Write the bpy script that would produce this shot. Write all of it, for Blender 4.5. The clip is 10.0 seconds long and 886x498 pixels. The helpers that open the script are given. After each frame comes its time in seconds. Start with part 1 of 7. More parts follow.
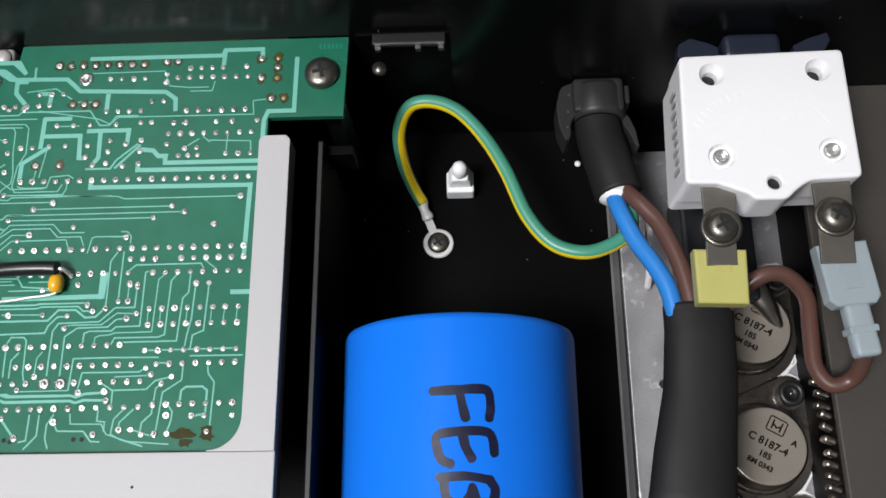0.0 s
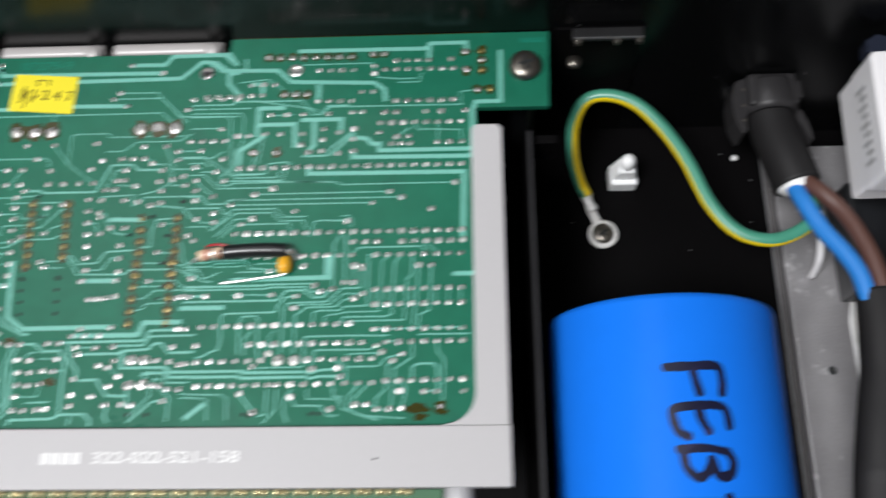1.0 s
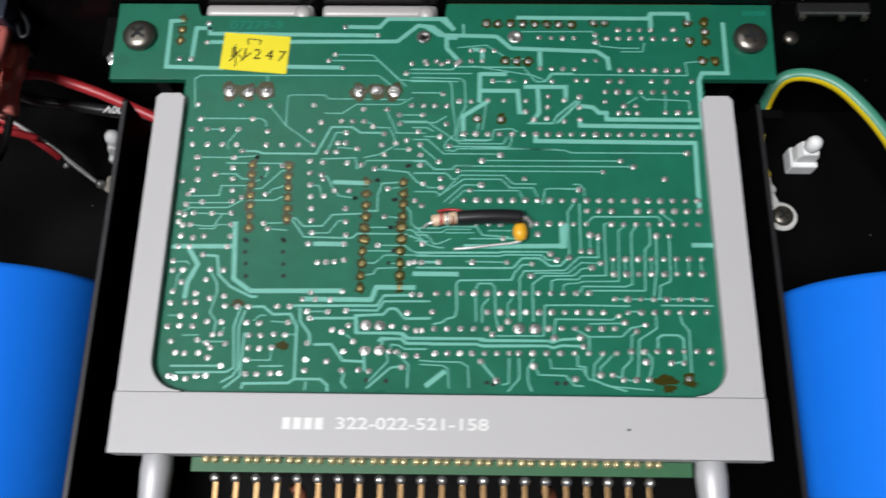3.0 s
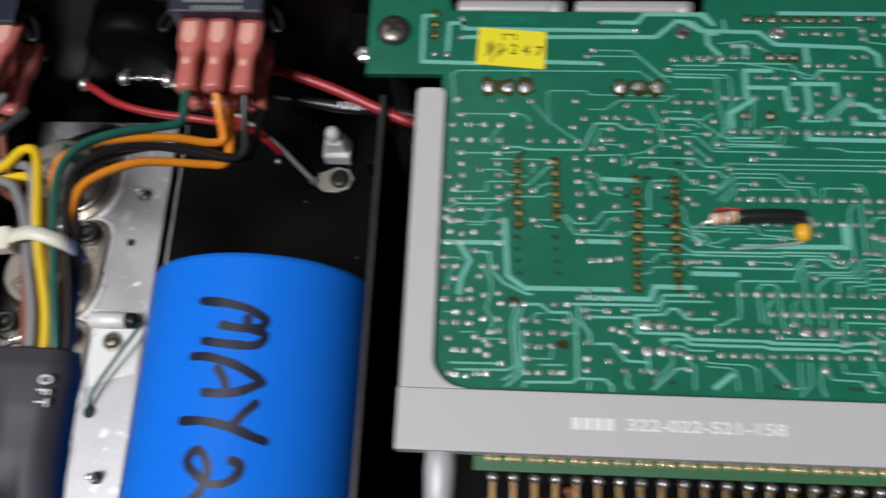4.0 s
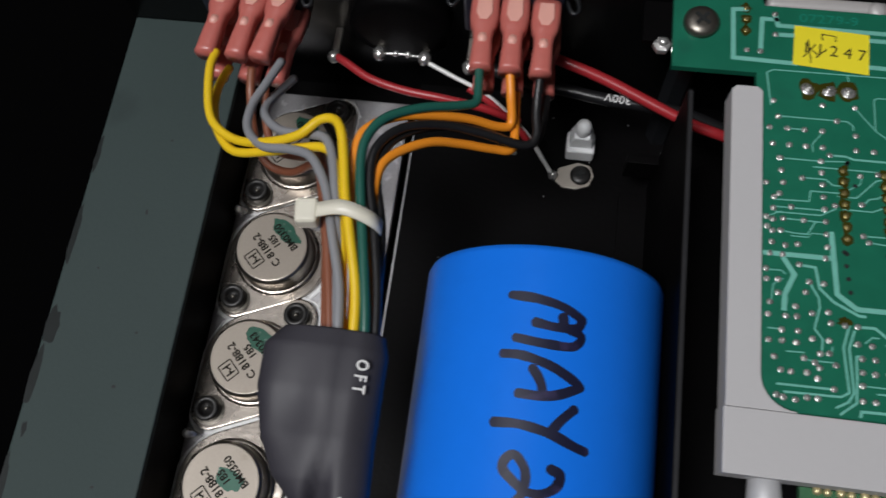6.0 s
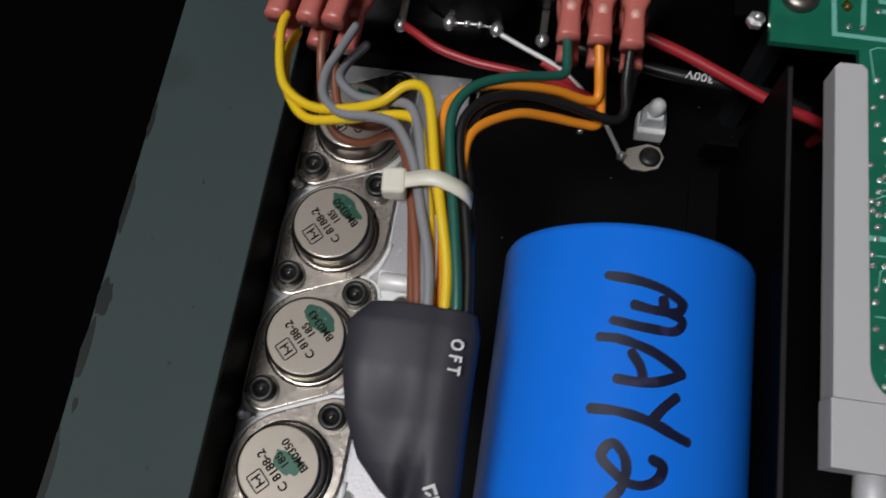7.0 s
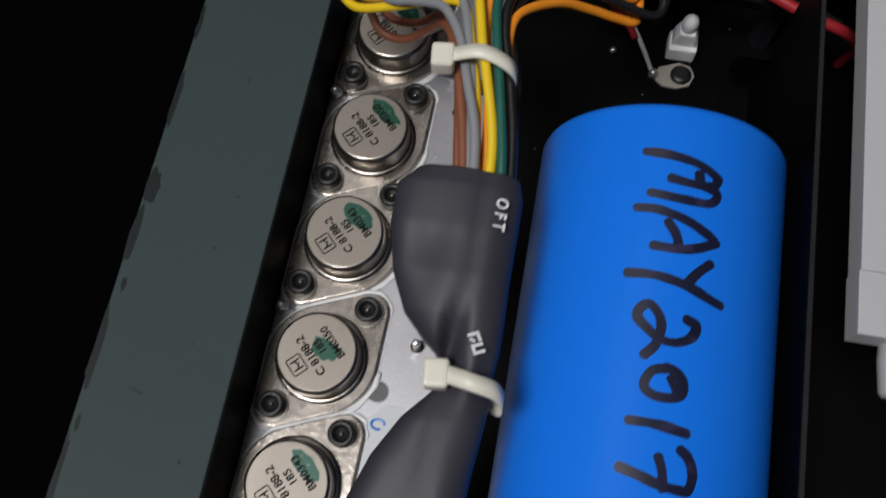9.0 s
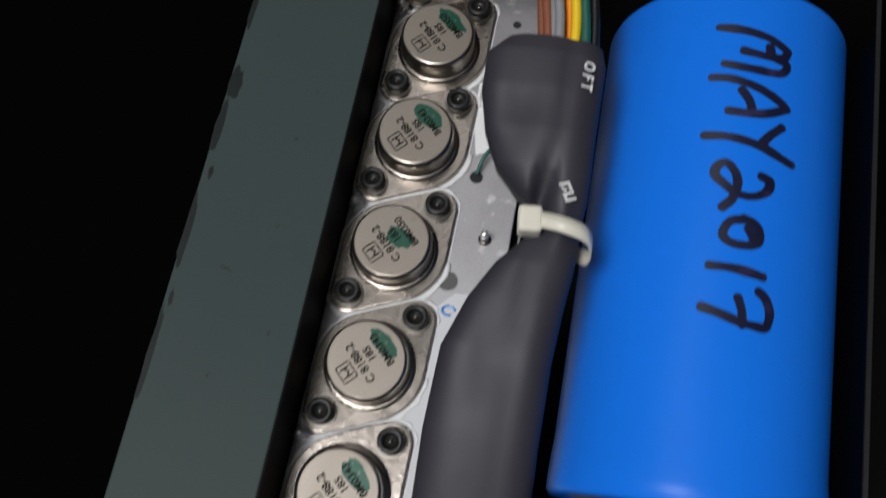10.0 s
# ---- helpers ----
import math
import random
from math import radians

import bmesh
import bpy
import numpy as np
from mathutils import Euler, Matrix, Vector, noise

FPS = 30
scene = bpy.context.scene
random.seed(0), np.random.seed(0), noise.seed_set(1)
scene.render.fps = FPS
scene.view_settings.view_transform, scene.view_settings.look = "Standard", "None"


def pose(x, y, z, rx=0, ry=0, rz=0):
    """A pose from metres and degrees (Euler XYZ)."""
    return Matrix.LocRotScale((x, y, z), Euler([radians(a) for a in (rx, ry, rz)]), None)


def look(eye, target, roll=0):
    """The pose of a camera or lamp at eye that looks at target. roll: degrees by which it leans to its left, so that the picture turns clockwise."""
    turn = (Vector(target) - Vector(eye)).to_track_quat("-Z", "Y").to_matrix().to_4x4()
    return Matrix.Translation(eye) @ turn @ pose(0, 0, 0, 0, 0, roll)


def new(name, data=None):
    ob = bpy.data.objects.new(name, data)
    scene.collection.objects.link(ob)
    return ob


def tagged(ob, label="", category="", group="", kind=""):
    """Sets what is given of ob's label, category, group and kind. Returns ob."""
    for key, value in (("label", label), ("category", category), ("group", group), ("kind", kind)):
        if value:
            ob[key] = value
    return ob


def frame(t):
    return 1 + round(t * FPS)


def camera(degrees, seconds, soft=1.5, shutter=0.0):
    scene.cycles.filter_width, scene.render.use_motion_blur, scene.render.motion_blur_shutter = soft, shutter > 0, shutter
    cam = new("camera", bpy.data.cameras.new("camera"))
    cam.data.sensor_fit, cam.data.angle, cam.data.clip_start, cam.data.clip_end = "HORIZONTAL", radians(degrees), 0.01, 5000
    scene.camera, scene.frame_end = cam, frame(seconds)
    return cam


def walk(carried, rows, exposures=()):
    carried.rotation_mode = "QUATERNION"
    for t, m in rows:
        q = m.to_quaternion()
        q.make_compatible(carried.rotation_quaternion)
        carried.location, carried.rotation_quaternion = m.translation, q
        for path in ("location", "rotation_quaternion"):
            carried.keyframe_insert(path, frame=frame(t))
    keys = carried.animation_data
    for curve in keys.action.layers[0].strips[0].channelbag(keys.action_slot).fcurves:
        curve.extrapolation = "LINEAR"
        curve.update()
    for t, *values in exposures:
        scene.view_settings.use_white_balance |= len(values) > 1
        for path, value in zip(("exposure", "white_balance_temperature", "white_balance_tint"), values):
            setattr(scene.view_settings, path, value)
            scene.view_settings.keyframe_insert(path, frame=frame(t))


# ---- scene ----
cam = camera(55.4, 10.0, soft=1.55, shutter=0.75)
PATH = [
    (0, (0.16727, -0.09206, 0.21055), (0.15992, -0.03053, 0.02039), -7.69),
    (0.5, (0.15683, -0.09312, 0.21190), (0.15085, -0.03263, 0.02136), -6.87),
    (1, (0.12317, -0.09931, 0.21679), (0.11580, -0.03514, 0.02751), -7.19),
    (1.5, (0.10226, -0.10334, 0.21963), (0.09453, -0.03971, 0.03018), -6.72),
    (2, (0.08913, -0.10092, 0.21766), (0.08123, -0.03923, 0.02757), -6.63),
    (2.2, (0.08806, -0.10032, 0.21697), (0.07968, -0.03907, 0.02677), -7.11),
    (3.3, (0.05883, -0.10591, 0.21177), (0.05691, -0.04055, 0.02277), -1.04),
    (3.5, (0.04939, -0.10541, 0.21192), (0.04652, -0.04124, 0.02252), -1.85),
    (4, (0.02372, -0.10687, 0.21051), (0.01126, -0.04110, 0.02204), -8.75),
    (4.5, (0.00449, -0.10704, 0.20778), (-0.01074, -0.04072, 0.01971), -9.82),
    (5, (-0.01112, -0.10598, 0.20550), (-0.02913, -0.04001, 0.01756), -10.53),
    (5.5, (-0.02100, -0.10768, 0.20456), (-0.04102, -0.04169, 0.01683), -10.81),
    (7, (-0.04859, -0.11090, 0.19473), (-0.06626, -0.04714, 0.00599), -7.07),
    (7.5, (-0.05147, -0.11630, 0.19077), (-0.06987, -0.05367, 0.00172), -7.22),
    (8, (-0.04969, -0.11901, 0.18932), (-0.06778, -0.05643, 0.00023), -6.44),
    (8.5, (-0.05018, -0.12557, 0.19078), (-0.06894, -0.06320, 0.00169), -6.96),
    (9, (-0.05106, -0.13456, 0.19348), (-0.07053, -0.07190, 0.00455), -7.28),
    (9.5, (-0.05853, -0.14668, 0.19258), (-0.07875, -0.08452, 0.00356), -7.54),
    (10, (-0.06146, -0.16316, 0.19537), (-0.08145, -0.10106, 0.00631), -7.60),
]
EXPOSURES = [(0, 0.05), (2, -0.05), (3.5, -0.2), (4.0, -0.38), (4.5, -0.46), (5.5, -0.62), (7, -0.80), (10, -0.76)]
walk(cam, [(t, look(eye, target, roll)) for t, eye, target, roll in PATH], EXPOSURES)

# ---- light: a room with two ceiling lamps ----
world = bpy.data.worlds.new("room_air")
world.use_nodes = True
world.node_tree.nodes["Background"].inputs[0].default_value = (0.9, 0.95, 1.0, 1)
world.node_tree.nodes["Background"].inputs[1].default_value = 0.05
scene.world = world
for at, wide, deep, watts in (((-0.44, -0.50, 1.46), 0.5, 0.4, 33), ((-0.42, 0.50, 1.6), 1.0, 0.8, 6)):
    lamp_data = bpy.data.lights.new("ceiling_lamp_light", "AREA")
    lamp_data.shape, lamp_data.size, lamp_data.size_y = "RECTANGLE", wide, deep
    lamp_data.energy, lamp_data.color = watts, (0.98, 0.98, 1.0)
    lamp = new("ceiling_lamp_light", lamp_data)
    lamp.matrix_world = look(at, (0.03, -0.06, 0.0))

# ---- materials ----


def mat(name, color, rough=0.5, metal=0.0, vary=0.12, grain=300.0, bump=0.0, coat=0.0, stains=None, see=0.0, blotch=25.0, spec=0.5):
    """Base colour with fine grain and broad blotches; optional stains (colour, amount) and a bump of the grain."""
    m = bpy.data.materials.new(name)
    m.use_nodes = True
    nt = m.node_tree
    b = nt.nodes["Principled BSDF"]
    b.inputs["Roughness"].default_value, b.inputs["Metallic"].default_value = rough, metal
    b.inputs["Coat Weight"].default_value, b.inputs["Transmission Weight"].default_value = coat, see
    b.inputs["Specular IOR Level"].default_value = spec
    tc = nt.nodes.new("ShaderNodeTexCoord")
    fine, broad = nt.nodes.new("ShaderNodeTexNoise"), nt.nodes.new("ShaderNodeTexNoise")
    fine.inputs["Scale"].default_value, fine.inputs["Detail"].default_value = grain, 3
    broad.inputs["Scale"].default_value, broad.inputs["Detail"].default_value = blotch, 5
    for n in (fine, broad):
        nt.links.new(tc.outputs["Object"], n.inputs["Vector"])
    mix = nt.nodes.new("ShaderNodeMix")
    mix.data_type = "RGBA"
    lo = [c * (1 - vary) for c in color]
    hi = [min(1.0, c * (1 + vary)) for c in color]
    mix.inputs["A"].default_value, mix.inputs["B"].default_value = (*lo, 1), (*hi, 1)
    add = nt.nodes.new("ShaderNodeMath")
    add.operation = "MULTIPLY_ADD"
    add.inputs[1].default_value = 0.5
    half = nt.nodes.new("ShaderNodeMath")
    half.operation = "MULTIPLY"
    half.inputs[1].default_value = 0.5
    nt.links.new(broad.outputs["Fac"], half.inputs[0])
    nt.links.new(fine.outputs["Fac"], add.inputs[0])
    nt.links.new(half.outputs[0], add.inputs[2])
    nt.links.new(add.outputs[0], mix.inputs["Factor"])
    out = mix.outputs["Result"]
    if stains:
        col, amount = stains
        s = nt.nodes.new("ShaderNodeTexNoise")
        s.inputs["Scale"].default_value, s.inputs["Detail"].default_value = blotch * 2.2, 6
        nt.links.new(tc.outputs["Object"], s.inputs["Vector"])
        ramp = nt.nodes.new("ShaderNodeValToRGB")
        ramp.color_ramp.elements[0].position, ramp.color_ramp.elements[1].position = 0.72 - amount * 0.4, 0.78
        nt.links.new(s.outputs["Fac"], ramp.inputs[0])
        m2 = nt.nodes.new("ShaderNodeMix")
        m2.data_type = "RGBA"
        m2.inputs["B"].default_value = (*col, 1)
        nt.links.new(out, m2.inputs["A"])
        nt.links.new(ramp.outputs["Color"], m2.inputs["Factor"])
        out = m2.outputs["Result"]
    nt.links.new(out, b.inputs["Base Color"])
    rr = nt.nodes.new("ShaderNodeMapRange")
    rr.inputs["To Min"].default_value, rr.inputs["To Max"].default_value = max(0.03, rough * 0.75), min(1.0, rough * 1.25)
    nt.links.new(broad.outputs["Fac"], rr.inputs["Value"])
    nt.links.new(rr.outputs["Result"], b.inputs["Roughness"])
    if bump:
        bp = nt.nodes.new("ShaderNodeBump")
        bp.inputs["Strength"].default_value, bp.inputs["Distance"].default_value = bump, 0.0004
        nt.links.new(fine.outputs["Fac"], bp.inputs["Height"])
        nt.links.new(bp.outputs["Normal"], b.inputs["Normal"])
    return m


BLACK_PAINT = mat("black_chassis_paint", (0.0022, 0.0020, 0.0022), 0.5, bump=0.15, grain=900, vary=0.4, stains=((0.004, 0.004, 0.0045), 0.06), spec=0.06)
GLOSS_BLACK = mat("black_gloss_paint", (0.003, 0.0032, 0.0034), 0.25, bump=0.05, grain=700, vary=0.3, stains=((0.006, 0.0065, 0.007), 0.1), spec=0.22)
GREY_PAINT = mat("grey_green_paint", (0.038, 0.055, 0.053), 0.6, bump=0.12, grain=1200, vary=0.10, stains=((0.027, 0.039, 0.038), 0.2), blotch=14, spec=0.2)
BLADE = mat("tarnished_terminal", (0.17, 0.155, 0.135), 0.42, 0.6, vary=0.25, grain=700, bump=0.12, blotch=120)
BARE_EDGE = mat("bare_sheet_edge", (0.35, 0.35, 0.36), 0.4, 0.8, vary=0.4, grain=500)
ALUMINIUM = mat("scuffed_aluminium", (0.40, 0.39, 0.40), 0.44, 0.7, vary=0.3, bump=0.1, grain=1800, blotch=110, stains=((0.80, 0.80, 0.80), 0.26))
STEEL = mat("nickel_plated_steel", (0.43, 0.395, 0.35), 0.30, 1.0, vary=0.14, grain=900, bump=0.08, blotch=120, stains=((0.34, 0.30, 0.25), 0.12))
CAN_TOP = mat("dull_nickel_top", (0.29, 0.255, 0.215), 0.5, 0.6, vary=0.14, grain=1500, bump=0.05, blotch=90, stains=((0.22, 0.185, 0.145), 0.25))
FLANGE = mat("transistor_flange_steel", (0.33, 0.295, 0.26), 0.28, 1.0, vary=0.38, grain=600, bump=0.18, blotch=150, stains=((0.36, 0.29, 0.22), 0.14))
CHROME = mat("bright_tin", (0.78, 0.77, 0.75), 0.28, 0.75, vary=0.1, grain=800, bump=0.1)
SCREW = mat("dark_screw_steel", (0.20, 0.185, 0.16), 0.35, 0.9, vary=0.3, grain=900, bump=0.1)
SCREW_BLACK = mat("black_oxide_screw", (0.035, 0.034, 0.033), 0.4, 0.6, vary=0.3, grain=900)
FRAME_GREY = mat("grey_moulded_plastic", (0.46, 0.45, 0.455), 0.5, vary=0.03, grain=900, bump=0.08, blotch=18, stains=((0.41, 0.40, 0.40), 0.03))
BLUE = mat("blue_shrink_sleeve", (0.009, 0.176, 0.80), 0.36, vary=0.07, grain=260, bump=0.06, blotch=20, spec=0.14)
BLUE_DARK = mat("blue_sleeve_mark", (0.008, 0.009, 0.030), 0.35, vary=0.6, grain=120, blotch=90, stains=((0.045, 0.035, 0.10), 0.35))
GREASE = mat("white_thermal_grease", (0.78, 0.78, 0.77), 0.35, vary=0.12, grain=900, bump=0.4)
SHRINK = mat("black_heat_shrink", (0.034, 0.032, 0.041), 0.58, vary=0.18, grain=700, bump=0.06, blotch=60)
# Darker copy of SHRINK: the east sleeve's shade is in the colour; sheath too.
SHADED_RUBBER = mat("shaded_black_rubber", (0.012, 0.0115, 0.012), 0.6, vary=0.2, grain=700, bump=0.08, blotch=60, spec=0.3)
TIN = mat("tinned_copper_lug", (0.80, 0.79, 0.77), 0.45, 0.15, vary=0.12, grain=800, bump=0.1)
BARE_RAIL = mat("bare_dull_rail", (0.060, 0.054, 0.048), 0.55, 0.2, vary=0.15, grain=900, bump=0.1, blotch=20, stains=((0.085, 0.075, 0.066), 0.15), spec=0.3)
WHITE_PLASTIC = mat("white_moulded_plastic", (0.80, 0.79, 0.80), 0.45, vary=0.03, grain=900, bump=0.1, blotch=40)
NYLON = mat("milky_nylon", (0.87, 0.88, 0.88), 0.35, vary=0.06, grain=500, bump=0.1)
TIE = mat("ivory_nylon_tie", (0.72, 0.69, 0.58), 0.38, vary=0.06, grain=500, bump=0.1)
MASK = mat("green_solder_mask", (0.010, 0.126, 0.074), 0.30, vary=0.34, grain=220, bump=0.06, blotch=40, spec=0.34, stains=((0.012, 0.100, 0.064), 0.22))
MASK_EDGE = mat("green_laminate", (0.03, 0.12, 0.05), 0.5, vary=0.2)
TRACK = mat("masked_copper_track", (0.16, 0.45, 0.37), 0.30, vary=0.18, grain=500, blotch=60, spec=0.5)
SOLDER = mat("solder", (0.66, 0.65, 0.63), 0.28, 0.85, vary=0.25, grain=1500, bump=0.25, blotch=400)
FLUX = mat("brown_flux_residue", (0.036, 0.034, 0.004), 0.2, vary=0.6, grain=900, coat=0.0, blotch=300)
HOLE = mat("dark_hole", (0.006, 0.008, 0.008), 0.7)
GOLD = mat("gold_plated_contact", (0.70, 0.60, 0.34), 0.3, 0.7, vary=0.15)
COPPER_PIN = mat("tarnished_pin", (0.42, 0.26, 0.12), 0.35, 0.9, vary=0.35, grain=600)
YELLOW_PAPER = mat("yellow_sticker", (0.80, 0.68, 0.02), 0.6, vary=0.05)
INK = mat("black_ink", (0.02, 0.018, 0.015), 0.5, vary=0.3, spec=0.1)
FADED_INK = mat("faded_stamp_ink", (0.012, 0.010, 0.008), 0.5, vary=0.4, spec=0.05)
GREEN_INK = mat("green_marker_dab", (0.008, 0.075, 0.045), 0.4, 0.2, vary=0.55, grain=900, blotch=260, stains=((0.30, 0.32, 0.28), 0.25))
DULL_SOLDER = mat("flux_stained_solder", (0.40, 0.32, 0.13), 0.3, 0.8, vary=0.4, grain=1200, blotch=400)
ETCH = mat("faint_etched_copper", (0.012, 0.20, 0.135), 0.33, vary=0.2, spec=0.3)
GREY_INK = mat("grey_print", (0.42, 0.42, 0.42), 0.5, vary=0.2)
WHITE_INK = mat("white_print", (0.75, 0.75, 0.74), 0.5, vary=0.05)
RED_SLEEVE = mat("red_vinyl_sleeve", (0.55, 0.15, 0.125), 0.3, vary=0.15, grain=300, see=0.12, blotch=150)
RED_BRIGHT = mat("terminal_metal_through_sleeve", (0.72, 0.36, 0.30), 0.3, vary=0.15, see=0.0)
YELLOW_SLEEVE = mat("yellow_vinyl_sleeve", (0.52, 0.49, 0.16), 0.35, vary=0.1, see=0.15)
CLEAR_SLEEVE = mat("pale_blue_clear_sleeve", (0.42, 0.49, 0.52), 0.2, vary=0.06, see=0.35)
W_YELLOW = mat("yellow_insulation", (0.78, 0.52, 0.015), 0.36, vary=0.06)
W_ORANGE = mat("orange_insulation", (0.82, 0.27, 0.02), 0.36, vary=0.06)
W_GREEN = mat("green_insulation", (0.015, 0.10, 0.075), 0.36, vary=0.1)
W_GREY = mat("grey_insulation", (0.23, 0.235, 0.25), 0.4, vary=0.06)
W_BROWN = mat("brown_insulation", (0.22, 0.075, 0.04), 0.38, vary=0.08)
W_BROWN2 = mat("dull_brown_insulation", (0.095, 0.045, 0.035), 0.36, vary=0.08)
W_BLACK = mat("black_insulation", (0.012, 0.012, 0.013), 0.33, vary=0.2)
W_RED = mat("red_insulation", (0.36, 0.022, 0.028), 0.35, vary=0.1)
W_BLUE = mat("blue_insulation", (0.025, 0.20, 0.58), 0.35, vary=0.06)
W_EARTH = mat("earth_green_insulation", (0.06, 0.27, 0.18), 0.38, vary=0.08)
W_EARTHY = mat("earth_yellow_stripe", (0.78, 0.58, 0.01), 0.38, vary=0.06)
BLACK_PLASTIC = mat("black_moulded_plastic", (0.010, 0.011, 0.013), 0.4, vary=0.2, grain=800, bump=0.1)
NAVY_PLASTIC = mat("blue_black_plastic", (0.016, 0.020, 0.034), 0.35, vary=0.15)
GREY_NYLON = mat("dark_grey_nylon", (0.024, 0.023, 0.024), 0.45, vary=0.2, grain=500, bump=0.15, spec=0.3)
PAPER = mat("white_paper_label", (0.60, 0.61, 0.62), 0.6, vary=0.04)
CERAMIC = mat("beige_resistor_body", (0.66, 0.48, 0.33), 0.4, vary=0.1)
AMBER = mat("amber_dipped_capacitor", (0.80, 0.40, 0.02), 0.3, vary=0.08, coat=0.3)
BENCH = mat("black_bench_mat", (0.0015, 0.0015, 0.0016), 0.9, bump=0.1, grain=600, spec=0.0)
ROOM_WALL = mat("matt_wall_paint", (0.14, 0.14, 0.145), 0.8, bump=0.05, grain=80, vary=0.04, blotch=2)
ROOM_CEIL = mat("white_ceiling_paint", (0.5, 0.5, 0.5), 0.9, bump=0.05, grain=80, vary=0.04, blotch=2)
ROOM_FLOOR = mat("grey_floor_cover", (0.16, 0.155, 0.15), 0.6, bump=0.05, grain=60, blotch=3)

# ---- mesh helpers; every length below is in centimetres ----
CM = 0.01
BASE = {}


def thing(name, x, y, z, label="", category="", group="", kind=""):
    """An Empty at a thing's base, which its parts hang from."""
    ob = new(name)
    ob.empty_display_size = 0.01
    ob.location = (x * CM, y * CM, z * CM)
    BASE[ob] = Vector((x, y, z))
    return tagged(ob, label, category, group, kind)


def finish(bm, origin, material, smooth):
    me = bpy.data.meshes.new("mesh")
    for v in bm.verts:
        v.co = (v.co - origin) * CM
    bm.normal_update()
    for f in bm.faces:
        f.smooth = smooth
    bm.to_mesh(me)
    bm.free()
    for one in material if isinstance(material, (list, tuple)) else [material]:
        me.materials.append(one)
    return me


def part(name, bm, material, parent, label="", smooth=False, kind=""):
    """Links a bmesh, given in the chassis's centimetres, as one mesh under a thing or under a part."""
    at = BASE[parent]
    ob = new(name, finish(bm, at, material, smooth))
    ob.parent = parent
    BASE[ob] = at
    return tagged(ob, label, kind=kind)


def solo(name, bm, material, label, category, group="", kind="", smooth=False, at=None):
    """A thing of one mesh, with its origin at its base."""
    if at is None:
        xs = [v.co for v in bm.verts]
        at = Vector((sum(c.x for c in xs) / len(xs), sum(c.y for c in xs) / len(xs), min(c.z for c in xs)))
    at = Vector(at)
    ob = new(name, finish(bm, at, material, smooth))
    ob.location = at * CM
    BASE[ob] = at
    return tagged(ob, label, category, group, kind)


def bevelled(bm, width, segments=2, only=None):
    edges = [e for e in (only or bm.edges) if len(e.link_faces) == 2 and e.calc_face_angle(0) > 0.5]
    if width > 0 and edges:
        bmesh.ops.bevel(bm, geom=edges, offset=width, segments=segments, profile=0.6, affect="EDGES", clamp_overlap=True)
    return bm


def box(x0, x1, y0, y1, z0, z1, bevel=0.0, bm=None, segments=2, turn=None):
    made = bmesh.new()
    bmesh.ops.create_cube(made, size=1)
    for v in made.verts:
        v.co = Vector(((x0 + x1) / 2 + v.co.x * (x1 - x0), (y0 + y1) / 2 + v.co.y * (y1 - y0), (z0 + z1) / 2 + v.co.z * (z1 - z0)))
    bevelled(made, bevel, segments)
    if turn:
        made.transform(turn)
    return join(bm, made)


def join(bm, made):
    if bm is None:
        return made
    me = bpy.data.meshes.new("tmp")
    made.to_mesh(me)
    made.free()
    bm.from_mesh(me)
    bpy.data.meshes.remove(me)
    return bm


def about(x, y, z, deg, axis="Z"):
    return Matrix.Translation((x, y, z)) @ Matrix.Rotation(radians(deg), 4, axis) @ Matrix.Translation((-x, -y, -z))


AXIS = {"z": Matrix.Identity(4), "y": Matrix.Rotation(radians(90), 4, "X"), "x": Matrix.Rotation(radians(90), 4, "Y")}


def lathe(profile, x, y, z, axis="z", steps=32, bm=None):
    """Turns (radius, height) pairs about an axis through (x, y, z)."""
    made = bmesh.new()
    rings = []
    for r, hgt in profile:
        if r < 1e-4:
            rings.append([made.verts.new((0, 0, hgt))])
        else:
            rings.append([made.verts.new((r * math.cos(2 * math.pi * i / steps), r * math.sin(2 * math.pi * i / steps), hgt)) for i in range(steps)])
    for a, b in zip(rings, rings[1:]):
        for i in range(steps):
            j = (i + 1) % steps
            if len(a) == 1 and len(b) > 1:
                made.faces.new((a[0], b[j], b[i]))
            elif len(b) == 1 and len(a) > 1:
                made.faces.new((a[i], a[j], b[0]))
            elif len(a) > 1:
                made.faces.new((a[i], a[j], b[j], b[i]))
    for ring, flip in ((rings[0], True), (rings[-1], False)):
        if len(ring) > 1:
            made.faces.new(ring[::-1] if flip else ring)
    made.transform(Matrix.Translation((x, y, z)) @ AXIS[axis])
    bmesh.ops.recalc_face_normals(made, faces=made.faces)
    return join(bm, made)


def prism(outline, z0, z1, bevel=0.0, bm=None, segments=2, frame_=None):
    """A slab with the given outline, between two heights; frame_ lays it elsewhere."""
    made = bmesh.new()
    low = [made.verts.new((x, y, z0)) for x, y in outline]
    top = [made.verts.new((x, y, z1)) for x, y in outline]
    made.faces.new(low[::-1])
    made.faces.new(top)
    n = len(outline)
    for i in range(n):
        made.faces.new((low[i], low[(i + 1) % n], top[(i + 1) % n], top[i]))
    bmesh.ops.recalc_face_normals(made, faces=made.faces)
    if bevel:
        bevelled(made, bevel, segments, [e for e in made.edges if abs(e.verts[0].co.z - e.verts[1].co.z) < 1e-6])
    if frame_:
        made.transform(frame_)
    return join(bm, made)


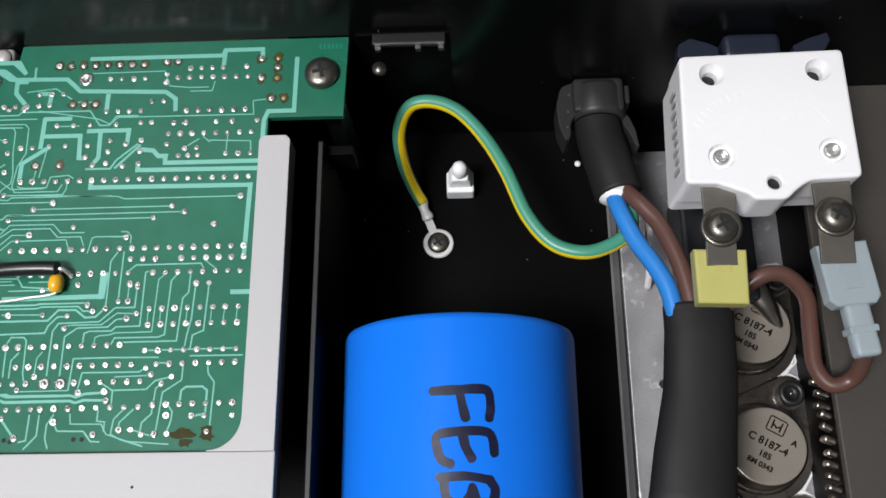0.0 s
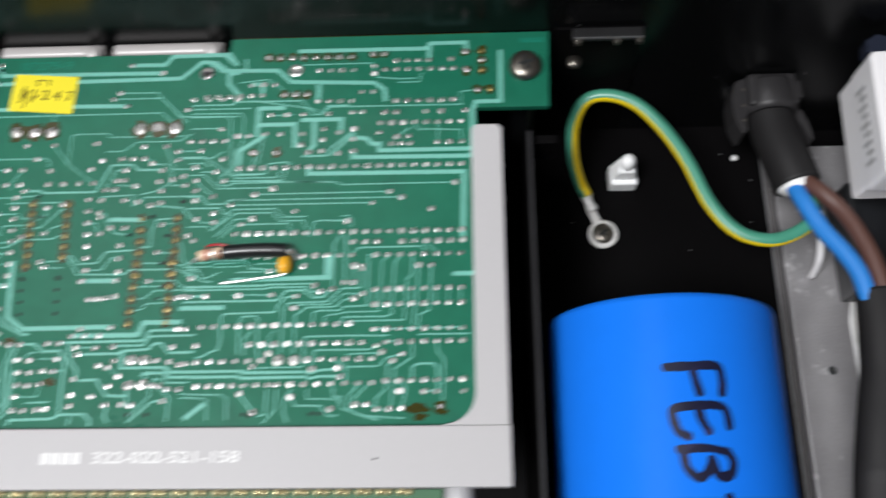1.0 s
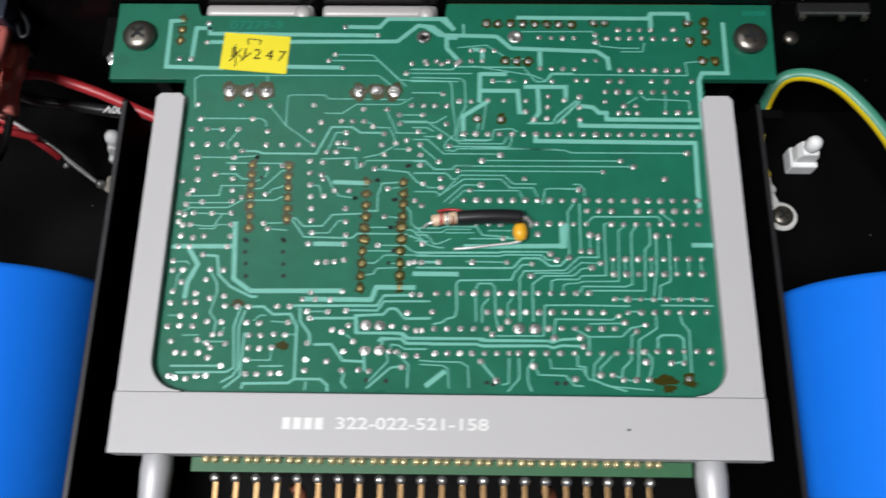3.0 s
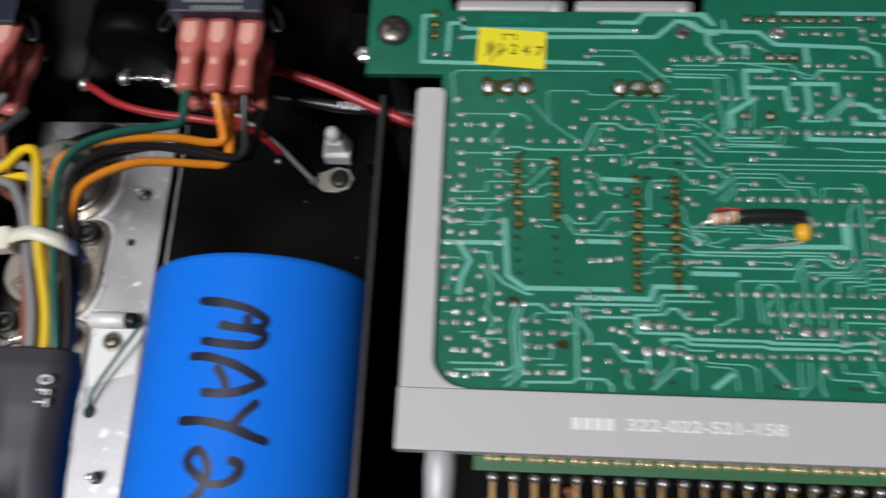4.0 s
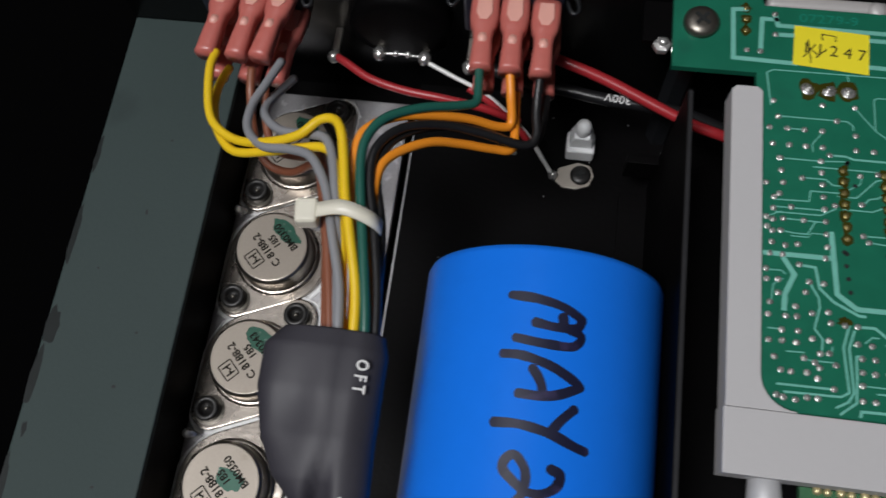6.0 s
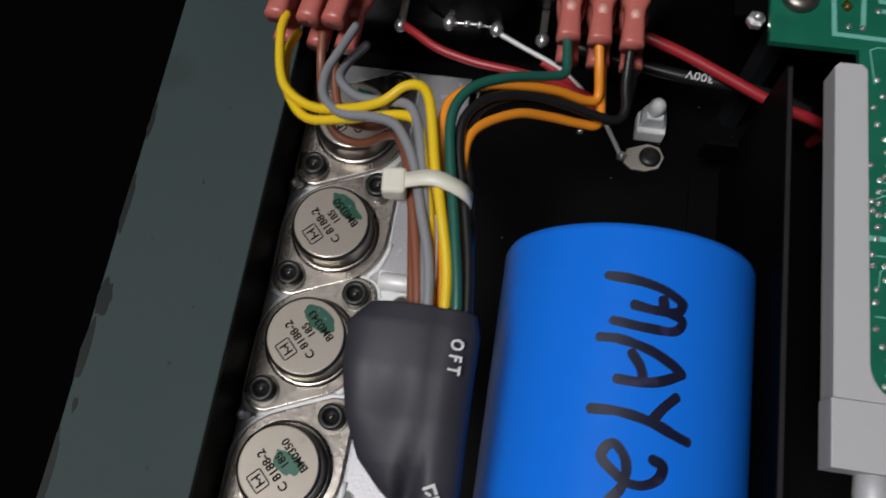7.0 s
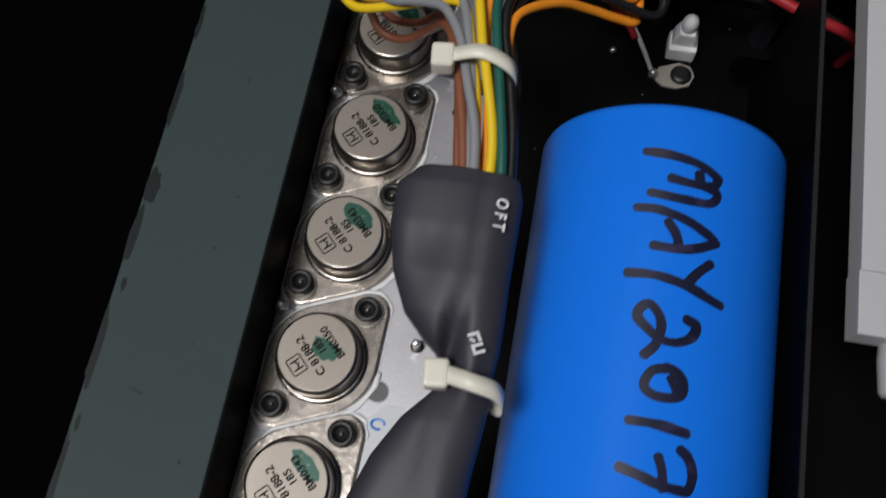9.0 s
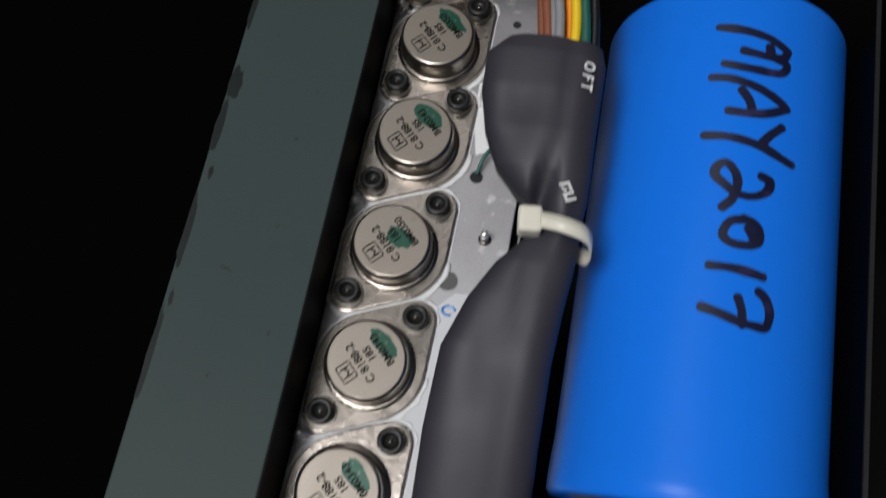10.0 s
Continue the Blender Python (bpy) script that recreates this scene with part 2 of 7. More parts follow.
def carved(bm, tool):
    """The first mesh less the second."""
    pair = []
    for made in (bm, tool):
        me = bpy.data.meshes.new("tmp")
        made.to_mesh(me)
        made.free()
        ob = bpy.data.objects.new("tmp", me)
        scene.collection.objects.link(ob)
        pair.append(ob)
    cut = pair[0].modifiers.new("cut", "BOOLEAN")
    cut.operation, cut.solver, cut.object = "DIFFERENCE", "EXACT", pair[1]
    bpy.context.view_layer.update()
    me = bpy.data.meshes.new_from_object(pair[0].evaluated_get(bpy.context.evaluated_depsgraph_get()))
    out = bmesh.new()
    out.from_mesh(me)
    for ob in pair:
        old = ob.data
        bpy.data.objects.remove(ob)
        bpy.data.meshes.remove(old)
    bpy.data.meshes.remove(me)
    return out


def rounded(outline, r, steps=4):
    """The outline with its corners rounded off."""
    out = []
    n = len(outline)
    for i, p in enumerate(outline):
        p, a, b = Vector(p), Vector(outline[i - 1]), Vector(outline[(i + 1) % n])
        u, v = (a - p), (b - p)
        d = min(r, u.length * 0.45, v.length * 0.45)
        e, f = p + u.normalized() * d, p + v.normalized() * d
        for k in range(steps + 1):
            t = k / steps
            q = e * (1 - t) ** 2 + p * 2 * t * (1 - t) + f * t * t
            out.append((q.x, q.y))
    return out


def spline(points, per=8):
    """A smooth line through the given points."""
    p = [Vector(q) for q in points]
    p = [p[0] * 2 - p[1], *p, p[-1] * 2 - p[-2]]
    out = []
    for a, b, c, d in zip(p, p[1:], p[2:], p[3:]):
        for i in range(per):
            t = i / per
            out.append(0.5 * (2 * b + (c - a) * t + (2 * a - 5 * b + 4 * c - d) * t * t + (3 * b - a - 3 * c + d) * t**3))
    return [*out, p[-2]]


def sweep(line, radius, steps=10, bm=None, stripe=None, wobble=0.0, flat=1.0, start=(0.3, 0.2, 1)):
    """A round rod along a line. stripe: the share of its girth that takes the second material."""
    made = bmesh.new()
    n, rings = None, []
    for i, p in enumerate(line):
        d = (line[min(i + 1, len(line) - 1)] - line[max(i - 1, 0)]).normalized()
        n = Vector(start) if n is None else n
        n = (n - d * n.dot(d)).normalized()
        b = d.cross(n)
        r = radius(i / (len(line) - 1)) if callable(radius) else radius
        r *= 1 + wobble * noise.noise(p * 3.1)
        rings.append([made.verts.new(p + r * (n * math.cos(2 * math.pi * k / steps) * flat + b * math.sin(2 * math.pi * k / steps))) for k in range(steps)])
    for a, b in zip(rings, rings[1:]):
        for k in range(steps):
            f = made.faces.new((a[k], a[(k + 1) % steps], b[(k + 1) % steps], b[k]))
            if stripe and min(k + 0.5, steps - k - 0.5) / steps < stripe / 2:
                f.material_index = 1
    made.faces.new(rings[0][::-1])
    made.faces.new(rings[-1])
    bmesh.ops.recalc_face_normals(made, faces=made.faces)
    return join(bm, made)


def wire(points, radius, **kw):
    return sweep(spline(points), radius, **kw)


def loft(sections, steps=28, bm=None, power=2.3):
    """A closed soft tube: sections of (y, middle x, middle z, half width, half height)."""
    made = bmesh.new()
    rings = []
    for y, xc, zc, a, b in sections:
        ring = []
        for k in range(steps):
            w = 2 * math.pi * k / steps
            c, s = math.cos(w), math.sin(w)
            ring.append(made.verts.new((xc + a * math.copysign(abs(c) ** (2 / power), c), y, zc + b * math.copysign(abs(s) ** (2 / power), s))))
        rings.append(ring)
    for p, q in zip(rings, rings[1:]):
        for k in range(steps):
            made.faces.new((p[k], p[(k + 1) % steps], q[(k + 1) % steps], q[k]))
    made.faces.new(rings[0])
    made.faces.new(rings[-1][::-1])
    bmesh.ops.recalc_face_normals(made, faces=made.faces)
    return join(bm, made)


def smooth_sections(keys, per=6):
    """Sections of a tube, eased between the given ones."""
    out = []
    for i in range(len(keys) - 1):
        for k in range(per):
            t = k / per
            t = t * t * (3 - 2 * t) * 0.5 + t * 0.5
            out.append(tuple(a + (b - a) * t for a, b in zip(keys[i], keys[i + 1])))
    return [*out, keys[-1]]


def letters(text, size, thick=0.006, bold=0.0):
    """Words in the built-in font as a bmesh in centimetres, middle at the origin."""
    cu = bpy.data.curves.new("words", "FONT")
    cu.body, cu.size, cu.extrude, cu.offset = text, size, thick, bold
    cu.align_x, cu.align_y, cu.resolution_u = "CENTER", "CENTER", 3
    ob = bpy.data.objects.new("words", cu)
    scene.collection.objects.link(ob)
    me = bpy.data.meshes.new_from_object(ob.evaluated_get(bpy.context.evaluated_depsgraph_get()))
    made = bmesh.new()
    made.from_mesh(me)
    bpy.data.objects.remove(ob)
    bpy.data.meshes.remove(me)
    return made


def lettered(text, size, x, y, z, turn=0.0, tilt=None, bold=0.0, wide=1.0):
    made = letters(text, size, bold=bold)
    made.transform(Matrix.Translation((x, y, z)) @ Matrix.Rotation(radians(turn), 4, "Z") @ (tilt or Matrix.Identity(4)) @ Matrix.Diagonal((wide, 1, 1, 1)))
    return made


def pan_head(x, y, z, r=0.35, hgt=0.2, cross=True, material=SCREW, parent=None, name="screw", label="", turn=20):
    """A domed screw head with a cross recess, sitting on the height z."""
    bm = lathe([(r, 0), (r, hgt * 0.45), (r * 0.86, hgt * 0.8), (r * 0.5, hgt), (0, hgt)], x, y, z, steps=24)
    ob = part(name, bm, material, parent, label, smooth=True)
    if cross:
        slot = box(x - r * 0.5, x + r * 0.5, y - r * 0.1, y + r * 0.1, z + hgt * 0.95, z + hgt + 0.012, turn=about(x, y, z, turn))
        slot = box(x - r * 0.1, x + r * 0.1, y - r * 0.5, y + r * 0.5, z + hgt * 0.95, z + hgt + 0.016, bm=slot, turn=about(x, y, z, turn))
        part("cross_recess", slot, HOLE, ob)
    return ob

# ---- the room round the bench ----


def setting(name, bm, material, label, category, smooth=False):
    return solo(name, bm, material, label, category, kind="structure", smooth=smooth)


setting("floor", box(-200, 200, -200, 200, -82, -80), ROOM_FLOOR, "grey room floor under the bench", "floor")
setting("ceiling", box(-200, 200, -200, 200, 165, 168), ROOM_CEIL, "white painted room ceiling", "ceiling")
setting("wall_north", box(-200, 200, 200, 204, -80, 165), ROOM_WALL, "plain grey painted room wall", "wall")
setting("wall_south", box(-200, 200, -204, -200, -80, 165), ROOM_WALL, "plain grey painted room wall", "wall")
setting("wall_west", box(-204, -200, -200, 200, -80, 165), ROOM_WALL, "plain grey painted room wall", "wall")
setting("wall_east", box(200, 204, -200, 200, -80, 165), ROOM_WALL, "plain grey painted room wall", "wall")
bench = thing("workbench", 7, -20, -80, "workbench with a black mat top under the open chassis", "bench")
part("bench_top", box(-70, 84, -75, 35, -4.2, -0.7, 0.3), BENCH, bench)
for bx in (-62, 76):
    for by in (-68, 28):
        part("leg", box(bx - 3, bx + 3, by - 3, by + 3, -80, -4.2, 0.3), BLACK_PAINT, bench)

# ---- the open chassis ----
FRONT = -24.0
BACK = 0.92
WEST, EAST = -13.75, 27.3
chassis = thing("amplifier_chassis", 6.77, -10, -0.7, "open black steel amplifier chassis with grey side rails on a bench", "chassis")
part("floor_pan", box(-6.45, 20.3, FRONT, BACK, -0.15, 0.0), BLACK_PAINT, chassis, "black painted steel floor pan")
part("under_pan", box(WEST, EAST, FRONT, BACK, -0.7, -0.4), BLACK_PAINT, chassis)
part("back_panel", box(WEST, EAST, BACK, BACK + 0.2, -0.4, 8.6), GLOSS_BLACK, chassis, "glossy black painted back panel")
part("front_panel", box(WEST, EAST, FRONT - 0.3, FRONT, -0.4, 8.6), GLOSS_BLACK, chassis)
for ex0, ex1 in ((-6.45, -6.40), (20.24, 20.30)):
    part("bare_edge", box(ex0, ex1, FRONT, 0.2, 0.002, 0.03), BARE_EDGE, chassis, "worn bare metal edge of the floor pan")
part("edge_lip", box(20.30, 20.47, FRONT, 0.15, -0.4, 0.0, 0.02), mat("scraped_dark_paint", (0.10, 0.095, 0.095), 0.45, 0.2, vary=0.25, grain=600), chassis)
for side, x0, x1, xw in (("w", WEST, -10.7, -10.7), ("e", 24.55, EAST, 24.55)):
    rail = part("side_rail", box(x0, x1, FRONT, BACK, 1.95, 2.15, 0.04), GREY_PAINT if side == "w" else BARE_RAIL, chassis, "grey-green painted side rail, scuffed" if side == "w" else "dull bare metal side rail")
    inner = (xw - 0.2, xw - 0.02) if side == "w" else (xw + 0.02, xw + 0.2)
    part("side_wall", box(inner[0], inner[1], FRONT, BACK, -0.4, 1.95), BLACK_PAINT, chassis)
    outer = (WEST, WEST + 0.2) if side == "w" else (EAST - 0.2, EAST)
    part("outer_wall", box(outer[0], outer[1], FRONT, BACK, -0.4, 1.95), BLACK_PAINT, chassis)

# chips, scratches and worn black patches on the grey rail
def blot(bm, x, y, w, l, z, turn=0.0, seed=0):
    ring = []
    for k in range(14):
        a = k * math.pi / 7
        r = 1 + 0.45 * noise.noise((math.cos(a) * 1.9 + seed, math.sin(a) * 1.9, seed * 1.3))
        u, v = w * r * math.cos(a), l * r * math.sin(a)
        c, q = math.cos(radians(turn)), math.sin(radians(turn))
        ring.append(bm.verts.new((x + u * c - v * q, y + u * q + v * c, z)))
    bm.faces.new(ring)
    return bm


chips = bmesh.new()
for k, (sx, sy, w, l, tn) in enumerate(((-11.8, -8.55, 0.05, 0.04, 0), (-12.6, -11.85, 0.17, 0.025, -18), (-12.1, -4.4, 0.03, 0.07, 10), (-11.7, -10.7, 0.035, 0.03, 0), (-11.6, -7.3, 0.03, 0.03, 0), (-12.35, -14.2, 0.04, 0.03, 0), (-11.95, -2.5, 0.03, 0.03, 0), (-11.3, -13.1, 0.03, 0.05, 0), (-12.9, -5.9, 0.03, 0.02, 0))):
    chips = blot(chips, sx, sy, w, l, 2.152, tn, k)
part("paint_chips", chips, HOLE, chassis, kind="stuff")
WORN = mat("worn_rail_edge", (0.010, 0.013, 0.013), 0.55, vary=0.5, grain=300, spec=0.2)
worn = bmesh.new()
for k, (sx, sy, w, l) in enumerate(((-13.58, -7.35, 0.17, 0.42), (-13.68, -8.5, 0.10, 0.7), (-13.7, -5.2, 0.07, 0.8), (-13.68, -11.2, 0.09, 0.9), (-13.69, -14.0, 0.08, 1.0), (-13.7, -3.0, 0.06, 0.5), (-13.55, -9.7, 0.06, 0.16), (-13.6, -12.7, 0.05, 0.2))):
    worn = blot(worn, sx, sy, w, l, 2.1515 + 0.0001 * k, 0, k + 20)
part("worn_edge", worn, WORN, chassis, kind="stuff")

# ---- heat spreader plates ----


DIMPLE = mat("shadowed_dimple", (0.10, 0.098, 0.095), 0.5, 0.5, vary=0.3)


def heat_plate(x0, x1, holes, label):
    ob = thing("heat_spreader_plate", (x0 + x1) / 2, -10, -0.4, label, "metal plate", "heat spreader plates")
    bm = box(x0, x1, FRONT + 0.5, 0.18, -0.4, 0.15, 0.03)
    plate = part("plate", bm, ALUMINIUM, ob)
    for hx, hy, r in holes:
        part("hole", lathe([(r, 0), (r * 0.98, 0.004), (0, 0.004)], hx, hy, 0.151, steps=20), HOLE if r < 0.2 else DIMPLE, plate)
        part("hole_rim", lathe([(r * 1.12, 0), (r * 1.1, 0.006), (r, 0.008), (r, 0)], hx, hy, 0.15, steps=20), BARE_EDGE, plate, smooth=True)
    return ob


heat_plate(-10.72, -6.62, ((-7.41, -3.42, 0.11), (-7.94, -10.72, 0.24), (-7.72, -7.95, 0.16)), "scuffed bare aluminium plate carrying the power transistors")
heat_plate(20.5, 24.6, ((21.3, -6.05, 0.11), (21.6, -9.4, 0.2)), "scuffed bare aluminium plate carrying the power transistors")

# ---- power transistors in round steel cans ----


def diamond(steps=10, half=1.5075, r_end=0.46, r_mid=1.28):
    """The outline of the mounting flange, long axis along x."""
    pts = []
    g = math.acos((r_mid - r_end) / half)
    for cx, r, a0, a1 in ((half, r_end, -g, g), (0, r_mid, g, math.pi - g), (-half, r_end, math.pi - g, math.pi + g), (0, r_mid, math.pi + g, 2 * math.pi - g)):
        for i in range(steps + 1):
            a = a0 + (a1 - a0) * i / steps
            pts.append((cx + r * math.cos(a), r * math.sin(a)))
    return pts


def transistor(x, y, words, turn, dab, label, seed):
    ob = thing("power_transistor", x, y, 0.15, label, "transistor", "power transistors")
    lay = Matrix.Translation((x, y, 0)) @ Matrix.Rotation(radians(55.9), 4, "Z")
    part("mica_washer", prism([(u * 1.04, v * 1.06) for u, v in diamond()], 0.15, 0.165, frame_=lay), GREASE, ob)
    part("flange", prism(diamond(), 0.166, 0.34, 0.03, frame_=lay), FLANGE, ob, "steel mounting flange")
    part("weld_ring", lathe([(1.07, 0.34), (1.07, 0.385), (1.02, 0.42), (0.98, 0.425)], x, y, 0, steps=48), FLANGE, ob, smooth=True)
    can = part("can", lathe([(0.985, 0.42), (0.955, 0.47), (0.95, 0.86), (0.935, 0.93), (0.90, 0.985), (0.865, 1.006), (0.84, 1.006)], x, y, 0, steps=64), STEEL, ob, "round nickel-plated steel can", smooth=True)
    part("can_top", lathe([(0.868, 1.0), (0.868, 1.009), (0.85, 1.012), (0, 1.012)], x, y, 0, steps=64), CAN_TOP, can, "dull flat top of the can")
    r = random.Random(seed)
    bead = []
    for u, v in diamond(8):
        p = lay @ Vector((u * 1.045, v * 1.07, 0.165))
        bead.append(p + Vector((r.uniform(-0.03, 0.03), r.uniform(-0.03, 0.03), 0)))
    part("grease_bead", sweep(bead, lambda t: 0.05 + 0.06 * noise.noise((t * 17, seed * 3.7, 0.5)), steps=6, flat=0.6), GREASE, ob, "squeezed-out white thermal grease", smooth=True)
    for sgn in (-1, 1):
        p = lay @ Vector((1.5075 * sgn, 0, 0))
        part("lock_washer", lathe([(0.36, 0.34), (0.36, 0.38), (0.2, 0.385), (0.2, 0.34)], p.x, p.y, 0, steps=24), SCREW, ob, smooth=False)
        scr = part("socket_screw", lathe([(0.3, 0.385), (0.3, 0.62), (0.275, 0.66), (0.19, 0.665), (0.165, 0.6), (0.14, 0.52), (0, 0.52)], p.x, p.y, 0, steps=24), SCREW_BLACK, ob, "dark socket-head screw", smooth=True)
        pin = lathe([(0.06, 0.52), (0.05, 0.6), (0, 0.61)], p.x, p.y, 0, steps=10)
        part("socket_pin", pin, SCREW, scr, smooth=True)
    # stamp: a boxed mark and three lines of print
    d = Matrix.Translation((x, y, 1.018)) @ Matrix.Rotation(radians(turn), 4, "Z")
    logo = bmesh.new()
    for a, b, c, e in ((-0.19, 0.19, 0.33, 0.36), (-0.19, 0.19, 0.67, 0.70), (-0.22, -0.19, 0.35, 0.68), (0.19, 0.22, 0.35, 0.68), (-0.12, -0.08, 0.40, 0.63), (-0.03, 0.03, 0.45, 0.50), (0.08, 0.12, 0.40, 0.63), (-0.08, -0.03, 0.48, 0.53), (0.03, 0.08, 0.48, 0.53)):
        logo = box(a, b, c, e, 0, 0.003, bm=logo, turn=d)
    part("stamped_mark", logo, FADED_INK, can)
    for text, v, size, sh in words:
        made = letters(text, size, 0.002, 0.007)
        made.transform(d @ Matrix.Translation((sh, v, 0)))
        part("stamped_print", made, FADED_INK, can)
    if dab:
        made = bmesh.new()
        ring = []
        for i in range(26):
            a = 2 * math.pi * i / 26
            rr = 1 + 0.28 * noise.noise((math.cos(a) * 1.7, math.sin(a) * 1.7, seed * 2.3)) + r.uniform(-0.06, 0.06)
            ring.append(made.verts.new((math.cos(a) * dab[2] * rr, math.sin(a) * dab[3] * rr, 0.0)))
        made.faces.new(ring)
        made.transform(Matrix.Translation((x + dab[0], y + dab[1], 1.0155)) @ Matrix.Rotation(radians(dab[4]), 4, "Z"))
        part("marker_dab", made, GREEN_INK, can, "smeared dab of green marker ink")
    return ob


TYPE_W = [("C 8188-2", 0.14, 0.27, 0.0), ("185", -0.14, 0.25, 0.06)]
LEFT_LABEL = "nickel steel can transistor, green ink dab, bolted on aluminium"
SERIAL = ["BM0350", "BM0350", "BM0343", "BM0350", "BM0343", "BM0343"]
for i, (tx, ty) in enumerate(((-9.3, -1.68), (-9.31, -4.55), (-9.345, -7.33), (-9.335, -10.22), (-9.32, -13.08), (-9.31, -15.95))):
    dabs = ((0.3, 0.42, 0.42, 0.2, -40), (0.3, 0.42, 0.42, 0.2, -40), (0.22, 0.42, 0.44, 0.24, -28), (0.18, 0.1, 0.33, 0.24, -20), (0.3, 0.42, 0.40, 0.2, -38), (0.3, 0.4, 0.4, 0.22, -40))[i]
    transistor(tx, ty, [*TYPE_W, (SERIAL[i], -0.42, 0.25, -0.02)], 135, dabs, LEFT_LABEL, i)
TYPE_E = [("C 8187-4", 0.05, 0.25, -0.02), ("185", -0.22, 0.2, 0.02), ("A", 0.33, 0.2, 0.5)]
for i, ty in enumerate((-4.83, -7.62, -10.4)):
    transistor(23.35, ty, [*TYPE_E, ("BM 0343", -0.46, 0.17, 0.0)], -30, None, "dull steel can transistor, stamped print, bolted on aluminium", 20 + i)

# bent solder tags of the transistors along the black wall
for sy in (-3.5, -9.2, -14.9):
    bm = box(-10.62, -10.4, sy - 0.06, sy + 0.06, 0.15, 0.62, 0.02, turn=about(-10.5, sy, 0.4, 35, "Y"))
    bm = lathe([(0.11, 0), (0.12, 0.08), (0.06, 0.16), (0, 0.17)], -10.5, sy, 0.55, steps=12, bm=bm)
    solo("solder_tag", bm, SOLDER, "small tinned solder tag beside a transistor on the plate", "solder tag", "solder tags", smooth=True)

# spacer on a white pad, bright pins, a screw and a thin green lead on the west plate
pad = solo("insulating_pad", prism([(-8.1, -5.3), (-6.72, -5.35), (-6.7, -6.95), (-7.25, -7.1), (-7.85, -7.35), (-8.05, -6.4)], 0.152, 0.175, 0.006), GREASE, "white greasy pad under the spacer on the plate", "pad")
spacer = thing("spacer_rod", -7.5, -5.64, 0.176, "short shiny aluminium spacer with a dark end on the plate", "spacer")
part("rod", lathe([(0.0, 0), (0.19, 0), (0.22, 0.03), (0.22, 0.92), (0.19, 0.95), (0, 0.95)], -8.0, -5.64, 0.40, "x", 24), TIN, spacer, smooth=True)
part("end_cap", lathe([(0.21, 0), (0.21, 0.22), (0.17, 0.26), (0, 0.26)], -7.04, -5.64, 0.40, "x", 20), BLACK_PLASTIC, spacer, smooth=True)
for px, py in ((-7.25, -2.05), (-7.24, -9.55)):
    rivet = thing("rivet", px, py, 0.15, "bright round pin standing in the aluminium plate", "rivet", "rivets")
    part("head", lathe([(0.16, 0), (0.16, 0.05), (0.12, 0.09), (0, 0.1)], px, py, 0.15, steps=20), FLANGE, rivet, smooth=True)
    part("shank", lathe([(0.10, 0.08), (0.10, 0.42), (0.085, 0.48), (0.05, 0.5), (0, 0.5)], px, py, 0.15, steps=16), CHROME, rivet, "bright upright pin", smooth=True)
plate_screw = thing("plate_screw", -7.42, -6.15, 0.176, "dark cross-head screw in the white pad", "screw")
part("washer", lathe([(0.27, 0), (0.27, 0.03), (0.12, 0.035), (0.12, 0)], -7.42, -6.15, 0.176, steps=24), STEEL, plate_screw)
pan_head(-7.42, -6.15, 0.21, 0.21, 0.16, parent=plate_screw, name="head")
solo("green_lead", wire([(-6.72, -5.72, 0.42), (-6.62, -5.85, 0.6), (-6.95, -6.45, 0.62), (-7.4, -7.15, 0.5), (-7.62, -7.55, 0.42), (-7.72, -7.9, 0.25)], 0.05, steps=8), W_GREEN, "thin green lead soldered beside the spacer", "wire", smooth=True)
solo("grease_fleck", blot(bmesh.new(), -7.07, -4.58, 0.1, 0.06, 0.153, 30, 3), GREASE, "pale fleck of grease on the aluminium plate", "grease")
paper_bm = prism([(-8.25, -11.6), (-7.7, -11.0), (-6.75, -10.95), (-6.75, -19.5), (-8.95, -19.5), (-8.62, -14.6), (-8.2, -12.6)], 0.152, 0.164)
paper = solo("paper_label", paper_bm, PAPER, "white paper label stuck on the aluminium plate", "label")
ringbm = sweep([Vector((-7.78 + 0.15 * math.cos(k * math.pi / 12), -11.45 + 0.11 * math.sin(k * math.pi / 12), 0.168)) for k in range(21)], 0.03, steps=6)
part("blue_print", ringbm, W_BLUE, paper, "blue printed ring")

# ---- the big blue capacitors ----
CAP_R = 2.44
CAP_Z = 3.18


def on_cap(xc, s, hgt, lift):
    a = hgt / CAP_R
    return Vector((xc + (CAP_R + lift) * math.sin(a), s, CAP_Z + (CAP_R + lift) * math.cos(a)))


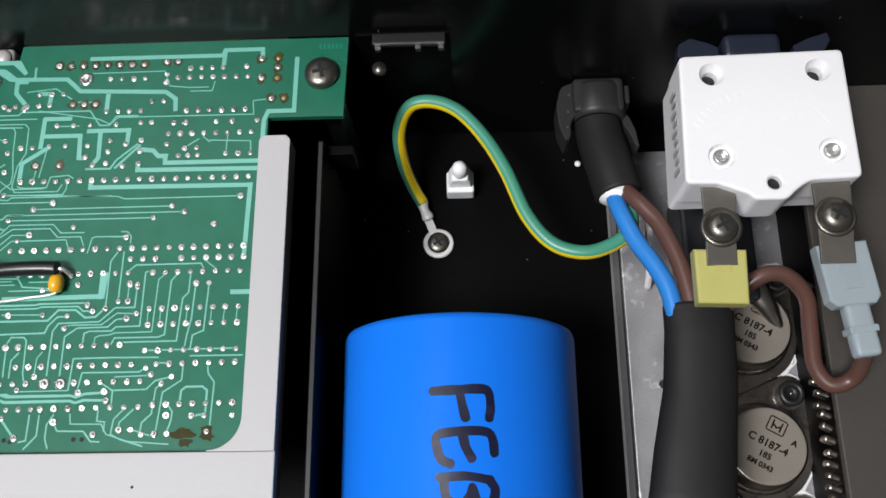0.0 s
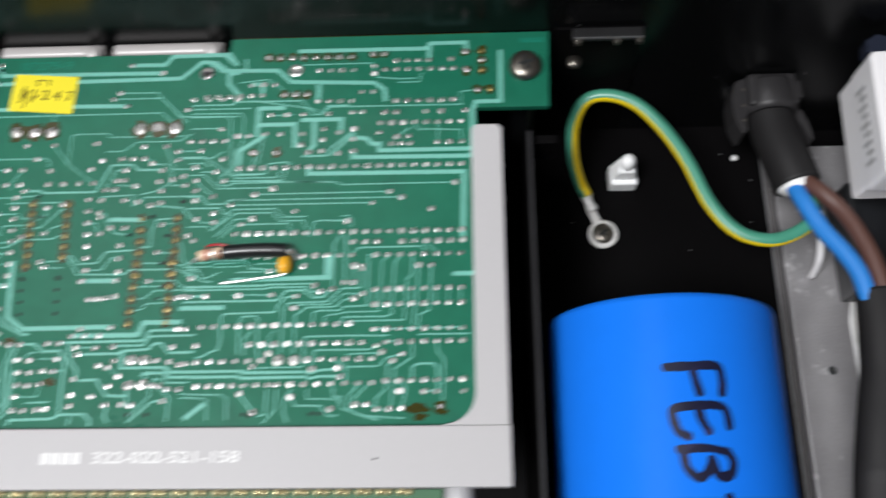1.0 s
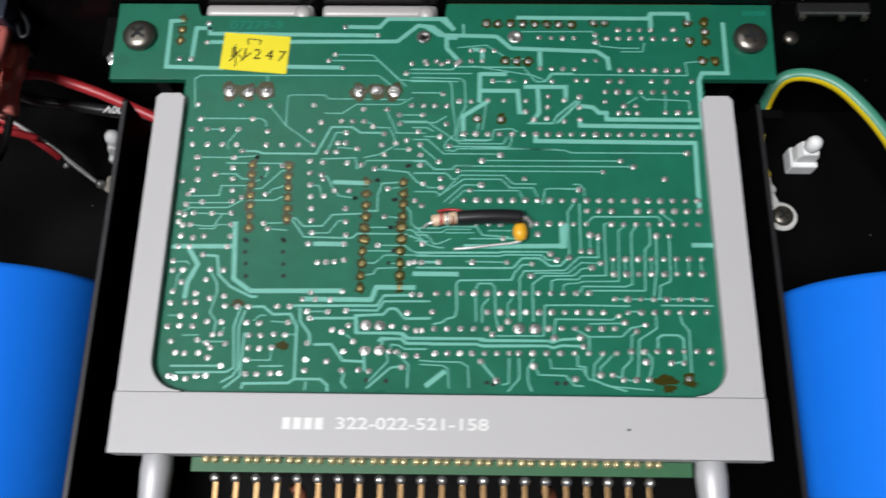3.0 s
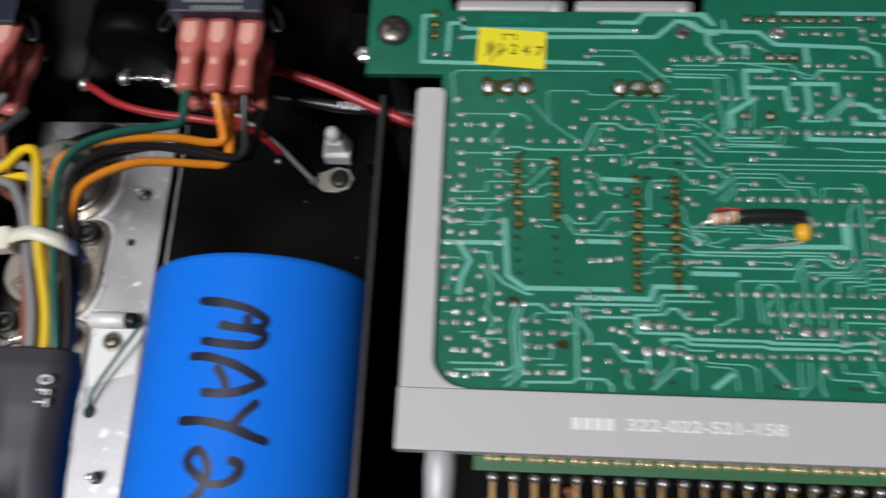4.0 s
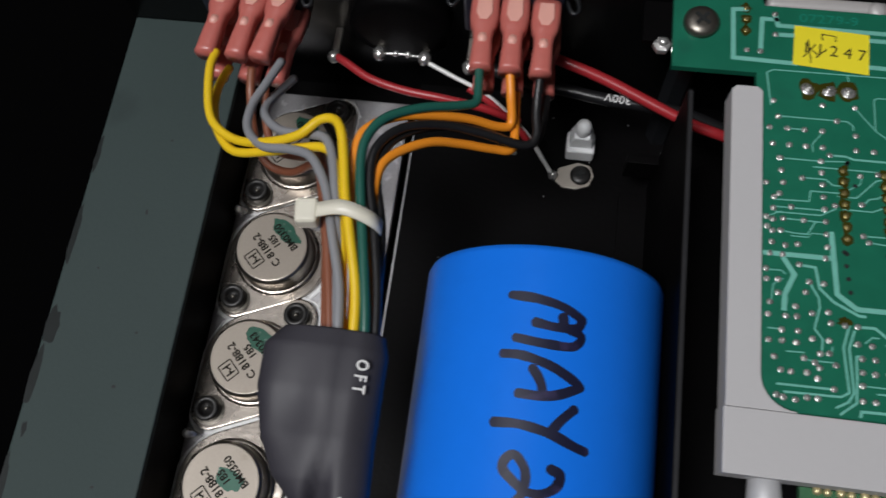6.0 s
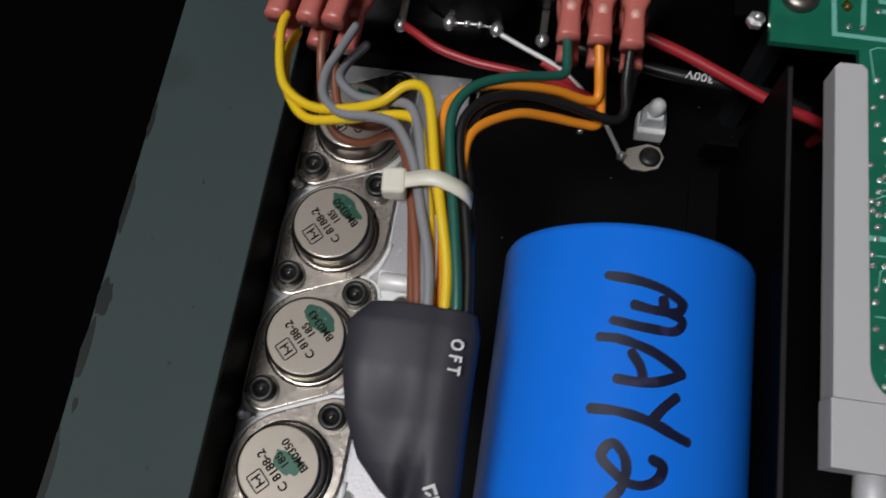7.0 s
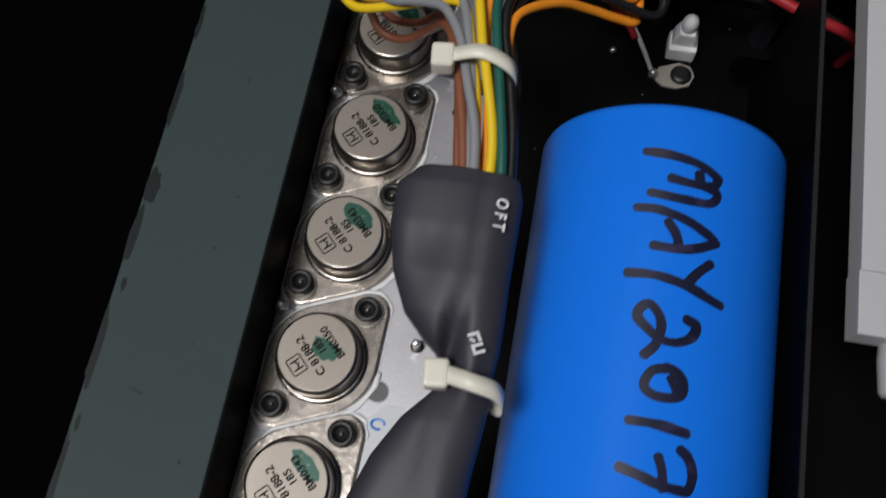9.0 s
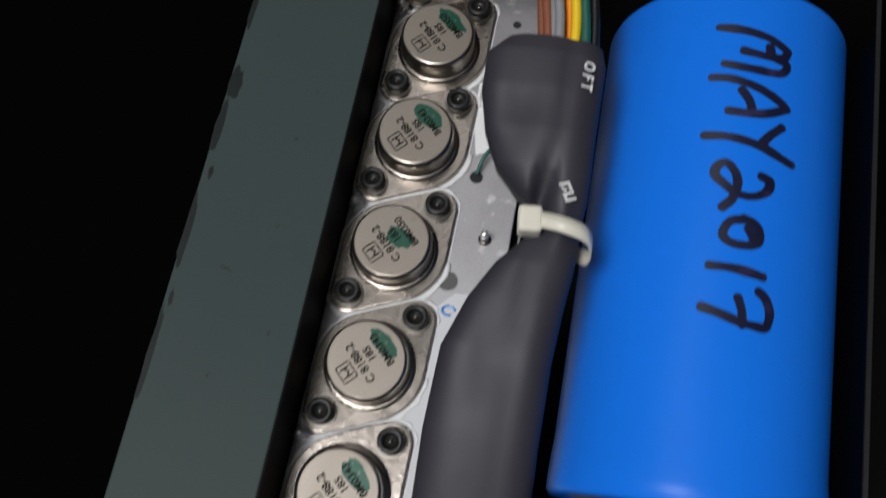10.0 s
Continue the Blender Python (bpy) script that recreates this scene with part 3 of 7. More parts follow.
def pen_stroke(bm, xc, pts, width=0.088):
    """One felt-pen stroke with round ends on the round sleeve: pts are (round, down) the can."""
    line = spline([(a, -y, 0) for a, y in pts], 8)
    turns = [((line[min(i + 1, len(line) - 1)] - line[max(i - 1, 0)]).normalized(), p) for i, p in enumerate(line)]
    rim = []
    for i in (-3, -2, -1):
        d, p = turns[0]
        rim.append((p + d * width * 0.8 * i / 3, d, math.sqrt(max(0.1, 1 - (i / 3.1) ** 2))))
    rim += [(p, d, 1.0) for d, p in turns]
    for i in (1, 2, 3):
        d, p = turns[-1]
        rim.append((p + d * width * 0.8 * i / 3, d, math.sqrt(max(0.1, 1 - (i / 3.1) ** 2))))
    sides = []
    for p, d, wide in rim:
        n = Vector((-d.y, d.x, 0)) * width * wide * (0.95 + 0.2 * noise.noise((p.x * 3, p.y * 3, 1.0)))
        lift = 0.006 + 0.001 * noise.noise((p.x * 9, p.y * 9, 4.0))
        sides.append((bm.verts.new(on_cap(xc, p.y + n.y, p.x + n.x, lift)), bm.verts.new(on_cap(xc, p.y - n.y, p.x - n.x, lift))))
    for a, b in zip(sides, sides[1:]):
        bm.faces.new((a[0], b[0], b[1], a[1]))
    return bm


def capacitor(xc, words, label):
    ob = thing("can_capacitor", xc, -10.1, 0.0, label, "capacitor", "blue can capacitors")
    prof = [(CAP_R - 0.5, 0.06), (CAP_R - 0.34, 0.05), (CAP_R - 0.28, 0.0), (CAP_R - 0.16, 0.0), (CAP_R - 0.05, 0.05), (CAP_R, 0.17), (CAP_R, 8.9), (CAP_R + 0.015, 9.1), (CAP_R + 0.03, 9.5), (CAP_R + 0.025, 9.8), (CAP_R - 0.04, 9.88), (CAP_R - 0.2, 9.9), (CAP_R - 0.3, 9.6)]
    sleeve = part("sleeve", lathe(prof, xc, -5.42, CAP_Z, "y", 96), BLUE, ob, "glossy blue shrink sleeve", smooth=True)
    part("end_disc", lathe([(CAP_R - 0.5, 0.02), (0, 0.02)], xc, -5.45, CAP_Z, "y", 48), BLACK_PLASTIC, ob)
    part("base_disc", lathe([(CAP_R - 0.3, 0), (CAP_R - 0.3, 0.05), (0, 0.05)], xc, -15.2, CAP_Z, "y", 48), ALUMINIUM, ob)
    for sy in (-7.6, -12.8):
        cradle = bmesh.new()
        pts = [(xc - 2.0, 0.0), (xc + 2.0, 0.0), (xc + 2.0, 1.3)]
        pts += [(xc + (CAP_R + 0.01) * math.sin(a), CAP_Z - (CAP_R + 0.01) * math.cos(a)) for a in [radians(v) for v in range(50, -51, -10)]]
        pts += [(xc - 2.0, 1.3)]
        cradle = prism(pts, 0, 0.5, frame_=Matrix.Translation((0, sy + 0.5, 0)) @ Matrix.Rotation(radians(90), 4, "X"))
        part("cradle", cradle, BLACK_PLASTIC, ob)
    for stroke in words:
        part("pen_stroke", pen_stroke(bmesh.new(), xc, stroke), BLUE_DARK, sleeve, "dark felt-pen stroke")
    return ob


# felt-pen letters: each stroke as (round the can from its top, down the can) in centimetres
MAY = [
    [(-0.63, 6.46), (-0.18, 6.50), (0.27, 6.59), (0.56, 6.72), (0.68, 6.80)], [(0.68, 6.80), (0.58, 6.96), (0.20, 6.99), (-0.16, 6.94)],
    [(0.32, 6.78), (0.39, 6.98), (0.68, 7.09), (0.54, 7.30), (0.04, 7.31), (-0.48, 7.25)],
    [(-0.68, 7.55), (-0.33, 7.56), (0.17, 7.69), (0.59, 7.89), (0.74, 8.00)], [(0.74, 8.00), (0.36, 8.18), (0.03, 8.24), (-0.34, 8.23)], [(-0.13, 7.77), (0.02, 7.98), (0.10, 8.23)],
    [(-0.72, 8.76), (-0.25, 8.76), (0.27, 8.86), (0.69, 9.01), (0.91, 9.07)], [(0.66, 8.39), (0.45, 8.60), (0.30, 8.80)],
]
YEAR = [
    [(0.33, 9.44), (0.50, 9.52), (0.45, 9.72), (0.22, 9.86), (-0.06, 9.85), (-0.30, 9.69), (-0.47, 9.52), (-0.43, 9.35), (-0.28, 9.28), (-0.11, 9.47), (-0.07, 9.71), (-0.14, 9.96), (-0.30, 10.15)],
    [(0.13, 10.31), (-0.14, 10.39), (-0.25, 10.64), (-0.10, 10.78), (0.17, 10.79), (0.35, 10.71), (0.38, 10.52), (0.27, 10.36), (0.08, 10.30)], [(0.17, 10.47), (0.27, 10.64)],
    [(-0.43, 11.24), (-0.01, 11.24), (0.50, 11.30)],
    [(-0.50, 11.99), (-0.19, 12.07), (0.13, 12.16), (0.45, 12.19), (0.61, 12.16), (0.66, 11.91), (0.57, 11.68), (0.43, 11.57)], [(0.09, 11.74), (0.17, 11.96), (0.20, 12.21)],
]
FEB = [
    [(-0.46, 6.93), (-0.09, 6.92), (0.42, 6.90), (0.57, 6.97), (0.60, 7.23), (0.57, 7.43)], [(0.03, 6.92), (0.09, 7.23), (0.14, 7.43)],
    [(-0.14, 8.23), (-0.31, 8.14), (-0.39, 7.92), (-0.39, 7.74), (-0.21, 7.68), (0.30, 7.65), (0.55, 7.69), (0.63, 7.83), (0.65, 8.05)], [(0.08, 7.71), (0.13, 7.93), (0.24, 8.14)],
    [(-0.34, 8.46), (0.14, 8.44), (0.57, 8.51)], [(-0.27, 8.49), (-0.22, 8.80), (0.0, 8.97), (0.18, 8.80), (0.24, 8.63)], [(0.24, 8.63), (0.34, 8.92), (0.56, 8.92), (0.65, 8.69), (0.55, 8.51)],
    [(0.49, 9.3), (0.55, 9.6), (0.36, 9.8), (-0.08, 9.55), (-0.25, 9.7), (-0.2, 10.1)],
]
capacitor(-2.65, MAY + YEAR, "large blue sleeved capacitor lettered MAY 2017 on the floor pan")
capacitor(16.37, FEB, "large blue sleeved capacitor lettered FEB on the floor pan")
tag_bm = box(-3.4, -3.0, -15.56, -15.33, 5.0, 5.46, 0.02)
solo("terminal_strip_tab", tag_bm, WHITE_PLASTIC, "white plastic tab at the end of a blue capacitor", "tab")

# ---- card cage side plates ----
for xp in (-0.2, 13.5):
    cage = thing("card_cage_plate", xp + 0.06, -10, 0, "upright black sheet metal plate beside the circuit card", "sheet plate", "card cage plates")
    part("sheet", box(xp, xp + 0.12, -18.5, -1.55, 0.0, 5.0, 0.015), BLACK_PAINT, cage)
    part("worn_edge", box(xp + 0.02, xp + 0.10, -18.4, -1.6, 4.998, 5.008), mat("worn_black_edge", (0.022, 0.022, 0.024), 0.4, 0.3, vary=0.5, grain=200), cage)
    part("foot", box(xp - 0.7, xp + 0.001, -18.0, -1.8, 0.0, 0.12, 0.01) if xp < 0 else box(xp + 0.119, xp + 0.8, -18.0, -1.8, 0.0, 0.12, 0.01), BLACK_PAINT, cage)
    part("ear", box(xp - 0.75, xp + 0.0, -1.75, -1.55, 1.0, 1.8, 0.01) if xp < 0 else box(xp + 0.12, xp + 0.7, -1.75, -1.55, 3.9, 4.7, 0.01), BLACK_PAINT, cage)

# ---- nylon standoffs and ground lugs on the floor ----


def standoff(x, y):
    ob = thing("nylon_standoff", x, y, 0, "milky white nylon snap standoff on the black floor", "standoff", "nylon standoffs")
    part("block", box(x - 0.36, x + 0.36, y - 0.34, y + 0.26, 0, 0.5, 0.07, segments=3), NYLON, ob)
    neck = prism([(x - 0.31, 0.48), (x - 0.28, 0.8), (x - 0.2, 1.0), (x + 0.2, 1.0), (x + 0.28, 0.8), (x + 0.31, 0.48)], 0, 0.42, 0.07, segments=3, frame_=Matrix.Translation((0, y + 0.2, 0)) @ Matrix.Rotation(radians(90), 4, "X"))
    part("shoulder", neck, NYLON, ob)
    part("tip", lathe([(0.17, 0.92), (0.2, 1.08), (0.205, 1.22), (0.17, 1.36), (0.09, 1.44), (0, 1.46)], x, y, 0, steps=20), NYLON, ob, smooth=True)
    return ob


standoff(-2.0, -0.62)
standoff(16.4, -0.66)

lug = thing("ring_lug", 15.8, -2.26, 0, "tinned ring lug under a dark screw on the floor pan", "cable lug")
part("ring", lathe([(0.36, 0.0), (0.4, 0.03), (0.4, 0.09), (0.36, 0.11), (0.22, 0.11), (0.22, 0)], 15.8, -2.26, 0, steps=32), TIN, lug, smooth=True)
part("neck", box(15.5, 15.72, -2.05, -1.55, 0.03, 0.13, 0.03, turn=about(15.6, -1.8, 0, 22)), TIN, lug)
part("barrel", sweep(spline([(15.56, -1.62, 0.15), (15.45, -1.4, 0.22), (15.36, -1.1, 0.3)]), lambda t: 0.14 + 0.02 * math.sin(t * 9), steps=14), TIN, lug, smooth=True)
pan_head(15.8, -2.26, 0.11, 0.28, 0.12, parent=lug, turn=35)
lug2 = thing("solder_lug", -1.95, -1.42, 0, "dull flat solder lug under a screw on the floor pan", "cable lug")
part("tongue", prism([(-2.55, -1.62), (-2.5, -1.25), (-2.0, -1.05), (-1.7, -1.12), (-1.57, -1.38), (-1.68, -1.68), (-2.0, -1.8), (-2.35, -1.78)], 0.0, 0.08, 0.015), mat("dull_tin", (0.42, 0.38, 0.33), 0.45, 0.25, vary=0.15, grain=500), lug2)
pan_head(-1.92, -1.42, 0.08, 0.27, 0.12, parent=lug2, material=SCREW_BLACK)
part("solder_blob", lathe([(0.12, 0), (0.13, 0.1), (0.07, 0.2), (0, 0.22)], -2.62, -1.5, 0.05, steps=12), SOLDER, lug2, smooth=True)
for sx, sy in ((-3.7, -0.9), (19.56, -0.08)):
    solo("solder_drop", lathe([(0.08, 0), (0.09, 0.06), (0, 0.12)], sx, sy, 0.0, steps=10), WHITE_PLASTIC if sx > 0 else SOLDER, "tiny bright drop lying on the black floor", "solder drop", smooth=True)

# ---- card connector: a grey frame with arms round the circuit card ----
FX0, FX1, FI0, FI1 = 0.62, 12.95, 1.22, 12.30
conn = thing("card_edge_connector", 6.78, -8.5, 0, "grey plastic card edge connector with two guide arms and rods", "connector")


def arm(x0, x1, sg):
    """One guide arm with clipped corners on top and a round fillet at its foot, on the side sg."""
    inner = x1 if sg > 0 else x0
    curve = [(inner + sg * (0.62 - 0.62 * math.sin(a)), -7.28 - 0.62 * math.cos(a)) for a in [radians(v) for v in range(0, 91, 9)]]
    top = [(x0, -1.6), (x0 + 0.09, -1.5), (x1 - 0.09, -1.5), (x1, -1.6)]
    pts = [(x0, -7.925), *top, *curve[::-1], (inner + sg * 0.62, -7.925)] if sg > 0 else [(inner + sg * 0.62, -7.925), *curve, *top, (x1, -7.925)]
    return prism(pts, 4.62, 5.2, 0.02)


part("guide_arm", arm(FX0, FI0, 1), FRAME_GREY, conn, "grey guide arm")
part("guide_arm", arm(FI1, FX1, -1), FRAME_GREY, conn, "grey guide arm")
bar = part("connector_bar", prism([(FX0 - 0.03, -9.08), (FX1 + 0.02, -9.08), (FX1 + 0.02, -7.93), (FX0 - 0.03, -7.93)], 4.62, 5.2, 0.025), FRAME_GREY, conn, "grey connector body with white print")
part("print", lettered("322-022-521-158", 0.31, 6.29, -8.5, 5.2, wide=1.34, bold=0.004), WHITE_INK, bar, "white part number")
maker = bmesh.new()
for i in range(4):
    maker = box(3.85 + i * 0.205, 4.0 + i * 0.205, -8.61, -8.39, 5.2, 5.206, bm=maker)
    maker = box(3.885 + i * 0.205, 3.965 + i * 0.205, -8.53, -8.45, 5.204, 5.2065, bm=maker)
part("maker_mark", maker, WHITE_INK, bar)
part("moulding_dot", lathe([(0.03, 0), (0.02, 0.01), (0, 0.01)], 10.35, -8.55, 5.199, steps=10), HOLE, bar)
for rx in (1.42, 11.95):
    part("guide_rod", lathe([(0.25, 0), (0.28, 0.03), (0.3, 0.3), (0.27, 0.85), (0.22, 0.92), (0, 0.93)], rx, -9.05, 4.72, "y", 28), mat("brushed_aluminium_rod", (0.52, 0.52, 0.53), 0.5, 0.3, vary=0.1, grain=400) if rx < 5 else bpy.data.materials["brushed_aluminium_rod"], conn, "round aluminium rod", smooth=True)
strip = part("contact_board", box(2.05, 11.62, -9.36, -9.09, 4.5, 4.66, 0.01), MASK_EDGE, conn, "green laminate strip along the contacts")
for i in range(22):
    px = 2.42 + 0.4035 * i
    tails = lathe([(0.085, 0), (0.08, 0.04), (0.04, 0.08), (0, 0.085)], px - 0.085, -9.13, 4.66, steps=10)
    tails = lathe([(0.075, 0), (0.07, 0.05), (0.03, 0.09), (0, 0.09)], px + 0.085, -9.14, 4.66, steps=10, bm=tails)
    part("contact", tails, GOLD, conn, smooth=True)
    pin = box(px - 0.05, px + 0.05, -9.86, -9.34, 4.1, 4.16, 0.012)
    pin = box(px - 0.075, px + 0.075, -9.5, -9.37, 4.07, 4.22, 0.03, bm=pin)
    part("pin", pin, COPPER_PIN, conn)
    part("solder_collar", lathe([(0.07, 0), (0.1, 0.06), (0.08, 0.14), (0, 0.16)], px, -9.44, 4.17, steps=10), SOLDER, conn, smooth=True)
for i, (bx, bw) in enumerate(((3.9, 0.35), (8.95, 0.4))):
    solo("wire_bunch", wire([(bx, -9.55, 3.7), (bx + 0.1, -9.8, 3.5), (bx - 0.1, -10.4, 3.1), (bx, -11.2, 1.5), (bx, -11.4, 0.12)], 0.12), W_BROWN, "brown wires dropping from the connector pins", "wire", "connector wires", smooth=True)

SATIN = mat("satin_nickel", (0.46, 0.44, 0.43), 0.45, 0.15, vary=0.1, grain=600)
# ---- metal shells of the two sockets on the back panel ----
for x0, x1 in ((1.38, 3.82), (4.02, 6.62)):
    ob = thing("socket_shell", (x0 + x1) / 2, 0.9, 4.5, "bright rounded metal shell of a socket on the back panel", "socket", "panel sockets")
    part("shell", box(x0, x1, 0.60, 0.915, 4.45, 4.98, 0.13, segments=4), SATIN, ob, smooth=True)
    part("end_rivet", lathe([(0.2, 0), (0.19, 0.06), (0.1, 0.12), (0, 0.13)], x1 - 0.24, 0.68, 4.93, steps=18), SATIN, ob, smooth=True)

# ---- latch bracket and dark door on the back panel ----
latch = thing("latch_bracket", 15.4, 0.8, 4.4, "black latch bracket with bright edges on the back panel", "bracket")
part("plate", box(14.25, 16.3, 0.84, 0.918, 0.3, 5.15, 0.01), BLACK_PAINT, latch)
part("ledge", box(14.62, 16.2, 0.60, 0.85, 5.02, 5.2, 0.03), mat("worn_black_steel", (0.03, 0.03, 0.031), 0.35, 0.5, vary=0.5, grain=300), latch)
part("bright_edge", box(14.66, 16.18, 0.585, 0.60, 5.13, 5.2), BARE_EDGE, latch)
for tx in (14.68, 15.55, 16.05):
    part("tooth", box(tx, tx + 0.12, 0.50, 0.60, 5.0, 5.12, 0.01), SCREW, latch)
part("pin", lathe([(0.16, 0), (0.16, 0.1), (0, 0.12)], 14.7, 0.42, 4.4, steps=14), SCREW, latch, smooth=True)

# ---- posts that carry the card ----
for px in (0.0, 13.53):
    solo("card_post", lathe([(0.32, 0), (0.32, 4.86), (0, 4.86)], px, 0.0, 0.0, steps=6), BLACK_PLASTIC, "black six-sided post under a corner of the card", "post", "card posts")
nut = thing("panel_nut", -0.68, 0.05, 4.0, "small bright nut on a black tab near the card", "nut")
part("tab", box(-1.1, -0.36, -0.1, 0.918, 4.3, 4.42, 0.01), BLACK_PAINT, nut)
part("nut", lathe([(0.17, 0), (0.19, 0.05), (0.19, 0.17), (0.12, 0.2), (0, 0.2)], -0.7, -0.28, 4.42, steps=6), CHROME, nut)
part("stud", lathe([(0.09, 0), (0.09, 0.3), (0, 0.32)], -0.7, -0.28, 4.42, steps=10), CHROME, nut, smooth=True)
part("arm", box(-0.78, -0.62, -0.35, 0.0, 4.28, 4.40, 0.01), BLACK_PAINT, nut)

# ---- push-button circuit breaker, white ----
brk = thing("circuit_breaker", 22.8, -1.2, 3.85, "white plastic circuit breaker with screw terminals on the back panel", "circuit breaker")
shape = [(21.05, -2.72), (21.62, -2.74), (21.70, -2.74), (22.3, -2.98), (22.42, -3.1), (23.05, -3.1), (23.25, -2.9), (23.55, -2.7), (24.6, -2.66), (24.62, 0.27), (21.17, 0.2)]
body_bm = prism(rounded(shape, 0.14), 3.9, 5.0, 0.09, segments=4)
WELLS = ((21.82, -0.26), (24.04, -0.22))
RIVETS = ((21.83, -2.14), (24.08, -2.06))
tool = bmesh.new()
for hx, hy in WELLS:
    tool = lathe([(0, 4.3), (0.16, 4.3), (0.16, 4.8), (0.275, 5.02), (0.275, 5.1), (0, 5.1)], hx, hy, 0, steps=28, bm=tool)
for hx, hy in RIVETS:
    tool = lathe([(0, 4.9), (0.23, 4.9), (0.285, 5.02), (0.285, 5.1), (0, 5.1)], hx, hy, 0, steps=28, bm=tool)
tool = lathe([(0, 4.4), (0.14, 4.4), (0.14, 4.96), (0.2, 5.02), (0.2, 5.1), (0, 5.1)], 22.83, -2.74, 0, steps=24, bm=tool)
case = part("case", carved(body_bm, tool), WHITE_PLASTIC, brk, "white moulded case with raised lettering")
part("base_half", prism(rounded([(21.08, -2.62), (24.55, -2.58), (24.56, 0.24), (21.2, 0.18)], 0.12), 3.2, 3.9), WHITE_PLASTIC, brk)
for hx, hy in WELLS:
    part("well_hole", lathe([(0.158, 0), (0.158, 0.01), (0, 0.01)], hx, hy, 4.62, steps=20), SCREW_BLACK, case)
part("well_hole", lathe([(0.138, 0), (0.138, 0.01), (0, 0.01)], 22.83, -2.74, 4.82, steps=20), SCREW_BLACK, case)
for hx, hy in RIVETS:
    part("rivet", lathe([(0.17, 0), (0.175, 0.05), (0.15, 0.10), (0.115, 0.10), (0.095, 0.04), (0, 0.035)], hx, hy, 4.9, steps=24), CHROME, case, "hollow tinned rivet", smooth=True)
raised = bmesh.new()
for start, n, xm in ((158, 10, 22.72), (74, 8, 22.88)):
    for i in range(n):
        a = start - i * 7.2
        bx, by = xm + 1.38 * math.cos(radians(a)), -1.85 + 1.15 * math.sin(radians(a))
        raised = box(bx - 0.045, bx + 0.045, by - 0.085, by + 0.085, 4.98, 5.006, bm=raised, turn=about(bx, by, 5, (a - 90) * 0.8))
for i in range(13):
    raised = box(22.0 + i * 0.125, 22.08 + i * 0.125, -1.36, -1.25, 4.98, 5.005, bm=raised)
part("raised_lettering", raised, WHITE_PLASTIC, case, kind="stuff")
side_print = bmesh.new()
for i in range(9):
    side_print = box(21.055, 21.064, -2.3 + i * 0.22, -2.2 + i * 0.22, 4.25 + 0.1 * (i % 2), 4.65, bm=side_print, turn=about(21.1, -1.2, 4.4, 2.0 - 4.0))
part("side_print", side_print, GREY_INK, case)
for i, (tx, ty, w) in enumerate(((21.7, -3.62, 0.3), (23.98, -3.45, 0.34))):
    blade = part("terminal", prism([(tx - w, -2.6), (tx - w, -3.3), (tx - w - 0.02, -3.9), (tx - w - 0.05, -4.4), (tx + w - 0.05, -4.4), (tx + w - 0.02, -3.9), (tx + w + 0.05, -3.2), (tx + w + 0.1, -2.6)], 4.72, 4.8, 0.015), BLADE, brk, "flat metal screw terminal")
    part("cup_washer", lathe([(0.42, 0), (0.42, 0.05), (0.36, 0.075), (0.30, 0.03), (0.30, 0)], tx, ty, 4.8, steps=28), SCREW, brk, smooth=True)
    pan_head(tx, ty, 4.8, 0.33, 0.26, parent=brk, name="terminal_screw", turn=25 + i * 30)
body = part("panel_clip", box(22.25, 23.5, 0.3, 0.918, 3.6, 4.72, 0.2, segments=4), NAVY_PLASTIC, brk, "dark blue panel clip")
part("clip_wing", prism([(21.2, 0.28), (21.25, 0.6), (21.5, 0.75), (21.9, 0.62), (22.1, 0.5), (22.1, 0.28)], 4.4, 4.8, 0.03), NAVY_PLASTIC, brk)
part("clip_wing", prism([(23.7, 0.28), (23.7, 0.5), (24.0, 0.66), (24.45, 0.8), (24.5, 0.62), (24.3, 0.28)], 4.4, 4.8, 0.03), NAVY_PLASTIC, brk)

# Added black block: stands for the deep shade under the breaker.
block = box(21.75, 23.45, -4.3, -1.5, 0.15, 1.6, 0.1)
solo("shade_block", block, BLACK_PLASTIC, "black block added for the shade under the breaker", "block")

# ---- vinyl sleeved spade terminals on the breaker ----


def flat_sleeve(name, x, y, z, length, width, turn, material, label, neck=True):
    ob = thing(name, x, y, z, label, "spade terminal", "breaker spade terminals")
    lay = about(x, y, z, turn) @ Matrix.Translation((x, y, z))
    w = width / 2
    head = prism([(-w, 0), (-w, -length * 0.5), (-w * 0.75, -length * 0.56), (w * 0.75, -length * 0.56), (w, -length * 0.5), (w, 0)] if neck else [(-w, 0), (-w * 0.95, -length), (w * 0.95, -length), (w, 0)], -0.2, 0.2, 0.07, segments=3)
    head.transform(lay)
    part("sleeve", head, material, ob)
    dent = prism([(-w * 0.35, -length * 0.2), (-w * 0.35, -length * 0.42), (w * 0.35, -length * 0.42), (w * 0.35, -length * 0.2)], 0.2, 0.225, 0.02)
    dent.transform(lay)
    part("crimp_pad", dent, material, ob)
    if neck:
        barrel = box(-w * 0.5, w * 0.5, -length, -length * 0.54, -0.18, 0.18, 0.12, segments=4)
        barrel.transform(lay)
        part("barrel", barrel, material, ob, smooth=True)
        collar = box(-w * 0.56, w * 0.56, -length * 0.8, -length * 0.74, -0.2, 0.2, 0.03)
        collar.transform(lay)
        part("collar", collar, material, ob)
    return ob


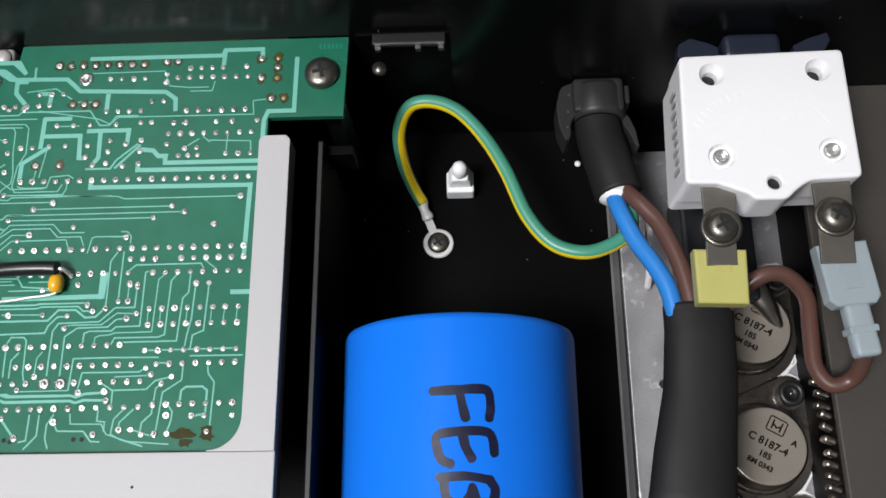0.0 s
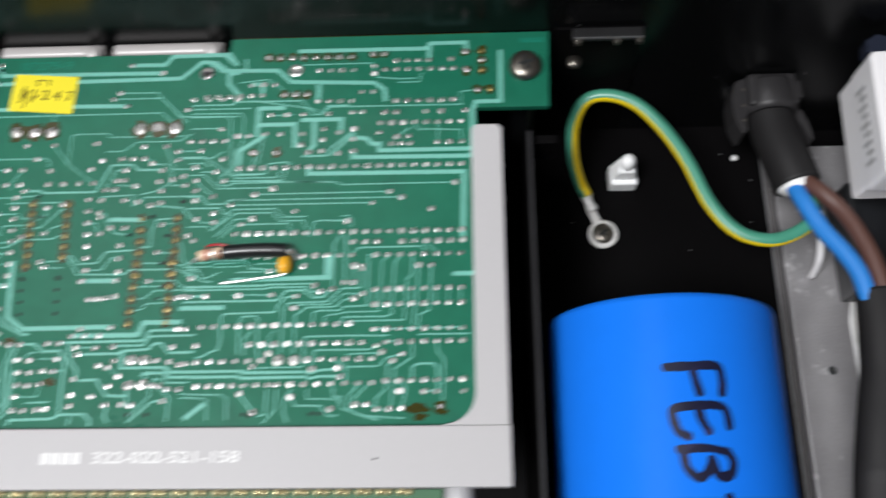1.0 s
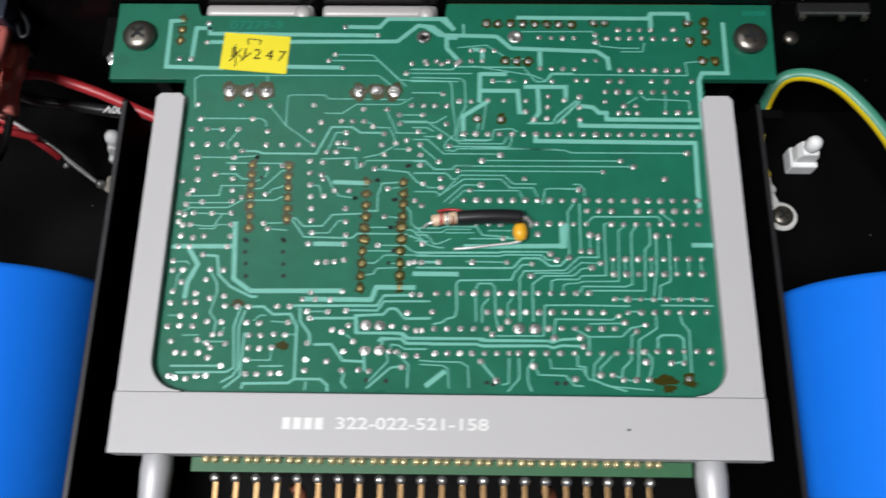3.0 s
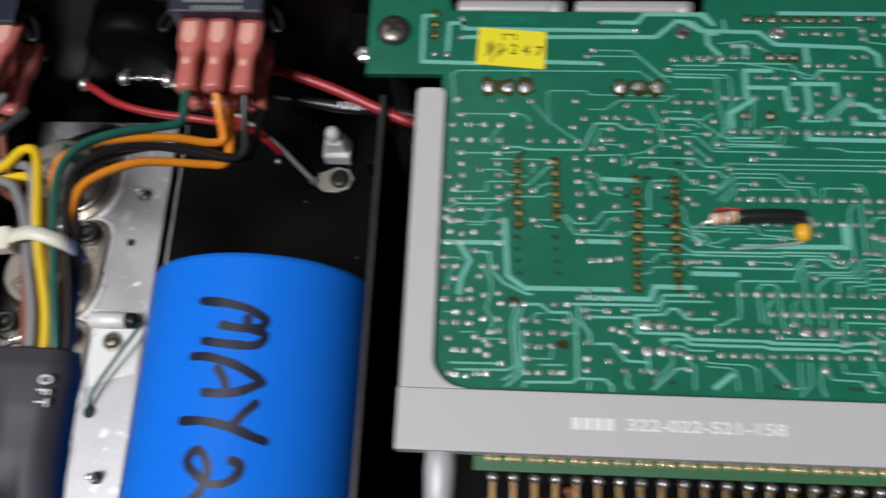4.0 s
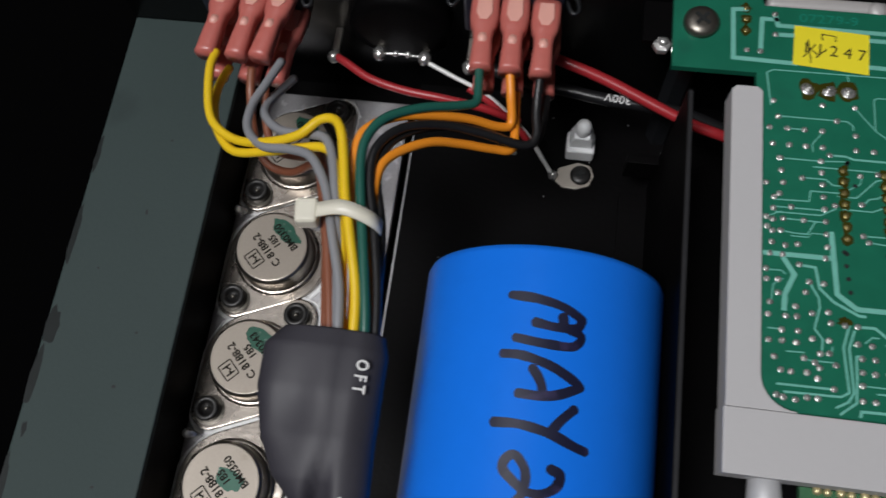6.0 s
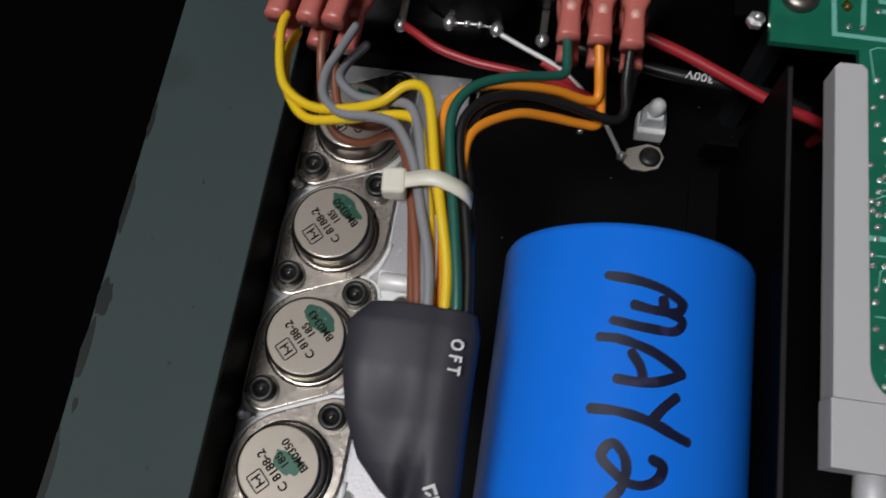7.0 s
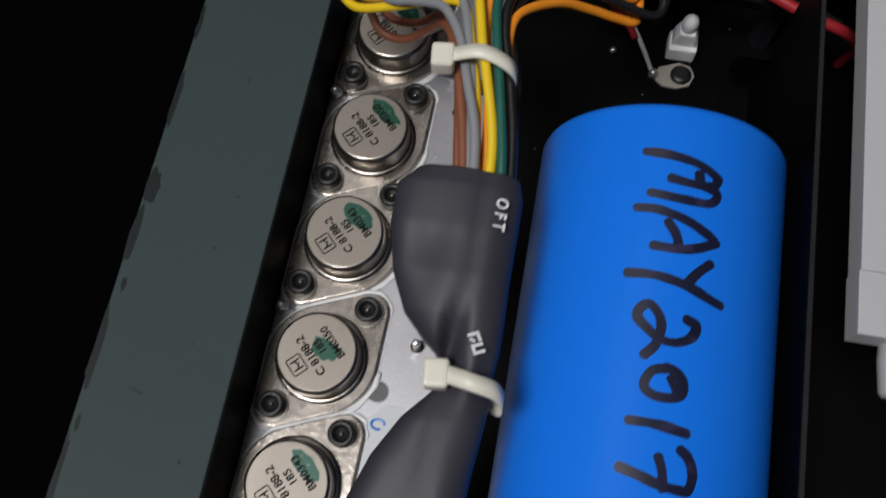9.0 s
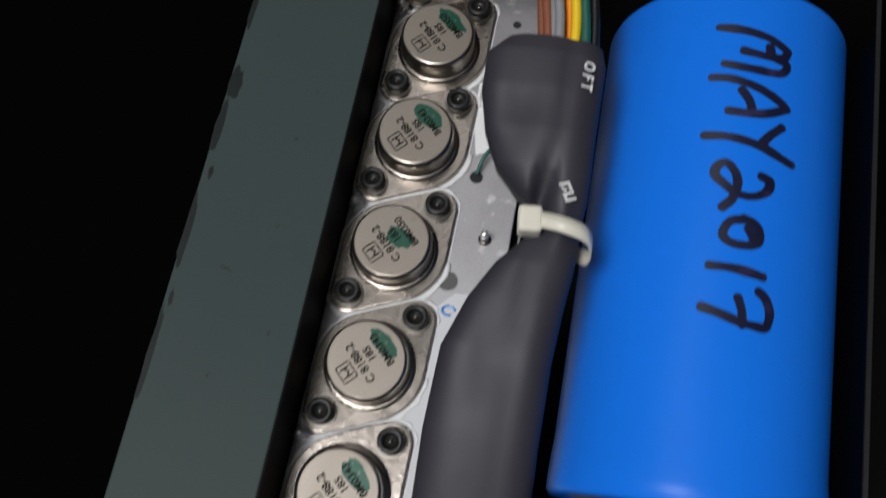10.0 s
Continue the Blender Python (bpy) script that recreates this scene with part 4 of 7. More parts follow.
flat_sleeve("yellow_spade_terminal", 21.66, -4.05, 4.55, 1.12, 1.05, -2, YELLOW_SLEEVE, "yellow vinyl sleeved spade terminal on the breaker", neck=False)
flat_sleeve("clear_spade_terminal", 24.08, -3.95, 4.5, 2.3, 1.02, 6, CLEAR_SLEEVE, "pale translucent sleeved spade terminal on the breaker")

# ---- mains cable, gland and loose wires, east side ----
gland = thing("cable_gland", 19.75, 0.6, 1.6, "dark grey nylon cable gland in the back panel", "cable gland")
part("block", box(19.16, 20.38, 0.02, 0.915, 2.0, 2.95, 0.16, segments=4), GREY_NYLON, gland, smooth=False)
part("collar", lathe([(0.56, 0), (0.66, 0.02), (0.70, 0.12), (0.70, 0.72), (0.64, 0.86), (0.57, 0.88), (0.56, 0.8)], 19.78, 0.8, 2.4, "y", 32), GREY_NYLON, gland, smooth=True)
part("jaw", prism(rounded([(19.25, 0.9), (18.9, 0.78), (18.77, 0.3), (18.8, -0.25), (18.95, -0.66), (19.08, -0.58), (19.1, -0.15), (19.28, 0.05)], 0.12), 1.95, 2.75, 0.1, segments=3), GREY_NYLON, gland)
part("jaw", prism(rounded([(20.36, 0.12), (20.5, 0.02), (20.64, -0.35), (20.7, -0.8), (20.6, -0.72), (20.5, -0.42), (20.36, -0.2)], 0.06), 1.95, 2.6, 0.04), GREY_NYLON, gland)
part("tooth", box(20.4, 20.54, 0.3, 0.78, 2.1, 2.75, 0.06, segments=3), GREY_NYLON, gland)
for gx, gy in ((19.05, 0.1), (19.1, 0.55), (19.02, -0.3)):
    part("moulding_pip", lathe([(0.05, 0), (0.04, 0.03), (0, 0.035)], gx, gy, 2.74, steps=8), BARE_RAIL, gland, smooth=True)
cable = thing("mains_cable", 19.9, -1, 1.8, "dark sheathed mains cable with blue and brown cores", "cable")
part("sheath", wire([(19.75, 0.4, 2.35), (19.8, -0.4, 2.4), (19.97, -1.3, 2.55), (20.12, -2.0, 2.6)], 0.56, steps=20), SHADED_RUBBER, cable, "dark grey cable sheath", smooth=True)
part("inner_filler", lathe([(0.45, 0), (0.42, 0.18), (0.3, 0.25), (0, 0.25)], 20.08, -1.95, 2.62, "y", 16), GREASE, cable, smooth=True)
part("blue_core", wire([(19.95, -1.95, 2.7), (20.08, -2.6, 2.95), (20.33, -3.3, 3.1), (20.65, -3.95, 3.3), (20.88, -4.55, 3.4), (21.0, -5.4, 3.4)], 0.2, steps=14), W_BLUE, cable, "blue insulated core", smooth=True)
part("brown_core", wire([(20.15, -1.9, 2.8), (20.45, -2.35, 3.05), (20.8, -2.85, 3.15), (21.05, -3.5, 3.3), (21.25, -4.3, 3.4), (21.4, -5.4, 3.4)], 0.19, steps=14), W_BROWN2, cable, "brown insulated core", smooth=True)
sleeve_e = loft(smooth_sections([(-4.86, 21.48, 3.3, 0.74, 0.42), (-5.4, 21.46, 3.3, 0.73, 0.46), (-6.6, 21.36, 3.3, 0.76, 0.48), (-7.8, 21.14, 3.3, 0.83, 0.5), (-8.8, 20.98, 3.3, 0.87, 0.5), (-10.5, 20.9, 2.8, 0.85, 0.5), (-13.5, 21.0, 1.2, 0.8, 0.5), (-15.5, 21.0, 0.66, 0.8, 0.5)]))
mains_shrink = thing("heat_shrink_sleeve", 21.2, -9, 0.16, "wide black heat shrink sleeve over the mains cores, coloured as shaded", "cable sleeve", "heat shrink sleeves")
part("sleeve", sleeve_e, SHADED_RUBBER, mains_shrink, smooth=True)
part("cut_edge", loft([(-4.852, 21.48, 3.3, 0.70, 0.39), (-4.84, 21.48, 3.3, 0.70, 0.39)]), HOLE, mains_shrink, "dark open end of the sleeve")
solo("earth_wire", wire([(15.4, -1.2, 0.28), (15.2, -0.9, 0.5), (14.98, -0.5, 1.2), (14.92, 0.02, 2.0), (15.2, 0.46, 2.5), (15.75, 0.5, 2.7), (16.4, 0.18, 2.8), (17.0, -0.5, 2.8), (17.5, -1.4, 2.8), (17.95, -2.5, 2.75), (18.5, -3.2, 2.75), (19.2, -3.45, 2.8), (19.85, -3.28, 2.8), (20.3, -2.9, 2.75), (20.35, -2.3, 2.6)], 0.165, steps=16, stripe=0.3, start=(0.5, -0.35, 0.9)), [W_EARTH, W_EARTHY], "green and yellow earth wire in a loose loop", "wire", smooth=True)
solo("brown_wire", wire([(21.6, -5.4, 3.3), (22.2, -4.75, 3.5), (22.75, -4.35, 3.75), (23.25, -4.35, 3.75), (23.7, -4.75, 3.5), (23.85, -5.4, 3.1), (23.98, -6.1, 2.75), (24.3, -6.5, 2.7), (24.72, -6.35, 2.9), (24.7, -5.9, 3.7), (24.5, -5.6, 4.3)], 0.175, steps=14), W_BROWN2, "brown wire looping to a breaker terminal", "wire", smooth=True)
# Added white rod: stands for the beige plate edge beside the breaker.
solo("pale_edge_rod", wire([(20.98, -2.3, 1.6), (20.95, -2.9, 1.55), (21.0, -3.4, 1.1), (21.1, -3.6, 0.24)], 0.09), WHITE_PLASTIC, "white rod standing for a beige plate edge behind the breaker", "wire", smooth=True)
zig = bmesh.new()
bent = random.Random(12)
for i in range(34):
    zy = -4.1 - i * 0.25 + bent.uniform(-0.04, 0.04)
    zig = box(24.28 + bent.uniform(-0.05, 0.08), 24.58, zy - 0.09, zy + 0.05, 1.55, 1.85 + bent.uniform(-0.06, 0.06), 0.05, bm=zig, turn=about(24.6, zy, 1.7, -22 + bent.uniform(-9, 9)))
solo("lock_teeth", zig, FLANGE, "row of bent dull metal teeth along the plate", "metal teeth")
solo("silver_tape", loft(smooth_sections([(-3.2, 23.0, 0.9, 0.5, 0.2), (-3.7, 23.3, 1.2, 0.42, 0.3), (-4.4, 23.7, 1.0, 0.3, 0.25), (-4.9, 24.0, 0.7, 0.2, 0.3), (-5.3, 24.0, 0.45, 0.15, 0.3)])), STEEL, "crumpled silver foil under the breaker", "foil", smooth=True)

# ---- rocker switches with red spade terminals, west side ----


def red_terminal(x, y, z, turn, tilt, label, length=1.75):
    ob = thing("red_spade_terminal", x, y, z, label, "spade terminal", "red spade terminals")
    lay = Matrix.Translation((x, y, z)) @ Matrix.Rotation(radians(turn), 4, "Z") @ Matrix.Rotation(radians(tilt), 4, "X")
    secs = [(0.0, 0, 0, 0.30, 0.17), (-0.5, 0, 0, 0.31, 0.20), (-0.72, 0, 0, 0.28, 0.21), (-0.88, 0, 0, 0.215, 0.2), (-1.1, 0, 0, 0.2, 0.2), (-1.3, 0, 0, 0.215, 0.21), (-1.5, 0, 0, 0.225, 0.22), (-length, 0, 0, 0.235, 0.23)]
    bm = loft(smooth_sections(secs, 3), 20, power=3.0)
    bm.transform(lay)
    part("sleeve", bm, RED_SLEEVE, ob, "translucent red vinyl sleeve", smooth=True)
    core = prism([(-0.15, -0.12), (-0.17, -0.5), (-0.08, -0.66), (0.08, -0.66), (0.17, -0.5), (0.15, -0.12)], 0.19, 0.222, 0.015)
    core.transform(lay)
    part("blade", core, RED_BRIGHT, ob, "crimped metal showing through the sleeve")
    crimp = lathe([(0.0, 0), (0.1, 0.01), (0.12, 0.12), (0.1, 0.22), (0, 0.23)], 0, -0.98, 0.13, "y", 12)
    crimp.transform(lay)
    part("crimp", crimp, RED_BRIGHT, ob, smooth=True)
    return ob


def rocker(x0, x1, z0, z1, label):
    ob = thing("rocker_switch", (x0 + x1) / 2, 0.5, z0, label, "switch", "rocker switches")
    part("body", box(x0, x1, 0.12, 0.918, z0, z1, 0.06), NAVY_PLASTIC, ob, "blue-black switch body")
    for sx, sg in ((x0, -1), (x1, 1)):
        part("spring_clip", wire([(sx, 0.7, z1 - 0.5), (sx + sg * 0.25, 0.35, z1 - 0.5), (sx + sg * 0.32, 0.05, z1 - 0.5), (sx + sg * 0.18, -0.02, z1 - 0.5), (sx + sg * 0.02, 0.35, z1 - 0.5)], 0.045, steps=8), BLACK_PLASTIC, ob, smooth=True)
    marks = bmesh.new()
    for i in range(9):
        marks = box(x0 + 0.55 + i * 0.13, x0 + 0.63 + i * 0.13, 0.17, 0.28, z1, z1 + 0.004, bm=marks)
        marks = box(x0 + 0.35 + i * 0.15, x0 + 0.45 + i * 0.15, 0.36, 0.46, z1, z1 + 0.004, bm=marks)
    part("moulded_marks", marks, W_GREY, ob)
    return ob


rocker(-5.0, -2.85, 3.9, 5.55, "blue-black rocker switch body on the back panel")
rocker(-11.1, -8.75, 3.4, 5.1, "blue-black rocker switch body on the back panel")
RED_LABEL = "red vinyl sleeved spade terminal plugged on a rocker switch"
for x, z, tn in ((-4.5, 5.15, 2), (-3.86, 5.15, 1), (-3.2, 5.1, 0)):
    red_terminal(x, 0.12, z, tn, 0, RED_LABEL)
for x, z, tn in ((-4.45, 4.45, 2), (-3.82, 4.4, 2), (-3.15, 4.4, 2)):
    red_terminal(x, 0.12, z, tn, 3, RED_LABEL)
for x, z, tn in ((-10.3, 4.75, -4), (-9.6, 4.75, -5), (-8.98, 4.75, -8)):
    red_terminal(x, 0.3, z, tn, 0, RED_LABEL, 1.9)
for x, z, tn in ((-10.3, 4.05, -4), (-9.55, 4.0, -5), (-8.9, 4.0, -6)):
    red_terminal(x, 0.25, z, tn, 4, RED_LABEL, 1.9)

# ---- wire bundle of the west side ----
R = 0.095


def bundle_wire(colour, material, label, *pts, r=R):
    return solo(colour + "_wire", wire(pts, r, steps=12), material, label, "wire", "bundle wires", smooth=True)


bundle_wire("yellow", W_YELLOW, "yellow insulated wire in the tied bundle", (-10.2, -1.5, 4.8), (-10.2, -2.0, 4.9), (-10.0, -2.9, 4.95), (-9.7, -3.4, 5.0), (-9.1, -3.72, 5.1), (-8.3, -3.85, 5.5), (-7.7, -3.8, 5.8), (-7.3, -3.55, 6.0), (-7.0, -3.55, 6.1), (-6.8, -3.8, 6.2), (-6.65, -4.3, 6.25), (-6.45, -5.2, 6.3), (-6.25, -5.9, 6.3), (-5.98, -7.0, 6.15), (-5.9, -8.2, 6.0))
bundle_wire("yellow", W_YELLOW, "yellow insulated wire in the tied bundle", (-10.1, -1.5, 4.15), (-10.1, -2.3, 4.5), (-9.85, -3.2, 4.75), (-9.3, -3.85, 4.9), (-8.5, -3.95, 5.2), (-7.8, -3.95, 5.5), (-7.2, -4.0, 5.75), (-6.9, -4.3, 5.9), (-6.65, -5.2, 6.0), (-6.4, -6.2, 5.95), (-6.1, -8.2, 5.8))
bundle_wire("grey", W_GREY, "grey insulated wire in the tied bundle", (-8.72, -1.6, 4.8), (-8.9, -2.3, 4.95), (-9.05, -2.9, 5.05), (-8.95, -3.5, 5.2), (-8.5, -3.92, 5.4), (-7.9, -4.05, 5.65), (-7.4, -4.25, 5.9), (-7.1, -4.6, 6.0), (-6.85, -5.1, 6.05), (-6.6, -5.9, 6.1), (-6.3, -6.9, 6.1), (-6.15, -8.2, 6.0))
bundle_wire("grey", W_GREY, "grey insulated wire in the tied bundle", (-8.6, -1.6, 4.1), (-8.8, -2.4, 4.6), (-8.75, -3.0, 5.0), (-8.3, -3.45, 5.25), (-7.7, -3.65, 5.55), (-7.2, -3.8, 5.8), (-6.95, -4.2, 5.9), (-6.75, -4.9, 6.0), (-6.5, -6.0, 6.0), (-6.2, -8.2, 5.8))
bundle_wire("brown", W_BROWN, "brown insulated wire in the tied bundle", (-9.5, -1.6, 4.4), (-9.45, -2.2, 4.2), (-9.35, -2.9, 3.7), (-9.0, -3.45, 3.5), (-8.4, -3.65, 3.6), (-7.8, -3.7, 4.2), (-7.35, -4.2, 5.2), (-7.0, -5.0, 5.8), (-6.75, -5.9, 5.9), (-6.5, -7.0, 5.9), (-6.3, -8.2, 5.8))
bundle_wire("brown", W_BROWN, "brown insulated wire in the tied bundle", (-9.3, -1.7, 3.9), (-9.2, -2.4, 3.7), (-8.9, -3.1, 3.6), (-8.2, -3.35, 3.8), (-7.6, -3.6, 4.6), (-7.15, -4.4, 5.5), (-6.85, -5.4, 5.8), (-6.4, -8.2, 5.7))
bundle_wire("green", W_GREEN, "dark green insulated wire in the tied bundle", (-4.46, -1.5, 5.1), (-4.42, -2.0, 5.15), (-4.42, -2.4, 5.2), (-4.7, -2.6, 5.35), (-5.4, -2.95, 5.75), (-6.0, -3.35, 6.0), (-6.28, -3.8, 6.1), (-6.33, -4.3, 6.15), (-6.2, -5.1, 6.2), (-5.95, -6.3, 6.2), (-5.75, -7.4, 6.1), (-5.7, -8.3, 5.9))
bundle_wire("orange", W_ORANGE, "orange insulated wire in the tied bundle", (-3.83, -1.5, 5.05), (-3.75, -2.0, 4.8), (-3.7, -2.45, 4.5), (-3.95, -2.6, 4.6), (-4.5, -2.7, 5.0), (-5.1, -2.9, 5.4), (-5.8, -3.2, 5.8), (-6.3, -3.55, 5.95), (-6.48, -3.95, 6.0), (-6.45, -4.8, 6.0), (-6.2, -6.0, 5.9), (-5.95, -8.2, 5.7))
bundle_wire("orange", W_ORANGE, "orange insulated wire in the tied bundle", (-3.68, -1.5, 4.35), (-3.62, -2.3, 4.3), (-3.62, -2.95, 4.35), (-4.0, -3.1, 4.55), (-4.6, -3.25, 4.95), (-5.2, -3.5, 5.4), (-5.8, -4.0, 5.75), (-6.02, -4.5, 5.9), (-5.98, -5.4, 5.95), (-5.85, -6.5, 5.9), (-5.7, -8.2, 5.7))
bundle_wire("black", W_BLACK, "black insulated wire in the tied bundle", (-3.2, -1.5, 4.95), (-3.2, -2.2, 4.7), (-3.15, -2.75, 4.6), (-3.4, -3.0, 4.65), (-4.2, -3.0, 5.0), (-5.0, -3.1, 5.4), (-5.7, -3.45, 5.8), (-6.1, -4.0, 6.0), (-6.12, -4.7, 6.05), (-5.9, -5.6, 6.05), (-5.65, -6.8, 6.0), (-5.5, -8.2, 5.9))
bundle_wire("black", W_BLACK, "black insulated wire in the tied bundle", (-3.0, -1.5, 4.3), (-3.1, -2.5, 4.2), (-3.4, -2.85, 4.35), (-4.3, -2.85, 4.8), (-5.2, -3.1, 5.3), (-5.9, -3.75, 5.75), (-6.02, -4.6, 5.85), (-5.75, -5.8, 5.85), (-5.6, -8.2, 5.7))


def cable_tie(x0, x1, y, z, sag, tail_dy, label):
    ob = thing("cable_tie", (x0 + x1) / 2, y, z - 0.9, label, "cable tie", "cable ties")
    part("head", box(x0 - 0.22, x0 + 0.2, y - 0.26, y + 0.22, z - 0.25, z + 0.14, 0.09, segments=3, turn=about(x0, y, z, 6)), TIE, ob, smooth=False)
    loop = [(x0 + 0.1, y, z + 0.05), ((x0 + x1) / 2, y + sag, z + 0.22), (x1 - 0.15, y + tail_dy * 0.6, z + 0.05), (x1, y + tail_dy, z - 0.35), (x1 - 0.1, y + tail_dy, z - 0.8), ((x0 + x1) / 2, y, z - 0.95), (x0 - 0.05, y, z - 0.5), (x0 - 0.05, y, z - 0.2)]
    line = spline(loop, 8)
    bm = bmesh.new()
    left, right = [], []
    for p in line:
        for lst, off in ((left, 0.14), (right, -0.14)):
            lst.append((bm.verts.new(p + Vector((0, off, 0.03))), bm.verts.new(p + Vector((0, off, -0.03)))))
    for i in range(len(line) - 1):
        bm.faces.new((left[i][0], left[i + 1][0], right[i + 1][0], right[i][0]))
        bm.faces.new((left[i][1], right[i][1], right[i + 1][1], left[i + 1][1]))
        bm.faces.new((left[i][0], left[i][1], left[i + 1][1], left[i + 1][0]))
        bm.faces.new((right[i][0], right[i + 1][0], right[i + 1][1], right[i][1]))
    bmesh.ops.recalc_face_normals(bm, faces=bm.faces)
    part("strap", bm, TIE, ob, "flat ivory nylon strap", smooth=True)
    return ob


cable_tie(-7.1, -5.75, -5.52, 6.25, 0.05, -0.1, "ivory nylon cable tie round the coloured wire bundle")
cable_tie(-6.2, -5.08, -11.1, 6.05, -0.1, -0.26, "ivory nylon cable tie pinching the black sleeve")

shrink = thing("heat_shrink_sleeve", -6.3, -10, 4.5, "wide satin black heat shrink sleeve pinched by a cable tie", "cable sleeve", "heat shrink sleeves")
EDGES = ((-7.62, -7.2, -5.38, 5.85, 0.46), (-7.95, -7.48, -5.29, 5.85, 0.55), (-8.7, -7.46, -5.29, 5.85, 0.6), (-9.5, -7.26, -5.29, 5.82, 0.58), (-10.14, -6.95, -5.27, 5.75, 0.52), (-10.55, -6.55, -5.27, 5.68, 0.47), (-10.82, -6.2, -5.3, 5.62, 0.42), (-11.1, -6.1, -5.33, 5.6, 0.38), (-11.4, -6.3, -5.3, 5.6, 0.42), (-11.85, -6.68, -5.33, 5.58, 0.5), (-12.5, -7.05, -5.4, 5.5, 0.56), (-13.4, -7.36, -5.46, 5.4, 0.6), (-14.8, -7.42, -5.46, 5.15, 0.6), (-16.5, -7.4, -5.4, 4.6, 0.6), (-19.0, -7.5, -5.5, 3.0, 0.6), (-21.5, -7.9, -5.9, 0.9, 0.55))
tube_bm = loft(smooth_sections([(y, (a + b) / 2, z, (b - a) / 2, t) for y, a, b, z, t in EDGES], 6), 56, power=2.5)
for v in tube_bm.verts:
    # a long fold along the sleeve, and creases that run to the tie
    near = math.exp(-((v.co.y + 11.1) / 0.45) ** 2)
    if v.co.z > 5.2:
        deep = 0.05 + 0.42 * math.exp(-((v.co.y + 10.7) / 0.5) ** 2)
        v.co.z -= deep * math.exp(-((v.co.x + 5.95 + 0.16 * max(0.0, min(1.0, (-9.6 - v.co.y) / 1.1))) / 0.15) ** 2) * (1 if v.co.y > -13 else 0.5)
        v.co.z += 0.05 * near * math.sin(v.co.x * 13.0)
        v.co.z -= 0.12 * math.exp(-(((v.co.x + 6.7) / 0.4) ** 2 + ((v.co.y + 9.0) / 0.7) ** 2))
        v.co.z -= 0.10 * math.exp(-(((v.co.x + 6.5) / 0.5) ** 2 + ((v.co.y + 13.4) / 0.8) ** 2))
    v.co += Vector((0, 0, 0.04 * noise.noise(v.co * 0.9)))
tube_ob = part("sleeve", tube_bm, SHRINK, shrink, smooth=True)
part("white_print", lettered("O F T", 0.29, -5.62, -8.42, 6.42, turn=-90, tilt=Matrix.Rotation(radians(-18), 4, "X"), wide=0.80, bold=0.008), WHITE_INK, tube_ob, "white printed letters OFT")
approval = bmesh.new()
sign = Matrix.Translation((-5.66, -10.55, 6.2)) @ Matrix.Rotation(radians(-62), 4, "Z") @ Matrix.Rotation(radians(-14), 4, "X")
for a, b, c, e, lean in ((-0.17, -0.12, -0.1, 0.1, 0), (-0.12, 0.0, 0.05, 0.1, 0), (-0.12, -0.02, -0.02, 0.02, 40), (0.02, 0.07, -0.1, 0.1, 0), (0.07, 0.14, -0.1, -0.05, 0), (0.14, 0.19, -0.1, 0.1, 0)):
    approval = box(a, b, c, e, -0.004, 0.006, bm=approval, turn=sign @ Matrix.Rotation(radians(lean), 4, "Z"))
part("approval_mark", approval, WHITE_INK, tube_ob)

# ---- output socket with solder lugs between the switches ----
sock = thing("output_socket", -6.6, 0.5, 1.2, "round black socket body with soldered lugs on the back panel", "socket")
part("barrel", lathe([(1.15, 0), (1.2, 0.06), (1.2, 0.5), (0.9, 0.62), (0, 0.62)], -6.6, 0.918, 3.3, "y", 40), BLACK_PAINT, sock, smooth=True)
for lx, lz in ((-7.12, 2.7), (-6.02, 2.62), (-8.3, 2.4), (-4.95, 2.4)):
    lug_part = part("solder_lug", box(lx - 0.09, lx + 0.09, -0.05, 0.918, lz - 0.05, lz + 0.03, 0.015), STEEL, sock)
    part("solder_joint", lathe([(0.0, 0), (0.12, 0.03), (0.17, 0.14), (0.14, 0.26), (0.06, 0.34), (0, 0.35)], lx, 0.24, lz + 0.03, "y", 14), SOLDER, lug_part, smooth=True)
res = thing("small_resistor", -6.57, 0.05, 2.6, "tiny bright component bridging two solder lugs", "resistor")
part("lead", wire([(-7.0, 0.05, 2.78), (-6.57, 0.06, 2.8), (-6.1, 0.05, 2.76)], 0.03, steps=8), CHROME, res, smooth=True)
for bx in (-6.75, -6.45):
    part("bead", lathe([(0, 0), (0.08, 0.05), (0.08, 0.12), (0, 0.17)], bx - 0.05, 0.06, 2.8, "x", 10), CHROME, res, smooth=True)
solo("red_wire", wire([(-8.3, 0.1, 2.45), (-7.9, -0.15, 2.5), (-7.3, -0.5, 2.5), (-6.4, -0.75, 2.5), (-5.4, -0.88, 2.5), (-4.4, -0.95, 2.3), (-3.6, -1.0, 1.9)], 0.10, steps=14), W_RED, "red wire running behind the red terminals", "wire", smooth=True)
solo("red_wire", wire([(-4.2, 0.1, 3.0), (-3.2, 0.15, 3.1), (-2.5, -0.05, 3.1), (-1.7, -0.3, 3.0), (-0.9, -0.62, 2.9), (-0.1, -0.95, 2.8), (0.5, -1.15, 2.7), (1.2, -1.25, 2.5), (1.8, -1.0, 1.6), (1.9, -0.6, 0.2)], 0.13, steps=14), W_RED, "red wire passing under the circuit card", "wire", smooth=True)
blk = solo("black_lead", wire([(-4.4, 0.1, 2.4), (-3.4, -0.25, 2.5), (-2.6, -0.36, 2.5), (-1.6, -0.52, 2.5), (-0.6, -0.6, 2.5), (0.4, -0.72, 2.4), (1.2, -0.9, 2.2)], 0.15, steps=14), W_BLACK, "black lead printed 300V passing under the card", "wire", smooth=True)
